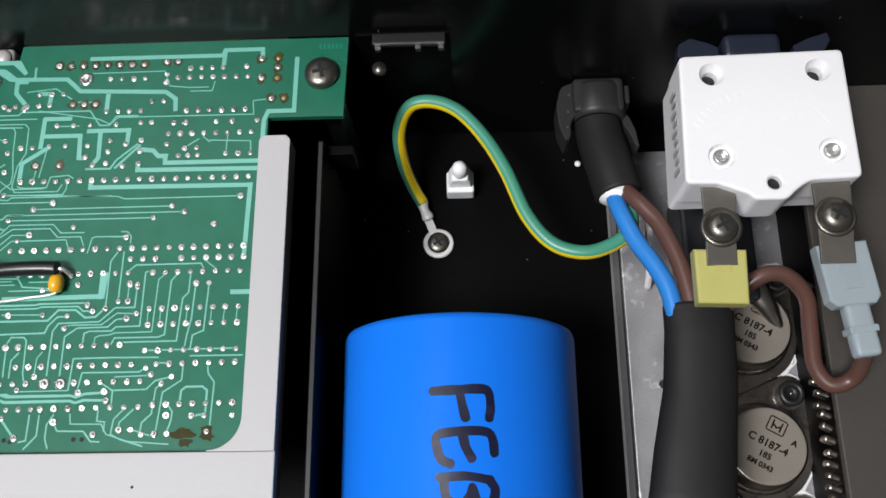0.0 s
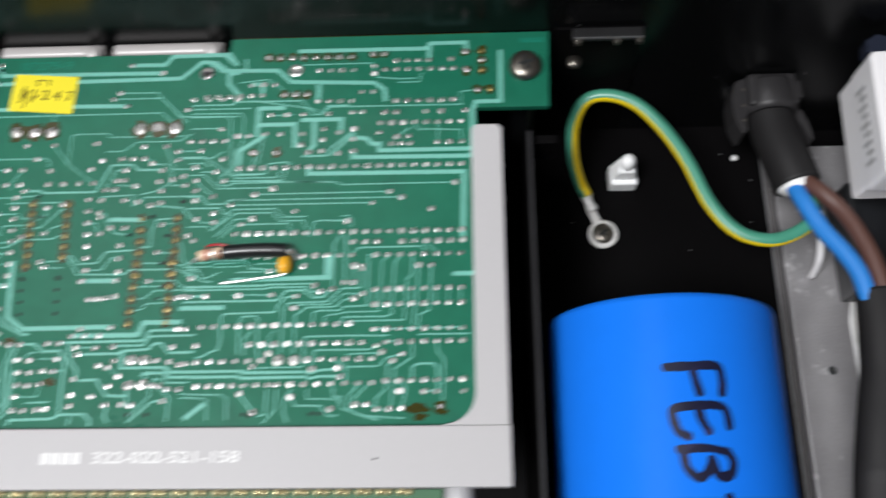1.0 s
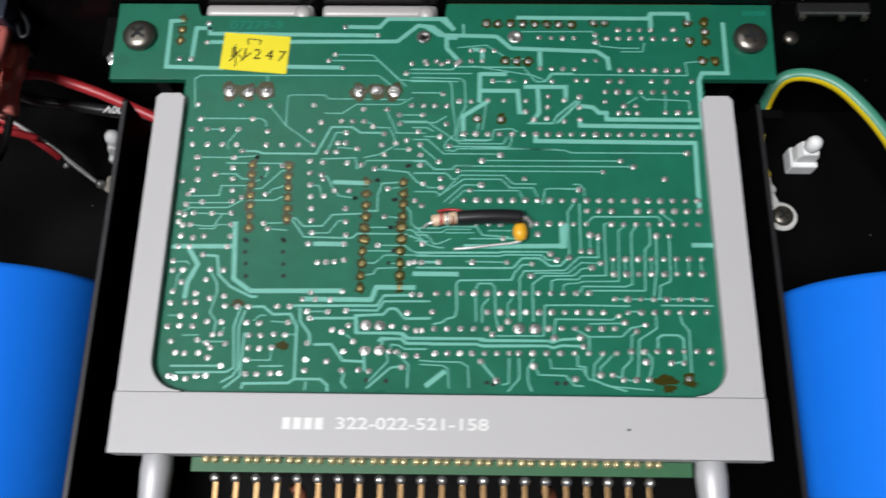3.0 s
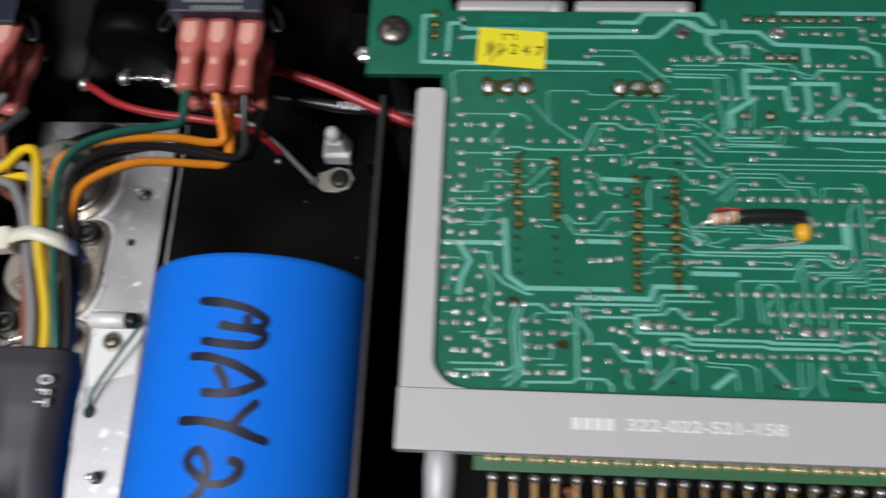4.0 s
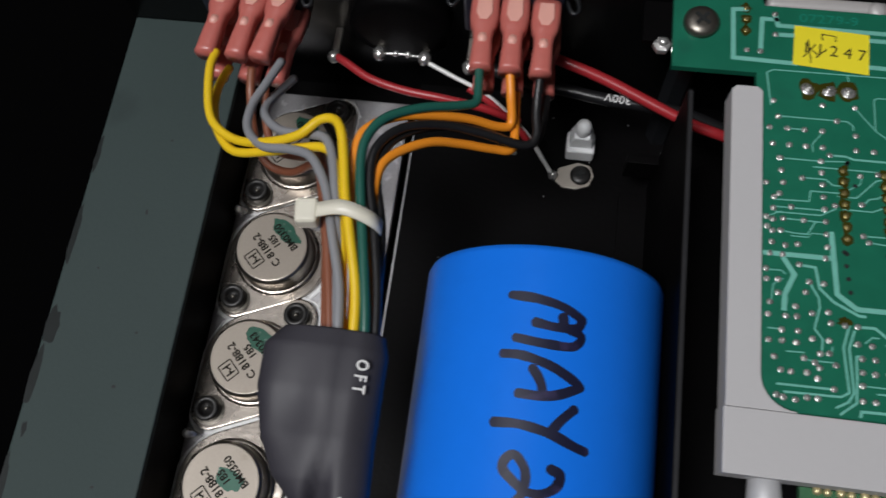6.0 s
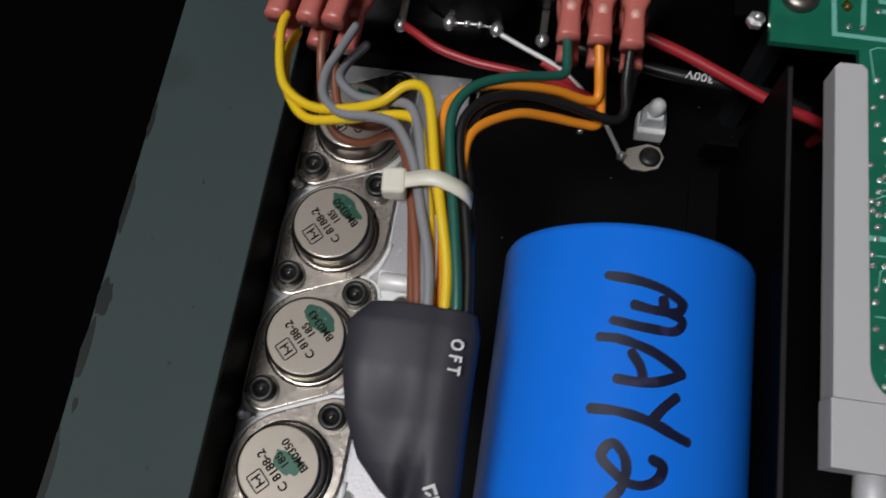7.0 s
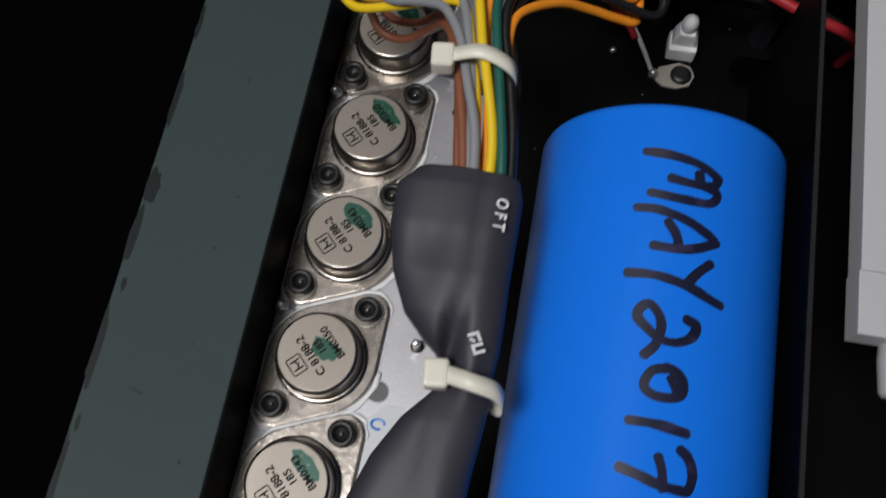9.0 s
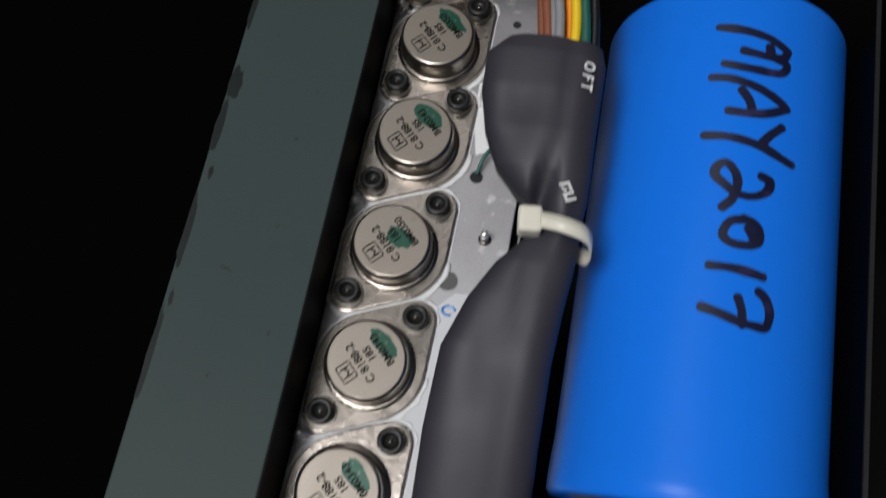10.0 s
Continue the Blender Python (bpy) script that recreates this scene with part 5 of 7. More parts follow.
part("print", lettered("300V", 0.3, -1.35, -0.56, 2.655, turn=174), WHITE_INK, blk, "white printed 300V")
solo("bare_wire", wire([(-5.95, 0.0, 2.62), (-5.3, -0.25, 2.5), (-4.6, -0.5, 2.35), (-4.0, -0.75, 2.0), (-3.4, -1.05, 1.4), (-3.0, -1.3, 0.8), (-2.7, -1.48, 0.25)], 0.055, steps=10), TIN, "bare tinned wire running down to a ground lug", "wire", smooth=True)
solo("red_lead", wire([(-4.9, -0.45, 2.35), (-4.4, -0.66, 2.2), (-3.9, -0.9, 1.85), (-3.5, -1.1, 1.5), (-3.3, -1.22, 1.2)], 0.09, steps=10), W_RED, "thin red lead lying beside the bare wire", "wire", smooth=True)

# ---- dust flecks on the black paint ----
dust = bmesh.new()
flecks = random.Random(21)
for i in range(26):
    fx, fy, fs = flecks.uniform(-6, 20), flecks.uniform(-4.5, 0.6), flecks.uniform(0.01, 0.028)
    dust = lathe([(fs, 0), (fs * 0.8, 0.008), (0, 0.01)], fx, fy, 0.0, steps=6, bm=dust)
for i in range(18):
    fx, fz, fs = flecks.uniform(14.5, 25), flecks.uniform(1.0, 8), flecks.uniform(0.008, 0.022)
    dust = box(fx, fx + fs, BACK - 0.006, BACK, fz, fz + fs * flecks.uniform(1, 5), bm=dust)
solo("dust", dust, BARE_EDGE, "scattered pale dust flecks on the black paint", "dust", kind="stuff")

# ---- the circuit card, solder side up ----
card = thing("circuit_card", 6.78, -3.5, 4.0, "green circuit card, solder side up, held in a grey connector", "circuit board")
LEDGE = [(-0.57, 0.87), (1.2, 0.87), (1.3, 0.56), (6.8, 0.54), (6.84, 0.9), (14.09, 0.9), (14.02, -1.0), (12.42, -1.0), (12.42, -7.92), (1.14, -7.92), (1.14, -1.07), (-0.55, -1.07)]
part("board", prism(LEDGE, 4.86, 5.02, 0.008), MASK, card, "green solder-masked board")
part("brown_edge", box(6.9, 12.75, 0.9, 0.915, 4.87, 5.015), FLUX, card)
SURF = 5.02
PADS = []
TRACKS = bmesh.new()
LAYER = [0]


def pads(x0, y0, x1, y1, n, kind=0):
    """A row of soldered holes; kind 1: with brown flux, 2: large, 3: large with flux."""
    for i in range(n):
        t = i / max(1, n - 1)
        PADS.append((x0 + (x1 - x0) * t, y0 + (y1 - y0) * t, kind))


def track(width, *xy):
    """A masked copper track along the given corners, mitred at each one."""
    pts = [Vector((xy[i], xy[i + 1], 0)) for i in range(0, len(xy), 2)]
    pts = [p for i, p in enumerate(pts) if i == 0 or (p - pts[i - 1]).length > 1e-3]
    if len(pts) < 2:
        return
    bm = bmesh.new() if width > 0.08 else TRACKS
    LAYER[0] = (LAYER[0] + 1) % 9
    z = SURF + (0.006 if width > 0.04 else 0.0025) + 0.0003 * LAYER[0]
    rim = []
    for i, p in enumerate(pts):
        a = (p - pts[i - 1]).normalized() if i else (pts[1] - p).normalized()
        b = (pts[i + 1] - p).normalized() if i + 1 < len(pts) else a
        n = Vector((-a.y - b.y, a.x + b.x, 0))
        n = n.normalized() if n.length > 0.3 else Vector((-a.y, a.x, 0))
        n *= width / 2 / max(0.5, n.dot(Vector((-a.y, a.x, 0))))
        p = p - a * width * 0.3 if i == 0 else p + a * width * 0.3 if i + 1 == len(pts) else p
        rim.append([bm.verts.new(q) for q in ((p.x + n.x, p.y + n.y, SURF), (p.x + n.x, p.y + n.y, z), (p.x - n.x, p.y - n.y, z), (p.x - n.x, p.y - n.y, SURF))])
    for a, b in zip(rim, rim[1:]):
        for k in range(3):
            bm.faces.new((a[k], b[k], b[k + 1], a[k + 1]))
    for end in (rim[0], rim[-1][::-1]):
        bm.faces.new(end)
    if width > 0.08:
        bmesh.ops.recalc_face_normals(bm, faces=bm.faces)
        part("copper_track", bm, TRACK, card)


pads(7.72, 0.38, 9.61, 0.37, 8, 1)
pads(10.11, 0.42, 10.36, 0.42, 2, 1)
pads(8.90, 0.03, 9.67, 0.02, 4)
pads(10.39, 0.02, 12.18, 0.01, 8)
pads(10.65, 0.24, 11.37, 0.24, 4)
pads(10.14, 0.11, 10.14, 0.11, 1)
pads(10.14, -0.08, 10.14, -0.08, 1)
pads(11.88, 0.25, 11.88, 0.25, 1)
pads(6.38, -0.59, 7.13, -0.59, 4)
pads(7.38, -0.31, 7.90, -0.31, 3)
pads(7.39, -0.57, 7.63, -0.57, 2)
pads(8.14, -0.57, 8.64, -0.58, 3, 1)
pads(9.87, -0.54, 10.13, -0.54, 2)
pads(8.90, -0.75, 9.65, -0.76, 4)
pads(10.64, -0.78, 11.91, -0.78, 6)
pads(7.86, -1.07, 8.58, -1.07, 3)
pads(9.15, -1.07, 9.15, -1.07, 1)
pads(9.68, -1.04, 9.91, -1.04, 2)
pads(10.39, -1.06, 10.65, -1.06, 2)
pads(11.31, -1.06, 11.65, -1.06, 2)
pads(12.18, -1.05, 12.18, -1.05, 1)
pads(10.30, -1.32, 12.08, -1.32, 8)
pads(9.06, -1.44, 9.06, -1.44, 1)
pads(9.04, -1.70, 9.04, -1.70, 1)
pads(9.02, -1.97, 9.02, -1.97, 1)
pads(7.14, -1.57, 7.39, -1.57, 2)
pads(7.75, -1.54, 8.10, -1.54, 2)
pads(8.58, -1.55, 8.58, -1.55, 1)
pads(8.56, -1.81, 8.56, -1.81, 1)
pads(8.74, -1.99, 8.74, -1.99, 1)
pads(9.40, -1.53, 9.40, -1.53, 1)
pads(9.39, -2.04, 9.39, -2.04, 1)
pads(9.73, -1.45, 9.73, -1.45, 1)
pads(9.72, -1.70, 9.72, -1.70, 1)
pads(9.72, -1.99, 9.72, -1.99, 1)
pads(10.28, -1.56, 10.28, -1.56, 1)
pads(10.68, -1.66, 10.93, -1.66, 2)
pads(10.56, -1.83, 10.96, -1.83, 3)
pads(11.56, -1.81, 12.09, -1.81, 3)
pads(7.24, -2.35, 12.08, -2.34, 20)
pads(7.25, -3.87, 12.07, -3.85, 20)
pads(9.78, -4.09, 10.29, -4.09, 3)
pads(10.82, -4.09, 12.09, -4.08, 6)
pads(7.50, -4.39, 8.00, -4.39, 3)
pads(8.74, -4.38, 9.76, -4.38, 5)
pads(10.27, -4.38, 12.04, -4.37, 8)
pads(12.46, -0.55, 12.73, -0.55, 2, 1)
pads(7.52, -1.99, 8.03, -1.99, 2, 1)
pads(12.22, -0.06, 12.56, -0.06, 2, 1)
pads(12.56, 0.21, 12.56, 0.21, 1, 1)
pads(12.20, 0.43, 12.57, 0.43, 2, 1)
pads(11.94, -2.77, 11.94, -2.77, 1)
pads(6.93, -2.64, 6.93, -2.64, 1)
pads(7.62, -2.97, 10.53, -2.96, 2)
pads(8.01, -2.84, 8.01, -2.84, 1)
pads(10.80, -3.09, 10.80, -3.09, 1)
pads(7.12, -3.21, 10.16, -3.21, 2)
pads(8.51, -3.38, 11.43, -3.37, 2)
pads(9.64, -3.62, 9.64, -3.62, 1)
pads(7.61, -3.53, 7.61, -3.53, 1)
pads(6.76, -3.39, 6.76, -3.39, 1)
pads(6.77, -3.59, 6.77, -3.59, 1)
pads(7.37, -3.65, 7.37, -3.65, 1)
pads(9.83, -4.63, 9.99, -4.63, 2)
pads(11.17, -4.62, 11.43, -4.62, 2)
pads(10.27, -5.13, 12.05, -5.11, 8)
pads(10.27, -5.45, 12.04, -5.43, 8)
pads(6.71, -5.88, 9.75, -5.85, 13)
pads(10.26, -5.97, 12.06, -5.96, 8)
pads(7.73, -6.26, 10.02, -6.24, 10)
pads(10.51, -6.24, 12.06, -6.22, 7)
pads(6.67, -6.61, 7.98, -6.59, 6)
pads(8.93, -6.58, 10.23, -6.57, 6)
pads(6.70, -7.10, 8.15, -7.08, 7)
pads(8.33, -7.08, 10.24, -7.06, 8)
pads(10.52, -7.02, 12.06, -7.00, 7)
pads(10.80, -7.23, 10.80, -7.23, 1)
pads(11.29, -7.24, 11.53, -7.24, 2)
pads(12.07, -7.24, 12.07, -7.24, 1)
pads(9.42, -7.57, 9.42, -7.57, 1)
pads(9.91, -7.49, 10.14, -7.49, 2)
pads(10.35, -7.58, 10.84, -7.57, 3)
pads(11.60, -7.54, 11.60, -7.54, 1, 1)
pads(6.74, -5.23, 8.12, -5.22, 3)
pads(8.63, -5.25, 8.63, -5.25, 1)
pads(9.01, -5.03, 9.01, -5.03, 1)
pads(9.13, -5.16, 9.13, -5.16, 1)
pads(9.38, -5.11, 9.38, -5.11, 1)
pads(9.63, -4.97, 9.82, -4.97, 2)
pads(9.82, -4.61, 9.82, -4.61, 1)
pads(9.99, -4.68, 9.99, -4.68, 1)
pads(11.17, -4.62, 11.43, -4.62, 2)
pads(10.02, -5.22, 10.02, -5.22, 1)
pads(9.83, -5.32, 9.83, -5.32, 1)
pads(8.60, -5.50, 8.60, -5.50, 1)
pads(8.76, -4.61, 8.76, -4.61, 1)
pads(8.05, -4.71, 8.05, -4.71, 1)
pads(8.13, -6.45, 8.13, -6.45, 1)
pads(7.82, -6.71, 7.82, -6.71, 1)
pads(9.03, -6.77, 9.03, -6.77, 1)
pads(9.55, -6.76, 9.55, -6.76, 1)
pads(9.60, -6.93, 9.60, -6.93, 1)
pads(10.65, -6.62, 10.65, -6.62, 1)
pads(10.84, -6.49, 10.84, -6.49, 1)
pads(10.43, -6.44, 10.43, -6.44, 1)
pads(10.32, -6.31, 10.32, -6.31, 1)
pads(7.59, -7.25, 7.59, -7.25, 1)
pads(8.62, -7.33, 8.62, -7.33, 1)
pads(7.89, -7.62, 7.89, -7.62, 1)
pads(8.34, -6.59, 8.66, -6.59, 2, 2)
pads(5.33, -6.55, 5.61, -6.55, 2, 2)
pads(5.33, -7.05, 5.62, -7.05, 2, 2)
pads(2.15, -1.35, 2.93, -1.36, 3, 3)
pads(4.97, -1.34, 5.71, -1.34, 3, 3)
pads(2.78, -3.10, 2.83, -4.51, 7, 1)
pads(3.55, -3.14, 3.60, -4.32, 6, 1)
pads(5.21, -3.49, 5.24, -4.77, 6, 1)
pads(5.98, -3.49, 6.00, -4.73, 6, 1)
pads(5.20, -4.49, 5.18, -5.79, 6, 1)
pads(5.95, -4.49, 5.96, -5.77, 6, 1)
pads(1.46, -2.64, 2.41, -2.64, 4)
pads(3.04, -2.64, 4.05, -2.63, 4)
pads(1.47, -1.68, 1.47, -1.68, 1)
pads(2.42, -1.70, 3.04, -1.70, 2)
pads(4.00, -1.68, 4.00, -1.68, 1)
pads(1.57, -2.03, 2.69, -2.03, 2)
pads(1.40, -2.28, 2.41, -2.28, 4)
pads(3.04, -2.32, 3.04, -2.32, 1)
pads(1.61, -2.94, 2.37, -2.94, 2)
pads(3.99, -3.02, 4.13, -4.62, 7)
pads(4.27, -3.04, 4.33, -3.81, 3)
pads(2.38, -3.18, 2.47, -4.71, 7)
pads(1.59, -2.94, 1.66, -3.46, 3)
pads(1.49, -3.78, 1.45, -4.71, 5)
pads(6.31, -2.61, 6.33, -3.09, 3)
pads(4.80, -4.08, 4.84, -4.66, 3)
pads(4.58, 0.28, 4.58, 0.28, 1)
pads(5.31, 0.06, 5.31, 0.06, 1)
pads(4.39, -0.43, 4.39, -0.43, 1)
pads(4.26, -0.58, 4.26, -0.58, 1)
pads(4.57, -0.76, 4.57, -0.76, 1)
pads(6.09, -0.65, 7.08, -0.65, 4)
pads(1.50, 0.36, 1.50, 0.36, 1)
pads(1.51, -0.13, 1.51, -0.13, 1)
pads(0.94, -0.55, 1.21, -0.56, 2)
pads(6.11, -1.68, 6.87, -1.68, 4)
pads(5.85, -1.91, 6.35, -1.91, 2)
pads(5.87, -2.12, 6.87, -2.12, 2)
pads(0.91, 0.46, 0.92, -0.08, 3, 1)
pads(5.97, -0.89, 5.97, -0.89, 1)
pads(6.78, -1.39, 6.78, -1.39, 1)
pads(5.07, -1.78, 5.58, -1.78, 2)
pads(4.61, -2.07, 5.10, -2.07, 3)
pads(5.54, -2.36, 5.54, -2.36, 1)
# odd holes between the rows, on a 1.27 mm grid
pads(3.95, -2.30, 3.95, -2.30, 1)
pads(4.18, -2.10, 4.18, -2.10, 1)
pads(2.02, -3.33, 2.02, -3.33, 1)
pads(1.34, -3.49, 1.34, -3.49, 1)
pads(1.70, -4.75, 1.70, -4.75, 1)
pads(2.62, -3.85, 2.62, -3.85, 1)
pads(3.10, -3.18, 3.10, -3.18, 1)
pads(4.78, -3.05, 4.78, -3.05, 1)
pads(5.30, -2.19, 5.30, -2.19, 1)
pads(4.73, -2.34, 4.73, -2.34, 1)
pads(4.72, -2.58, 4.72, -2.58, 1)
pads(4.53, -2.79, 4.53, -2.79, 1)
pads(5.50, -2.62, 5.50, -2.62, 1)
pads(6.26, -2.31, 6.26, -2.31, 1)
pads(6.02, -2.51, 6.02, -2.51, 1)
pads(5.80, -2.58, 5.80, -2.58, 1)
pads(6.73, -2.42, 6.73, -2.42, 1)
pads(6.71, -3.00, 6.71, -3.00, 1)
pads(1.36, -5.45, 1.36, -5.45, 1)
pads(1.57, -5.44, 1.57, -5.44, 1)
pads(2.13, -5.43, 2.13, -5.43, 1)
pads(2.39, -5.44, 2.39, -5.44, 1)
pads(1.95, -5.11, 1.95, -5.11, 1)
pads(1.57, -5.70, 1.57, -5.70, 1)
pads(2.06, -5.64, 2.06, -5.64, 1)
pads(1.88, -5.93, 1.88, -5.93, 1)
pads(2.46, -5.98, 2.46, -5.98, 1)
pads(1.39, -6.13, 1.39, -6.13, 1)
pads(1.70, -6.13, 1.70, -6.13, 1)
pads(1.90, -6.12, 1.90, -6.12, 1)
pads(2.50, -6.18, 2.50, -6.18, 1)
pads(2.75, -6.20, 2.75, -6.20, 1)
pads(2.97, -6.20, 2.97, -6.20, 1)
pads(3.54, -6.18, 3.54, -6.18, 1)
pads(3.79, -6.18, 3.79, -6.18, 1)
pads(1.63, -6.40, 1.63, -6.40, 1)
pads(1.92, -6.39, 1.92, -6.39, 1)
pads(2.17, -6.51, 2.17, -6.51, 1)
pads(2.46, -6.51, 2.46, -6.51, 1)
pads(1.40, -6.61, 1.40, -6.61, 1)
pads(1.64, -6.60, 1.64, -6.60, 1)
pads(1.89, -6.61, 1.89, -6.61, 1)
pads(2.46, -6.75, 2.46, -6.75, 1)
pads(1.50, -6.91, 1.50, -6.91, 1)
pads(2.02, -6.88, 2.02, -6.88, 1)
pads(2.57, -6.95, 2.57, -6.95, 1)
pads(2.21, -6.94, 2.21, -6.94, 1)
pads(1.61, -7.14, 1.61, -7.14, 1)
pads(1.79, -7.15, 1.79, -7.15, 1)
pads(2.07, -7.14, 2.07, -7.14, 1)
pads(2.25, -7.23, 2.25, -7.23, 1)
pads(2.96, -6.52, 2.96, -6.52, 1)
pads(3.21, -6.53, 3.21, -6.53, 1)
pads(3.03, -6.78, 3.03, -6.78, 1)
pads(3.26, -6.78, 3.26, -6.78, 1)
pads(3.52, -6.75, 3.52, -6.75, 1)
pads(3.74, -6.76, 3.74, -6.76, 1)
pads(3.03, -7.03, 3.03, -7.03, 1)
pads(3.25, -7.04, 3.25, -7.04, 1)
pads(4.19, -6.92, 4.19, -6.92, 1)
pads(4.17, -7.25, 4.17, -7.25, 1)
pads(4.17, -7.46, 4.17, -7.46, 1)
pads(3.02, -7.27, 3.02, -7.27, 1)
pads(3.02, -7.54, 3.02, -7.54, 1)
pads(3.24, -7.54, 3.24, -7.54, 1)
pads(3.51, -7.53, 3.51, -7.53, 1)
pads(3.69, -7.52, 3.69, -7.52, 1)
pads(2.53, -7.39, 2.53, -7.39, 1)
pads(1.54, -7.60, 1.54, -7.60, 1)
pads(2.07, -7.59, 2.07, -7.59, 1)
pads(2.25, -7.59, 2.25, -7.59, 1)
pads(4.59, -7.28, 4.59, -7.28, 1)
pads(4.91, -7.08, 4.91, -7.08, 1)
pads(4.89, -7.45, 4.89, -7.45, 1)
pads(5.22, -7.44, 5.22, -7.44, 1)
pads(4.29, -5.26, 4.29, -5.26, 1)
pads(4.46, -5.25, 4.46, -5.25, 1)
pads(4.63, -5.24, 4.63, -5.24, 1)
pads(4.83, -5.20, 4.83, -5.20, 1)
pads(4.56, -6.29, 4.56, -6.29, 1)
pads(4.92, -6.26, 4.92, -6.26, 1)
pads(4.21, -6.42, 4.21, -6.42, 1)
pads(6.14, -6.29, 6.14, -6.29, 1)
pads(6.63, -6.27, 6.63, -6.27, 1)
pads(5.84, -6.56, 5.84, -6.56, 1)
pads(6.12, -6.59, 6.12, -6.59, 1)
pads(6.32, -6.65, 6.32, -6.65, 1)
pads(5.81, -7.07, 5.81, -7.07, 1)
pads(6.11, -7.15, 6.11, -7.15, 1)
pads(6.35, -7.15, 6.35, -7.15, 1)
pads(6.06, -7.38, 6.06, -7.38, 1)
pads(6.38, -5.92, 6.38, -5.92, 1)
pads(3.11, -3.78, 3.11, -3.78, 1)
pads(3.22, -4.54, 3.22, -4.54, 1)
pads(1.35, -5.25, 1.35, -5.25, 1)
pads(6.15, -5.25, 6.15, -5.25, 1)
pads(6.40, -5.24, 6.40, -5.24, 1)
track(0.095, 4.58, 0.28, 5.34, 0.27, 5.52, 0.49, 6.71, 0.49, 6.99, 0.23)
track(0.095, 1.50, 0.36, 1.56, 0.09, 5.31, 0.06)
track(0.095, 1.51, -0.13, 5.75, -0.09, 6.20, 0.32, 6.52, 0.29, 6.87, 0.01, 7.06, 0.01)
track(0.095, 6.35, 0.31, 6.68, 0.08, 7.95, 0.05, 8.27, -0.25, 10.15, -0.32, 10.38, -0.49, 10.40, -0.76)
track(0.095, 6.84, 0.03, 6.85, -0.26, 7.14, -0.60)
track(0.095, 6.26, 0.50, 6.81, 0.50, 6.99, 0.23)
track(0.05, 7.21, 0.35, 7.22, 0.08)
track(0.095, 0.93, 0.43, 0.65, 0.41, 0.67, -0.76, 1.92, -0.79)
track(0.095, 3.29, -0.74, 4.57, -0.76)
track(0.095, 1.24, 0.23, 1.21, -0.56)
track(0.095, 1.24, 0.23, 1.55, 0.23)
track(0.095, 8.42, 0.54, 11.34, 0.53, 11.39, 0.66, 12.21, 0.66, 12.22, 0.45)
track(0.095, 11.39, 0.64, 11.37, 0.24)
track(0.095, 12.98, 0.41, 12.96, -0.85, 12.41, -0.85, 12.33, -1.06, 12.31, -2.18)
track(0.095, 10.28, -1.85, 10.29, -1.99, 12.31, -1.99)
track(0.095, 9.72, -1.99, 9.72, -2.14, 12.22, -2.16)
track(0.095, 9.75, -1.67, 10.01, -1.70, 10.13, -1.83, 10.31, -1.83)
track(0.095, 8.76, -2.34, 8.76, -2.51, 12.13, -2.53, 12.09, -4.04)
track(0.095, 7.58, -0.90, 8.14, -0.90)
track(0.095, 7.58, -0.90, 7.57, -1.57)
track(0.095, 7.58, -1.31, 8.40, -1.31, 8.43, -1.83, 8.56, -1.83)
track(0.095, 7.75, -1.57, 7.22, -1.93, 7.22, -2.35)
track(0.095, 8.56, -1.21, 9.44, -1.21, 9.43, -1.53)
track(0.095, 8.83, -1.21, 8.85, -1.83, 8.74, -1.99)
track(0.095, 8.90, -0.36, 8.90, -0.75)
track(0.05, 9.23, -2.08, 9.72, -1.57)
track(0.095, 7.38, -0.29, 7.64, -0.29, 7.63, -0.57)
track(0.095, 9.25, -4.41, 9.25, -4.89)
track(0.095, 9.32, -4.39, 9.29, -4.86, 7.27, -4.89)
track(0.095, 11.90, -4.82, 12.38, -4.82)
track(0.095, 2.54, -4.42, 2.62, -5.62, 2.97, -5.87, 4.84, -5.85)
track(0.095, 4.02, -6.03, 5.41, -6.03, 5.50, -5.77, 6.26, -5.77)
track(0.095, 1.32, -4.94, 2.49, -4.93)
track(0.095, 1.67, -5.02, 1.86, -5.32, 1.69, -5.71, 1.67, -6.01)
track(0.095, 4.21, -4.86, 4.84, -4.86)
track(0.095, 6.25, -5.48, 7.12, -5.48)
track(0.095, 4.53, -3.49, 5.24, -3.51)
track(0.095, 6.88, -7.46, 6.54, -7.73)
track(0.024, 6.93, -2.64, 9.36, -2.72, 9.51, -2.78, 11.94, -2.77)
track(0.024, 7.62, -2.97, 10.53, -2.96)
track(0.024, 7.11, -3.10, 10.80, -3.09)
track(0.024, 7.12, -3.21, 10.16, -3.21)
track(0.024, 7.42, -0.70, 8.75, -0.93, 9.02, -1.06, 9.17, -0.90, 12.10, -0.91, 12.07, -0.59, 12.46, -0.55)
track(0.024, 8.50, 0.18, 10.08, 0.19, 10.23, -0.18, 10.66, -0.23, 11.08, -0.23)
track(0.024, 7.09, -0.24, 7.72, -0.17, 8.20, -0.51, 8.67, -0.52)
track(0.024, 10.69, -0.32, 11.16, -0.32, 11.21, -0.10)
track(0.024, 11.20, -1.49, 12.07, -1.53, 12.09, -1.81)
track(0.024, 11.05, -1.40, 11.20, -1.53)
track(0.024, 10.66, -1.66, 10.97, -1.45)
track(0.024, 11.58, -1.32, 11.56, -1.81)
track(0.024, 1.42, -1.78, 1.34, -1.05, 1.47, -0.97, 5.37, -0.95, 5.70, -1.23)
track(0.024, 2.92, -0.97, 2.95, -1.20)
track(0.024, 4.39, -0.43, 5.22, -0.44, 5.84, -1.06, 7.10, -1.09)
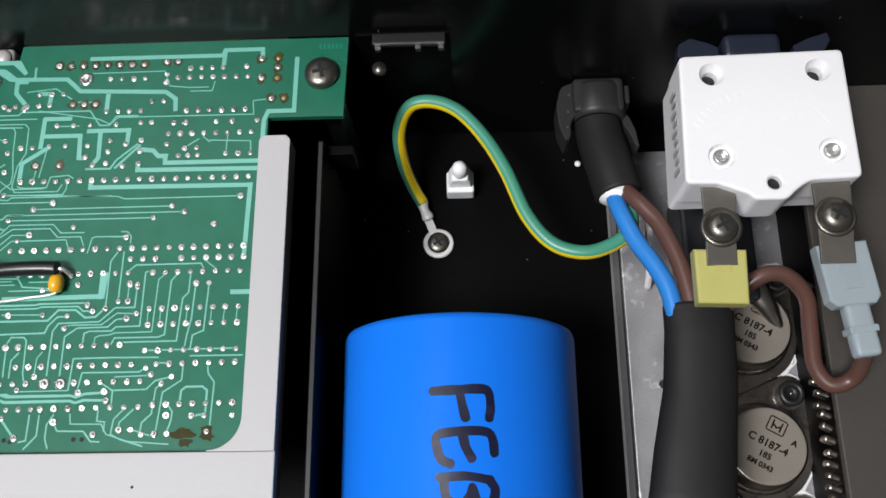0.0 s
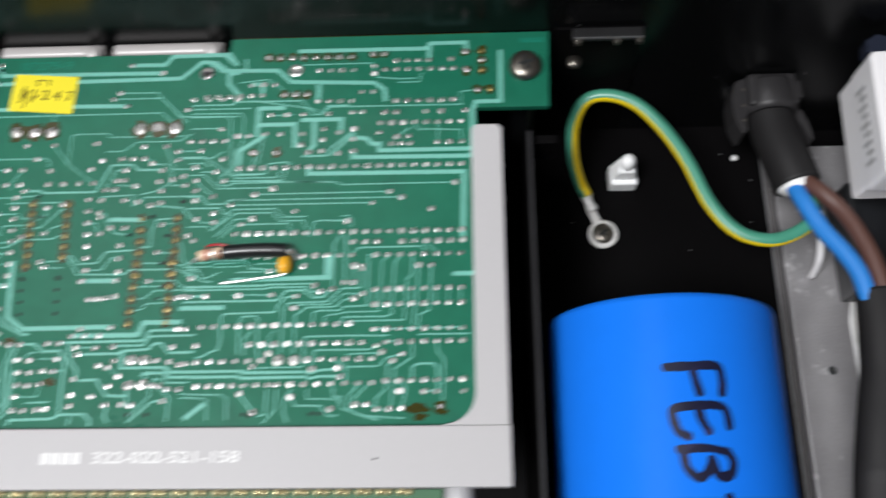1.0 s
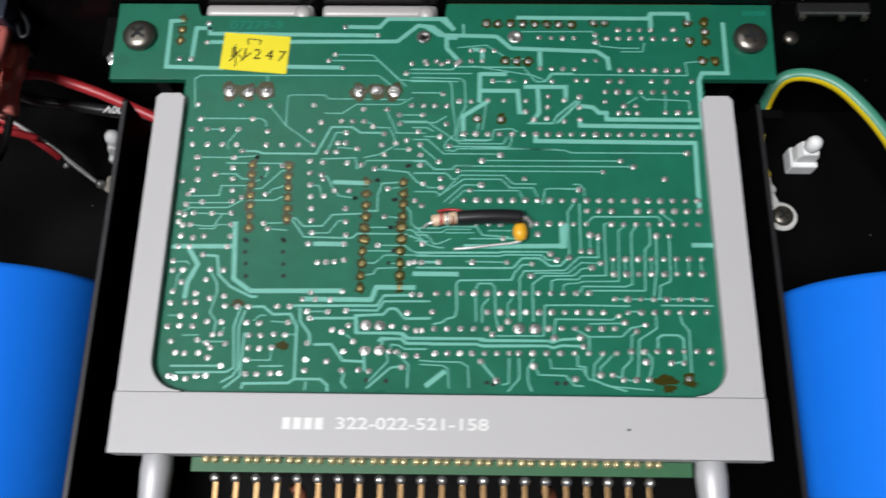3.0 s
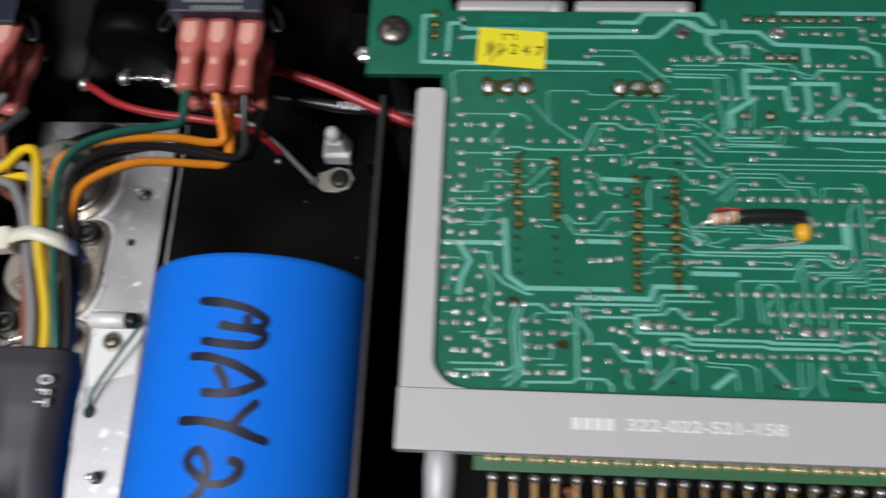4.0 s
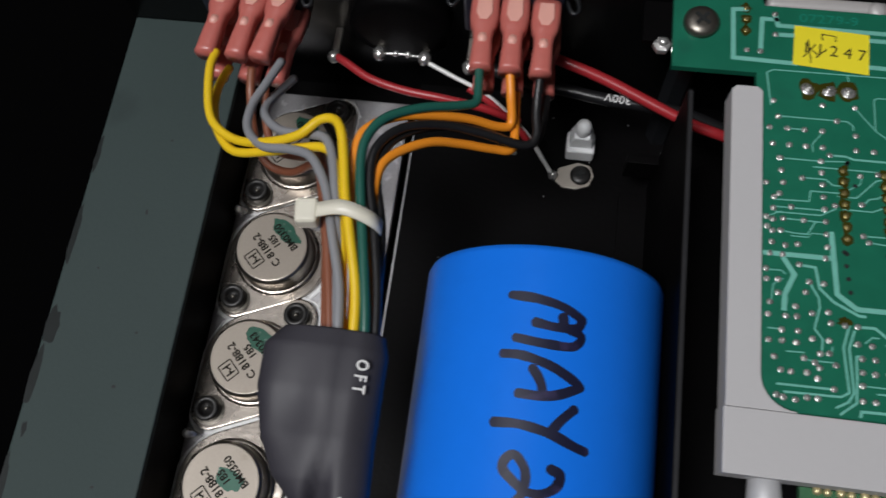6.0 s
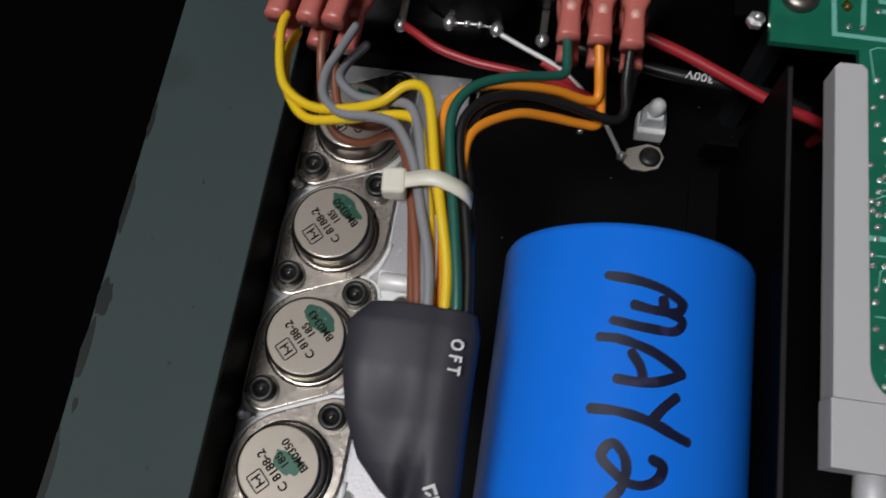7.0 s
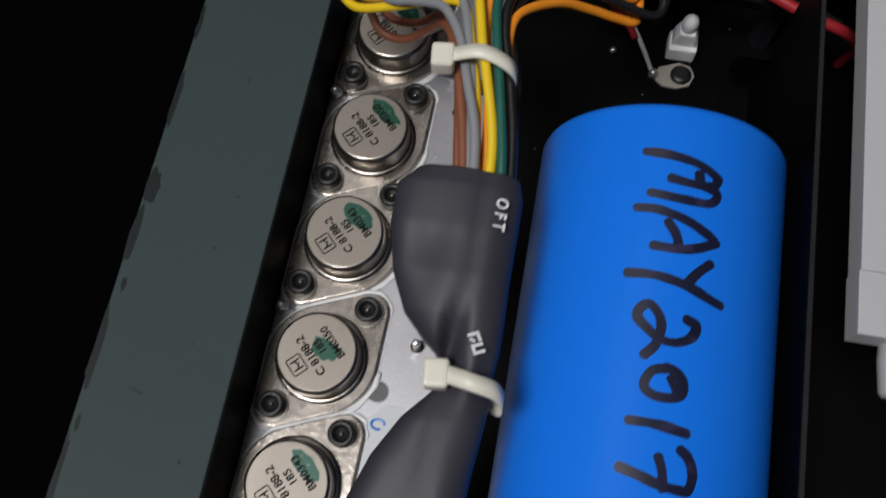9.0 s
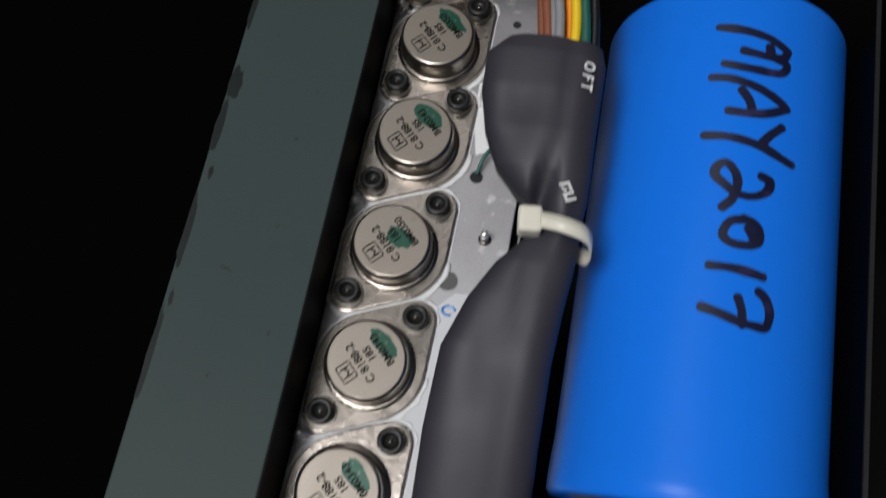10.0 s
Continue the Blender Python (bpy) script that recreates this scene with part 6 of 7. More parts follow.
track(0.024, 4.26, -0.58, 5.35, -0.58, 5.97, -1.21)
track(0.024, 5.46, -4.88, 6.05, -4.88, 6.17, -4.98, 6.26, -5.02, 7.96, -5.01, 8.03, -4.99, 8.64, -4.99)
track(0.05, 6.25, -5.23, 6.73, -5.23)
track(0.05, 5.13, -6.36, 5.16, -6.71, 6.07, -6.71, 6.16, -6.80, 7.63, -6.80, 7.69, -6.83, 8.66, -6.83)
track(0.05, 5.59, -6.86, 5.63, -6.81, 6.01, -6.82, 6.12, -6.91, 7.53, -6.91, 7.59, -6.94, 8.66, -6.93)
track(0.024, 5.87, -2.06, 6.43, -2.06, 7.07, -2.51, 7.76, -2.51)
pads(2.54, -2.79, 2.54, -2.79, 1)
pads(3.43, -3.12, 3.43, -3.12, 1)
pads(1.59, -3.7, 1.59, -3.7, 1)
pads(1.81, -3.96, 1.81, -3.96, 1)
pads(1.35, -4.2, 1.35, -4.2, 1)
pads(1.66, -4.21, 1.66, -4.21, 1)
pads(2.04, -4.21, 2.04, -4.21, 1)
pads(1.36, -4.4, 1.36, -4.4, 1)
pads(1.61, -4.46, 1.61, -4.46, 1)
pads(1.92, -4.71, 1.92, -4.71, 1)
pads(1.41, -4.94, 1.41, -4.94, 1)
pads(1.65, -4.94, 1.65, -4.94, 1)
pads(2.42, -4.94, 2.42, -4.94, 1)
pads(4.26, -3.32, 4.26, -3.32, 1)
pads(4.07, -4.86, 4.07, -4.86, 1)
pads(4.81, -4.86, 4.81, -4.86, 1)
pads(4.56, -2.59, 4.56, -2.59, 1)
pads(4.98, -2.72, 4.98, -2.72, 1)
pads(4.33, -2.8, 4.33, -2.8, 1)
pads(5.56, -2.85, 5.56, -2.85, 1)
pads(6.07, -2.72, 6.07, -2.72, 1)
pads(5.08, -3.09, 5.08, -3.09, 1)
pads(5.37, -3.18, 5.37, -3.18, 1)
pads(5.58, -3.12, 5.58, -3.12, 1)
pads(6.39, -3.51, 6.39, -3.51, 1)
pads(5.66, -3.63, 5.66, -3.63, 1)
pads(5.62, -4.25, 5.62, -4.25, 1)
pads(5.5, -4.88, 5.5, -4.88, 1)
pads(4.55, -3.68, 4.55, -3.68, 1)
pads(4.86, -3.68, 4.86, -3.68, 1)
pads(6.23, -3.89, 6.23, -3.89, 1)
pads(6.38, -4.0, 6.38, -4.0, 1)
pads(6.26, -5.23, 6.26, -5.23, 1)
pads(6.4, -4.84, 6.4, -4.84, 1)
pads(3.12, -4.42, 3.12, -4.42, 1)
pads(1.42, -5.89, 1.42, -5.89, 1)
pads(2.17, -6.03, 2.17, -6.03, 1)
pads(4.04, -6.03, 4.04, -6.03, 1)
pads(4.29, -6.03, 4.29, -6.03, 1)
pads(4.59, -6.04, 4.59, -6.04, 1)
pads(4.2, -5.89, 4.2, -5.89, 1)
pads(4.82, -5.86, 4.82, -5.86, 1)
pads(3.78, -6.51, 3.78, -6.51, 1)
pads(2.3, -6.77, 2.3, -6.77, 1)
pads(2.29, -7.03, 2.29, -7.03, 1)
pads(3.49, -7.02, 3.49, -7.02, 1)
pads(1.66, -7.63, 1.66, -7.63, 1)
pads(1.87, -7.65, 1.87, -7.65, 1)
pads(4.14, -6.28, 4.14, -6.28, 1)
pads(4.98, -6.56, 4.98, -6.56, 1)
pads(6.43, -6.64, 6.43, -6.64, 1)
pads(6.22, -5.91, 6.22, -5.91, 1)
pads(4.66, -6.65, 4.66, -6.65, 1)
pads(4.85, -6.69, 4.85, -6.69, 1)
pads(5.09, -6.88, 5.09, -6.88, 1)
pads(5.95, -7.08, 5.95, -7.08, 1)
pads(5.42, -7.46, 5.42, -7.46, 1)
track(0.024, 1.58, -2.02, 2.69, -2.02)
track(0.024, 2.69, -2.02, 2.89, -2.02, 2.99, -2.10, 3.00, -2.21)
track(0.024, 1.67, -2.28, 2.10, -2.28)
track(0.020, 2.38, -2.35, 2.21, -2.59, 2.23, -2.75)
track(0.020, 3.07, -1.74, 3.42, -2.18, 4.01, -2.61)
track(0.020, 3.42, -2.18, 3.41, -1.49, 3.48, -1.44, 4.21, -1.44, 4.30, -1.53, 5.98, -1.54)
track(0.020, 4.24, -1.88, 4.62, -1.88, 4.91, -1.66, 5.86, -1.66, 6.12, -1.49)
track(0.040, 2.54, -2.79, 2.85, -2.79, 2.98, -2.84, 4.11, -2.84, 4.40, -2.21, 4.85, -2.21, 5.03, -2.34, 5.55, -2.34)
track(0.024, 4.33, -2.80, 4.51, -2.34, 4.76, -2.34)
track(0.024, 1.61, -2.94, 2.34, -2.94, 2.86, -2.90)
track(0.024, 2.23, -3.07, 2.83, -3.07, 3.43, -3.07)
track(0.024, 2.07, -3.32, 2.45, -3.32, 2.59, -3.43, 2.80, -3.43)
track(0.024, 3.14, -3.78, 3.26, -3.65, 3.41, -3.62, 3.54, -3.52)
track(0.020, 3.14, -3.19, 3.09, -3.36, 2.81, -3.54)
track(0.024, 2.85, -3.58, 2.17, -3.59, 2.14, -3.81, 1.49, -3.83)
track(0.024, 2.67, -3.65, 3.02, -3.65, 3.40, -3.25, 3.49, -3.23)
track(0.024, 2.76, -3.91, 3.31, -3.91, 3.52, -3.80)
track(0.024, 1.48, -3.98, 2.38, -3.97)
track(0.024, 1.52, -4.09, 2.35, -4.08, 2.64, -3.91)
track(0.020, 1.35, -4.20, 1.62, -4.07)
track(0.024, 1.66, -4.21, 2.40, -4.22)
track(0.024, 1.61, -4.46, 1.86, -4.49, 2.10, -4.49, 2.25, -4.23)
track(0.020, 1.80, -4.55, 2.11, -4.55, 2.18, -4.46, 2.39, -4.46)
track(0.024, 3.12, -4.42, 3.55, -4.41, 3.62, -4.31)
track(0.024, 3.26, -4.54, 3.60, -4.57)
track(0.030, 3.66, -4.29, 3.78, -4.31, 3.95, -4.48, 4.34, -4.47, 4.53, -4.22, 5.16, -4.19, 5.22, -4.13, 5.46, -4.13, 5.45, -3.77, 5.54, -3.51, 5.96, -3.48)
track(0.024, 4.06, -4.63, 4.47, -4.62, 4.67, -4.35, 4.79, -4.35)
track(0.030, 3.66, -4.31, 3.75, -4.39, 3.97, -4.71, 4.96, -4.73, 5.07, -4.63, 6.03, -4.63, 6.51, -4.80)
track(0.024, 3.98, -3.57, 4.22, -3.57, 4.28, -3.77)
track(0.024, 4.26, -3.32, 4.39, -3.38, 4.51, -3.64, 4.65, -3.80, 4.99, -3.85)
track(0.020, 4.98, -2.72, 4.57, -2.69)
track(0.024, 4.23, -2.96, 4.95, -2.93, 4.99, -3.18, 5.14, -3.09, 5.20, -2.99, 6.43, -2.98)
track(0.030, 5.37, -3.18, 6.07, -3.25, 6.27, -3.48, 6.39, -3.51)
track(0.024, 5.57, -1.80, 5.74, -2.18, 5.80, -2.34, 6.40, -2.34)
track(0.024, 5.10, -2.04, 5.36, -2.18)
track(0.024, 5.36, -2.21, 5.65, -2.22, 5.76, -2.45, 5.77, -2.65, 5.44, -2.85, 5.13, -2.92)
track(0.024, 5.88, -1.91, 6.38, -1.91)
track(0.024, 5.95, -2.09, 6.38, -2.09)
track(0.020, 5.77, -2.72, 6.07, -2.72)
track(0.020, 5.66, -3.63, 5.97, -3.59)
track(0.024, 5.62, -4.25, 5.95, -4.28)
track(0.024, 5.21, -4.49, 5.76, -4.49)
track(0.024, 5.28, -5.00, 5.81, -5.00)
track(0.024, 5.30, -5.26, 5.45, -5.26, 5.64, -5.09, 6.53, -5.08)
track(0.020, 5.73, -5.26, 6.00, -5.27)
track(0.024, 5.25, -5.52, 5.43, -5.49, 5.50, -5.37, 6.07, -5.35)
track(0.024, 5.50, -4.88, 5.92, -4.88)
track(0.024, 6.05, -4.02, 6.15, -4.15, 6.16, -4.40, 6.51, -4.71)
track(0.024, 6.02, -4.53, 6.20, -4.55, 6.52, -4.87)
track(0.050, 1.97, -5.12, 2.24, -5.14, 2.31, -5.54, 2.56, -5.78, 3.00, -5.99, 3.11, -5.99)
track(0.035, 2.09, -5.38, 2.29, -5.72, 2.31, -5.90, 2.21, -6.32, 2.35, -6.50, 2.33, -6.79)
track(0.024, 1.33, -5.27, 1.63, -5.26, 1.69, -5.32)
track(0.020, 1.66, -5.42, 1.48, -5.55, 1.44, -5.91)
track(0.050, 3.00, -6.20, 3.27, -6.19, 3.47, -6.35, 3.82, -6.34, 3.96, -6.60, 3.98, -7.63)
track(0.050, 3.83, -6.17, 5.53, -6.15, 5.66, -5.94, 6.22, -5.93)
track(0.050, 4.00, -6.22, 4.02, -6.48, 4.22, -6.74, 4.24, -6.95)
track(0.024, 4.14, -6.28, 4.61, -6.28)
track(0.040, 4.92, -6.25, 5.54, -6.25, 5.67, -6.06, 6.57, -6.05)
track(0.050, 4.19, -6.42, 5.11, -6.41, 5.13, -6.71, 5.97, -6.70, 6.15, -6.81, 6.61, -6.81)
track(0.050, 5.10, -6.36, 5.66, -6.33, 5.77, -6.21, 5.91, -6.21, 6.10, -6.41, 6.59, -6.40)
track(0.040, 5.66, -7.05, 5.65, -6.84, 6.04, -6.81, 6.15, -6.90, 6.61, -6.90)
track(0.030, 5.82, -7.05, 5.84, -6.93, 5.99, -6.95, 6.10, -7.02, 6.53, -7.02)
track(0.050, 4.33, -6.95, 4.66, -6.94, 4.90, -7.26, 5.32, -7.28, 5.31, -7.17)
track(0.024, 4.85, -6.69, 5.08, -6.85)
track(0.050, 5.32, -7.28, 5.33, -7.45)
track(0.040, 6.09, -7.36, 5.84, -7.39, 5.39, -7.79)
track(0.030, 5.76, -7.08, 5.78, -7.27, 5.41, -7.67)
track(0.030, 5.95, -7.10, 6.18, -7.33, 6.17, -7.78)
track(0.040, 4.94, -7.51, 4.90, -7.68, 4.99, -7.79)
track(0.024, 3.78, -6.51, 3.44, -6.49)
track(0.024, 3.79, -6.75, 3.95, -6.76)
track(0.024, 3.09, -6.49, 3.21, -6.37, 3.33, -6.37)
track(0.024, 3.08, -7.27, 3.48, -7.27, 3.50, -7.07)
track(0.030, 3.27, -7.39, 3.73, -7.38)
track(0.040, 3.02, -6.73, 2.93, -6.75, 2.93, -7.19, 2.91, -7.59, 2.63, -7.82)
track(0.040, 2.82, -6.20, 2.71, -6.61, 2.79, -7.42, 2.65, -7.51, 1.67, -7.53)
track(0.040, 2.91, -6.28, 2.81, -6.61, 2.87, -7.42, 2.77, -7.59, 2.56, -7.71)
track(0.040, 1.55, -7.40, 2.53, -7.39)
track(0.050, 2.97, -7.82, 2.99, -7.73, 3.87, -7.71, 3.98, -7.63, 4.49, -7.63, 4.62, -7.74, 4.63, -7.85)
track(0.040, 4.21, -7.69, 4.19, -7.83)
track(0.024, 2.49, -6.76, 2.52, -6.62)
track(0.024, 1.72, -6.79, 2.03, -6.78)
track(0.024, 2.04, -6.91, 2.57, -6.91)
track(0.024, 1.39, -6.39, 1.66, -6.39)
track(0.030, 6.07, -0.79, 6.98, -0.79, 7.04, -0.72, 8.54, -0.73, 8.79, -1.08, 9.00, -1.08, 9.13, -0.87, 9.60, -0.87)
track(0.024, 6.07, -0.89, 7.40, -0.89)
track(0.024, 6.08, -1.00, 7.16, -1.01, 7.25, -1.11, 7.27, -1.70, 7.13, -1.98, 7.08, -2.45, 7.15, -2.58, 8.07, -2.58, 8.15, -2.42)
track(0.024, 6.08, -1.09, 6.91, -1.09, 6.97, -1.19, 6.99, -1.70, 7.06, -2.18, 7.04, -2.38, 6.87, -2.52, 6.82, -2.65, 6.88, -2.74, 7.03, -2.76, 7.11, -2.70, 9.23, -2.70)
track(0.024, 6.10, -1.37, 6.75, -1.37)
track(0.024, 6.85, -1.94, 6.63, -2.09, 6.14, -2.09)
track(0.024, 6.40, -2.42, 6.77, -2.42)
track(0.024, 6.14, -2.21, 6.45, -2.21, 6.58, -2.29)
track(0.024, 6.16, -2.49, 6.47, -2.49, 6.81, -2.82, 7.99, -2.82)
track(0.024, 6.31, -2.65, 6.76, -3.05)
track(0.024, 6.94, -2.65, 8.19, -2.65, 8.25, -2.52, 8.25, -2.38)
track(0.024, 7.20, -2.45, 7.29, -2.49, 7.82, -2.49, 7.88, -2.25, 8.25, -2.22, 8.37, -2.29)
track(0.024, 7.56, -2.02, 7.51, -2.34)
track(0.024, 7.71, -1.66, 7.63, -2.25)
track(0.030, 6.18, -3.00, 6.43, -3.00, 6.62, -3.18, 6.99, -3.18, 7.07, -3.09, 7.41, -3.09)
track(0.030, 6.20, -3.27, 6.87, -3.27, 6.99, -3.40, 7.05, -3.40)
track(0.024, 6.77, -3.76, 7.17, -3.31, 8.08, -3.31, 8.27, -3.50, 8.75, -3.50)
track(0.024, 6.71, -3.79, 7.24, -3.40, 8.02, -3.40, 8.21, -3.59, 8.69, -3.59, 8.77, -3.78)
track(0.024, 6.35, -3.51, 6.52, -3.60, 6.76, -3.60)
track(0.024, 6.22, -3.69, 6.64, -3.69, 6.77, -3.76)
track(0.024, 6.83, -3.92, 7.24, -3.53, 7.63, -3.53)
track(0.024, 6.95, -3.95, 7.25, -3.66, 8.39, -3.65, 8.46, -3.82)
track(0.024, 8.87, -3.95, 8.93, -3.63, 8.99, -3.60, 9.59, -3.60)
track(0.024, 7.85, -1.08, 8.35, -1.08)
track(0.040, 8.61, -2.09, 9.13, -2.09, 9.23, -1.91, 9.66, -1.54)
track(0.030, 6.26, -4.50, 6.74, -4.50, 6.86, -4.46, 7.51, -4.46, 7.63, -4.64, 8.17, -4.68)
track(0.024, 6.26, -4.59, 6.80, -4.59, 6.88, -4.52, 7.39, -4.52)
track(0.024, 6.88, -4.60, 7.45, -4.59)
track(0.024, 7.75, -4.54, 8.22, -4.54)
track(0.024, 6.27, -4.65, 6.51, -4.65, 6.63, -4.84, 6.75, -4.83, 6.98, -4.72)
track(0.024, 6.27, -4.78, 6.39, -4.77, 6.52, -4.86, 6.73, -4.92, 6.85, -4.92)
track(0.024, 7.36, -4.72, 8.46, -4.71)
track(0.030, 6.29, -5.04, 7.96, -5.02, 8.03, -5.00, 8.93, -4.99, 8.99, -5.03)
track(0.030, 6.29, -5.10, 8.00, -5.09, 8.06, -5.06, 8.82, -5.06, 8.94, -5.16, 9.13, -5.16)
track(0.024, 6.30, -5.22, 6.71, -5.22)
track(0.024, 7.30, -5.21, 8.12, -5.22)
track(0.040, 6.30, -5.35, 8.24, -5.34, 8.43, -5.13, 8.78, -5.13, 8.99, -5.29, 9.20, -5.28, 9.34, -5.13)
track(0.035, 6.65, -6.52, 6.82, -6.48, 6.93, -6.40, 7.07, -6.37, 7.12, -6.22, 7.10, -5.69, 7.16, -5.61, 8.21, -5.59, 8.27, -5.44, 8.43, -5.27, 8.62, -5.26)
track(0.030, 7.50, -6.45, 7.48, -5.80, 7.55, -5.67, 7.81, -5.67, 7.87, -5.74, 7.89, -6.39, 7.93, -6.54)
track(0.030, 7.75, -5.98, 7.62, -6.13, 7.62, -6.47)
track(0.024, 8.22, -5.97, 8.13, -6.09, 8.12, -6.42)
track(0.030, 8.37, -6.44, 8.37, -5.56, 8.47, -5.40, 9.28, -5.38, 9.34, -5.33, 9.58, -5.10, 9.97, -5.10, 9.98, -4.63)
track(0.024, 8.59, -5.49, 8.70, -5.44, 9.34, -5.44, 9.63, -5.21, 10.01, -5.23)
track(0.030, 8.63, -6.44, 8.63, -5.67, 8.86, -5.50, 9.46, -5.49, 9.63, -5.34, 9.81, -5.32)
track(0.024, 9.23, -5.85, 9.24, -5.70, 9.32, -5.66, 9.52, -5.65, 9.63, -5.61, 10.36, -5.60, 10.40, -4.53, 10.56, -4.40)
track(0.030, 9.00, -5.91, 9.01, -5.61, 9.11, -5.57, 9.55, -5.57, 9.63, -5.49, 10.11, -5.48, 10.12, -4.38, 10.17, -4.36)
track(0.030, 8.83, -6.73, 8.86, -6.11, 9.57, -6.10, 10.54, -6.11)
track(0.030, 9.02, -6.69, 9.07, -6.39, 10.19, -6.39, 10.31, -6.31)
track(0.024, 7.83, -6.74, 8.81, -6.73)
track(0.050, 6.61, -6.81, 7.52, -6.80, 7.64, -6.84, 8.89, -6.83, 9.00, -6.86, 9.17, -6.80, 9.53, -6.78)
track(0.050, 6.61, -6.92, 7.53, -6.91, 7.64, -6.95, 8.89, -6.93, 9.00, -6.97, 9.17, -6.92, 9.60, -6.93)
track(0.024, 6.40, -7.24, 6.63, -7.26, 7.20, -7.27, 7.34, -7.35, 7.36, -7.76)
track(0.024, 6.41, -7.32, 6.86, -7.34, 6.95, -7.40, 6.97, -7.77)
track(0.040, 7.58, -7.25, 7.88, -7.61)
track(0.030, 8.14, -7.19, 8.13, -7.67, 8.00, -7.70)
track(0.030, 8.33, -7.19, 8.33, -7.58, 8.11, -7.83)
track(0.030, 8.61, -7.19, 8.50, -7.38, 8.50, -7.64, 8.57, -7.82)
track(0.030, 8.62, -7.33, 8.72, -7.50, 9.23, -7.51, 9.39, -7.70, 9.56, -7.71)
track(0.024, 8.93, -7.18, 8.96, -7.37, 9.56, -7.38, 9.67, -7.57, 10.11, -7.71, 10.89, -7.77)
track(0.024, 9.53, -3.50, 9.65, -3.50, 9.74, -3.60, 9.74, -3.75)
track(0.024, 9.35, -3.61, 9.62, -3.61)
track(0.030, 9.50, -3.94, 9.38, -4.13, 9.38, -5.06)
track(0.030, 9.63, -3.94, 9.62, -4.94)
track(0.030, 9.73, -4.38, 9.91, -4.22, 11.23, -4.21, 11.29, -4.31)
track(0.024, 11.29, -4.13, 11.52, -4.31)
track(0.030, 10.76, -4.44, 10.66, -4.56, 10.62, -5.66, 10.49, -5.71, 9.63, -5.71, 9.57, -5.84)
track(0.030, 11.04, -4.44, 11.03, -4.81, 10.92, -4.93, 10.87, -5.79, 9.78, -5.80)
track(0.024, 9.81, -4.63, 9.81, -4.98)
track(0.020, 10.25, -5.18, 10.25, -5.42)
track(0.020, 10.50, -5.18, 10.50, -5.42)
track(0.020, 11.03, -5.17, 11.02, -5.42)
track(0.020, 11.52, -5.17, 11.51, -5.41)
track(0.020, 11.78, -5.17, 11.76, -5.41)
track(0.020, 12.03, -5.17, 12.02, -5.41)
track(0.030, 11.16, -4.62, 11.13, -5.35, 11.07, -5.65, 11.04, -5.89)
track(0.030, 11.43, -4.62, 11.39, -5.59, 11.18, -5.68, 11.15, -5.95)
track(0.030, 10.26, -5.97, 12.06, -5.95)
track(0.030, 11.17, -6.09, 12.19, -6.09)
track(0.024, 9.72, -6.48, 10.42, -6.46)
track(0.030, 9.49, -6.61, 9.70, -6.74, 10.36, -6.73, 10.53, -6.56, 10.84, -6.49)
track(0.030, 11.05, -6.30, 11.04, -6.56, 10.69, -6.79, 10.62, -7.56)
track(0.030, 10.65, -6.63, 10.55, -6.71, 10.51, -7.20, 10.34, -7.36, 10.32, -7.54)
track(0.040, 11.04, -6.99, 11.05, -6.76, 11.14, -6.69, 11.46, -6.69, 11.55, -6.76, 11.55, -7.21, 11.29, -7.25)
track(0.030, 11.53, -6.30, 11.55, -6.44, 11.68, -6.61, 11.65, -7.49)
track(0.030, 10.78, -6.99, 10.91, -7.16, 10.90, -7.33, 10.84, -7.53)
track(0.030, 10.15, -7.11, 9.90, -7.36, 9.92, -7.51)
track(0.030, 9.96, -7.11, 9.79, -7.29, 9.76, -7.57, 9.95, -7.67, 10.39, -7.80)
track(0.030, 9.71, -7.06, 9.71, -6.75)
track(0.030, 9.47, -7.12, 9.47, -7.32, 9.62, -7.34, 9.62, -7.51)
track(0.030, 10.15, -7.49, 10.50, -7.60)
track(0.030, 10.54, -6.22, 10.76, -6.22)
BIG_VIAS = ((6.33, 0.03), (8.36, 0.04), (6.33, 0.03))
EMPTY_HOLES = ((2.77, -4.78), (2.80, -5.05), (2.83, -5.30), (2.86, -5.56), (3.55, -4.77), (3.57, -5.04), (3.60, -5.30), (3.62, -5.55), (2.86, -2.94), (2.81, -4.81), (3.58, -4.80), (5.42, -3.44), (4.97, -3.85), (5.79, -3.88), (5.73, -4.49), (6.05, -3.11), (9.06, -7.66), (9.22, -7.66), (7.71, -7.66), (7.83, -7.69), (2.87, -2.92), (3.00, -3.40), (4.99, -3.85), (5.45, -3.44), (6.10, -3.10), (5.84, -3.87), (5.89, -4.38), (5.76, -4.49), (5.81, -5.00), (5.73, -5.26), (5.38, -7.64), (5.76, -7.65))
bmesh.ops.recalc_face_normals(TRACKS, faces=TRACKS.faces)
part("fine_track_pattern", TRACKS, TRACK, card, "pale green fine copper tracks", kind="stuff")


def joint_mesh(r, hgt):
    """One soldered hole: a tinned ring with a clipped pin in a small cone."""
    return lathe([(r, 0.0), (r, 0.008), (r * 0.62, 0.016), (r * 0.45, 0.009), (r * 0.34, hgt * 0.7), (r * 0.2, hgt), (0, hgt * 0.9)], 0, 0, 0, steps=9)


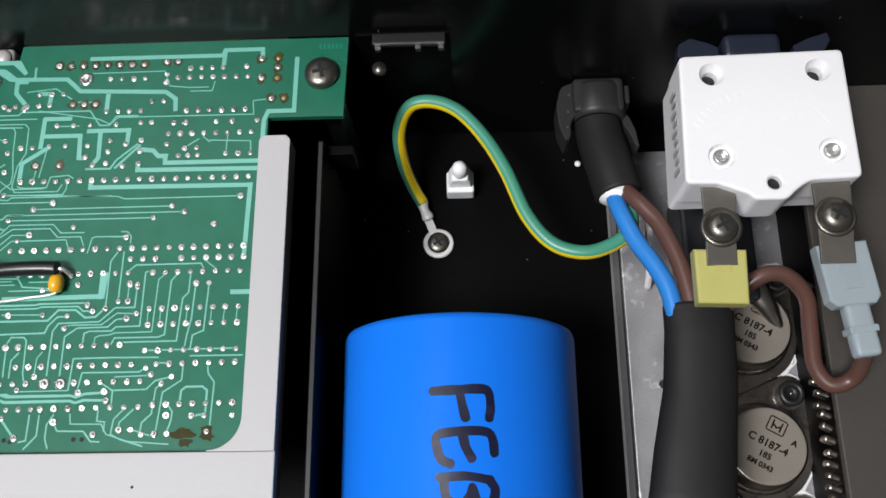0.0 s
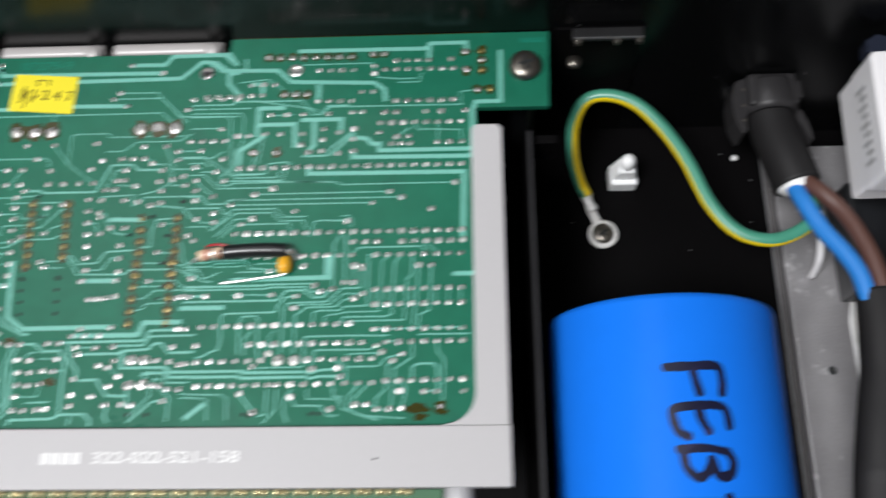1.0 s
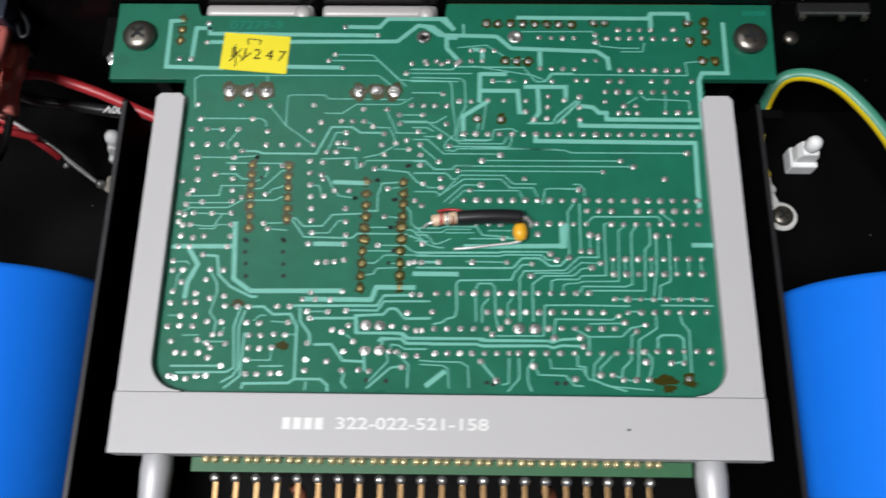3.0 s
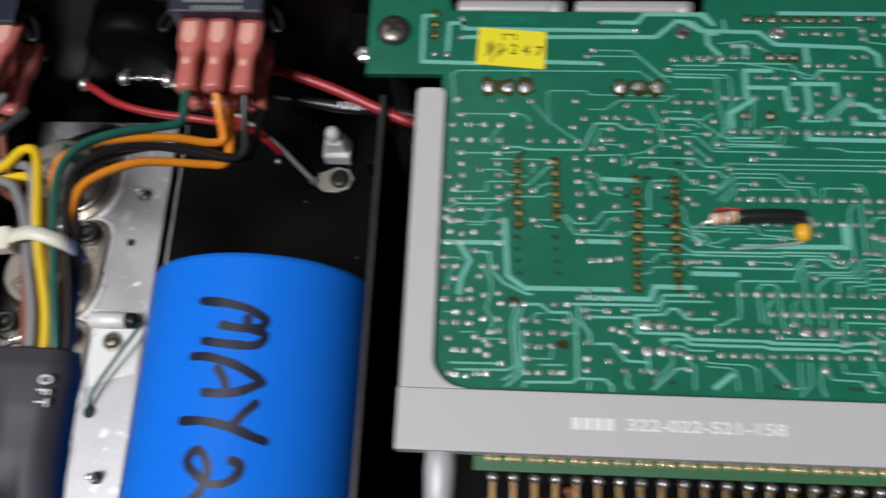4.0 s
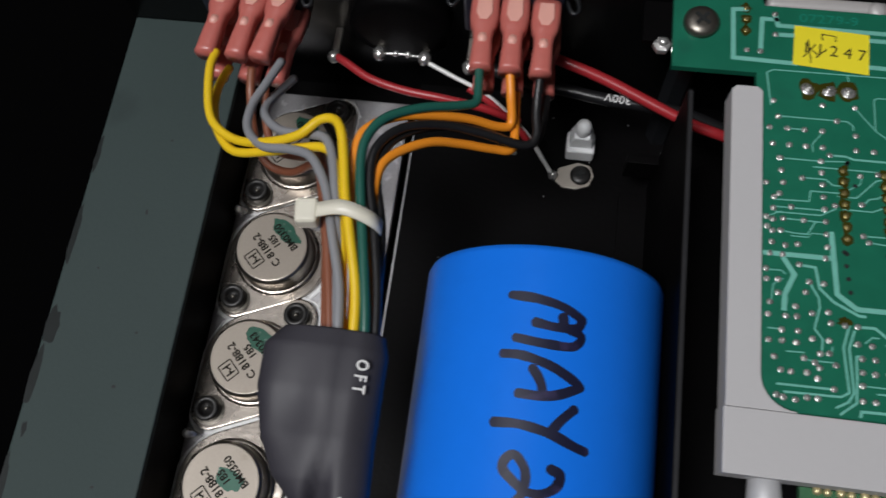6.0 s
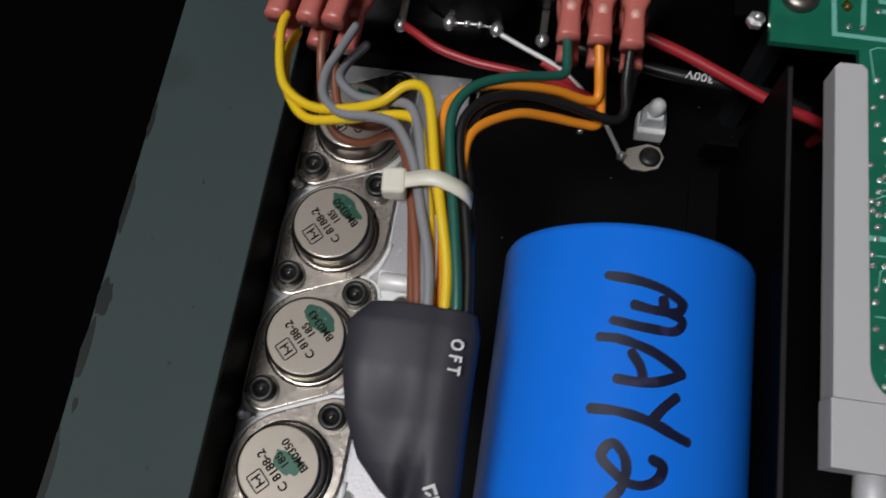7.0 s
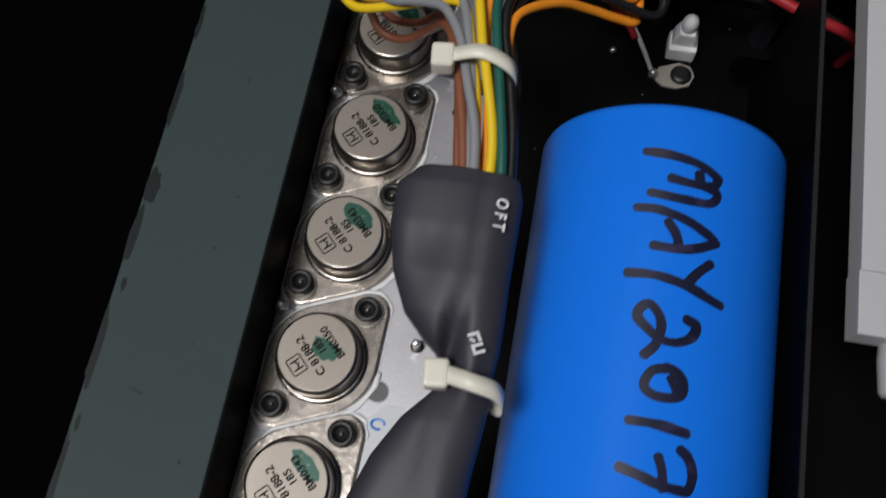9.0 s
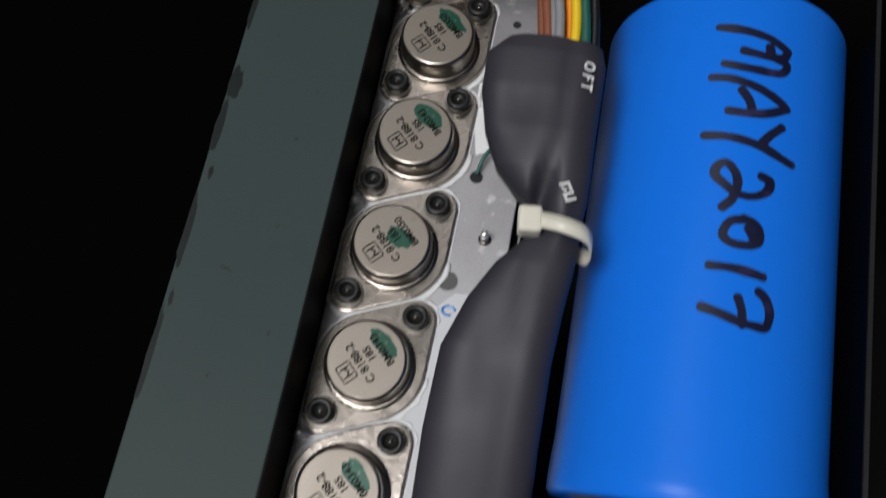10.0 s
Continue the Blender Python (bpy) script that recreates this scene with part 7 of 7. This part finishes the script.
shared = {}
for kind, r, hgt, material in ((0, 0.064, 0.045, SOLDER), (1, 0.056, 0.045, DULL_SOLDER), (2, 0.12, 0.08, SOLDER), (3, 0.15, 0.09, SOLDER)):
    shared[kind] = finish(joint_mesh(r, hgt), Vector((0, 0, 0)), material, True)
rest = bmesh.new()
flux_bm = bmesh.new()
ink = random.Random(8)
spread = sorted(PADS, key=lambda p: (p[1] < -8.2, -p[0] if p[0] > 7 else p[0] * 0.1 - 20))
for i, (x, y, kind) in enumerate(spread):
    if i < 300:
        ob = new("solder_joint", shared[kind])
        ob.parent = card
        ob.location = (Vector((x, y, SURF)) - BASE[card]) * CM
        ob.rotation_euler = (ink.uniform(-0.12, 0.12), ink.uniform(-0.12, 0.12), ink.uniform(0, 6))
    else:
        one = joint_mesh(0.12 if kind >= 2 else 0.064 * ink.uniform(0.85, 1.2), 0.045)
        one.transform(Matrix.Translation((x, y, SURF)) @ Matrix.Rotation(ink.uniform(-0.15, 0.15), 4, "X"))
        rest = join(rest, one)
    if kind in (1, 3):
        ring = []
        rr = 0.105 if kind == 1 else 0.19
        for k in range(12):
            a = k * math.pi / 6
            s = rr * ink.uniform(0.75, 1.3)
            ring.append(flux_bm.verts.new((x + s * math.cos(a), y + s * math.sin(a) * 1.15, SURF + 0.006 + i * 1e-6)))
        flux_bm.faces.new(ring)
part("solder_joints", rest, SOLDER, card, smooth=True, kind="stuff")
for cx, cy, n in ((11.35, -7.6, 5), (3.72, -7.02, 1), (2.75, -6.20, 1)):
    for k in range(n):
        x, y = cx + ink.uniform(-0.5, 0.5) * (n > 3), cy + ink.uniform(-0.16, 0.16)
        ring = [flux_bm.verts.new((x + 0.13 * math.cos(a) * ink.uniform(0.6, 1.5), y + 0.08 * math.sin(a) * ink.uniform(0.6, 1.4), SURF + 0.0065 + k * 1e-5)) for a in [q * math.pi / 6 for q in range(12)]]
        flux_bm.faces.new(ring)
part("flux_residue", flux_bm, FLUX, card, "brown flux residue round some joints", kind="stuff")
for x, y in BIG_VIAS:
    part("plated_hole", lathe([(0.16, 0), (0.16, 0.015), (0.09, 0.02), (0.07, 0.005), (0, 0.005)], x, y, SURF, steps=20), SOLDER, card, smooth=True)
holes_bm = bmesh.new()
for x, y in EMPTY_HOLES:
    holes_bm = lathe([(0.045, 0), (0.045, 0.006), (0, 0.006)], x, y, SURF, steps=10, bm=holes_bm)
part("hole_pattern", holes_bm, HOLE, card, kind="stuff")
for px in (0.0, 13.53):
    pan_head(px, 0.0, SURF, 0.37, 0.2, parent=card, name="corner_screw", label="dark cross-head corner screw", turn=15 if px else 50)

# ---- what sits on the card ----
sticker = solo("yellow_sticker", prism([(1.893, 0.119), (3.371, 0.009), (3.331, -0.93), (1.848, -0.812)], SURF + 0.005, SURF + 0.014), YELLOW_PAPER, "yellow paper sticker numbered 11247 on the circuit card", "sticker")
part("number", lettered("1 1 2 4 7", 0.36, 2.66, -0.45, SURF + 0.015, turn=-5, wide=0.98), INK, sticker, "hand-stamped black number 11247")
scrawl = bmesh.new()
for a, b in (((2.05, -0.62), (2.3, -0.3)), ((2.1, -0.3), (2.35, -0.58)), ((2.3, -0.62), (2.52, -0.4)), ((2.42, -0.05), (2.7, -0.08)), ((2.42, -0.05), (2.44, -0.2)), ((2.7, -0.08), (2.7, -0.2)), ((2.15, -0.2), (2.2, -0.75))):
    line = [Vector((*a, SURF + 0.0155)).lerp(Vector((*b, SURF + 0.0155)), i / 5) + Vector((0.012 * math.sin(i * 2.0), 0, 0)) for i in range(6)]
    scrawl = sweep(line, 0.014, steps=5, bm=scrawl)
part("pen_scrawl", scrawl, INK, sticker)
part("etched_number", lettered("07279-9", 0.3, 2.58, 0.31, SURF, turn=0, wide=1.2), ETCH, card, "etched number on the card")
etched = bmesh.new()
for i in range(6):
    etched = box(13.45 + i * 0.09, 13.5 + i * 0.09, 0.62, 0.74, SURF, SURF + 0.004, bm=etched)
part("etched_marks", etched, ETCH, card)

axial = thing("axial_resistor", 7.4, -4.35, SURF, "banded resistor and black sleeve wired across the card", "resistor")
part("body", sweep(spline([(6.62, -4.42, 5.2), (6.72, -4.4, 5.24), (6.86, -4.38, 5.25), (7.0, -4.36, 5.25), (7.12, -4.35, 5.25)]), lambda t: 0.135 - 0.02 * math.sin(t * math.pi) + (-0.06 if t < 0.05 else 0), steps=16), CERAMIC, axial, "beige resistor body", smooth=True)
for bx, material in ((6.76, W_RED), (6.88, CHROME), (7.0, W_BROWN)):
    part("band", lathe([(0.128, 0), (0.131, 0.01), (0.131, 0.05), (0.128, 0.06)], bx, -4.385, 5.247, "x", 16), material, axial, smooth=True)
part("sleeve", sweep(spline([(7.1, -4.36, 5.25), (7.6, -4.33, 5.27), (8.1, -4.32, 5.26), (8.42, -4.33, 5.24)]), 0.15, steps=16), W_BLACK, axial, "black tubing over the lead", smooth=True)
part("lead", wire([(6.42, -4.5, 5.05), (6.5, -4.46, 5.14), (6.66, -4.42, 5.2)], 0.035, steps=8), CHROME, axial, smooth=True)
part("lead_end", wire([(8.4, -4.33, 5.24), (8.52, -4.34, 5.22), (8.6, -4.4, 5.12), (8.62, -4.45, 5.03)], 0.05, steps=8), CHROME, axial, smooth=True)
part("red_lead", wire([(6.72, -4.18, 5.15), (6.9, -4.2, 5.3), (7.1, -4.22, 5.34), (7.3, -4.28, 5.3)], 0.03, steps=8), W_RED, axial, smooth=True)
dip = thing("dipped_capacitor", 8.39, -4.6, SURF, "small amber dipped capacitor soldered on the card", "capacitor")
part("bead", lathe([(0, 0), (0.1, 0.03), (0.145, 0.12), (0.15, 0.24), (0.11, 0.36), (0, 0.4)], 8.39, -4.42, 5.17, "y", 18), AMBER, dip, smooth=True)
part("lead", wire([(8.4, -4.8, 5.12), (8.2, -4.84, 5.1), (7.8, -4.88, 5.08), (7.4, -4.93, 5.06), (7.05, -4.95, 5.03)], 0.032, steps=8), CHROME, dip, smooth=True)
part("lead", wire([(8.42, -4.45, 5.17), (8.45, -4.38, 5.2), (8.46, -4.34, 5.22)], 0.03, steps=8), CHROME, dip, smooth=True)
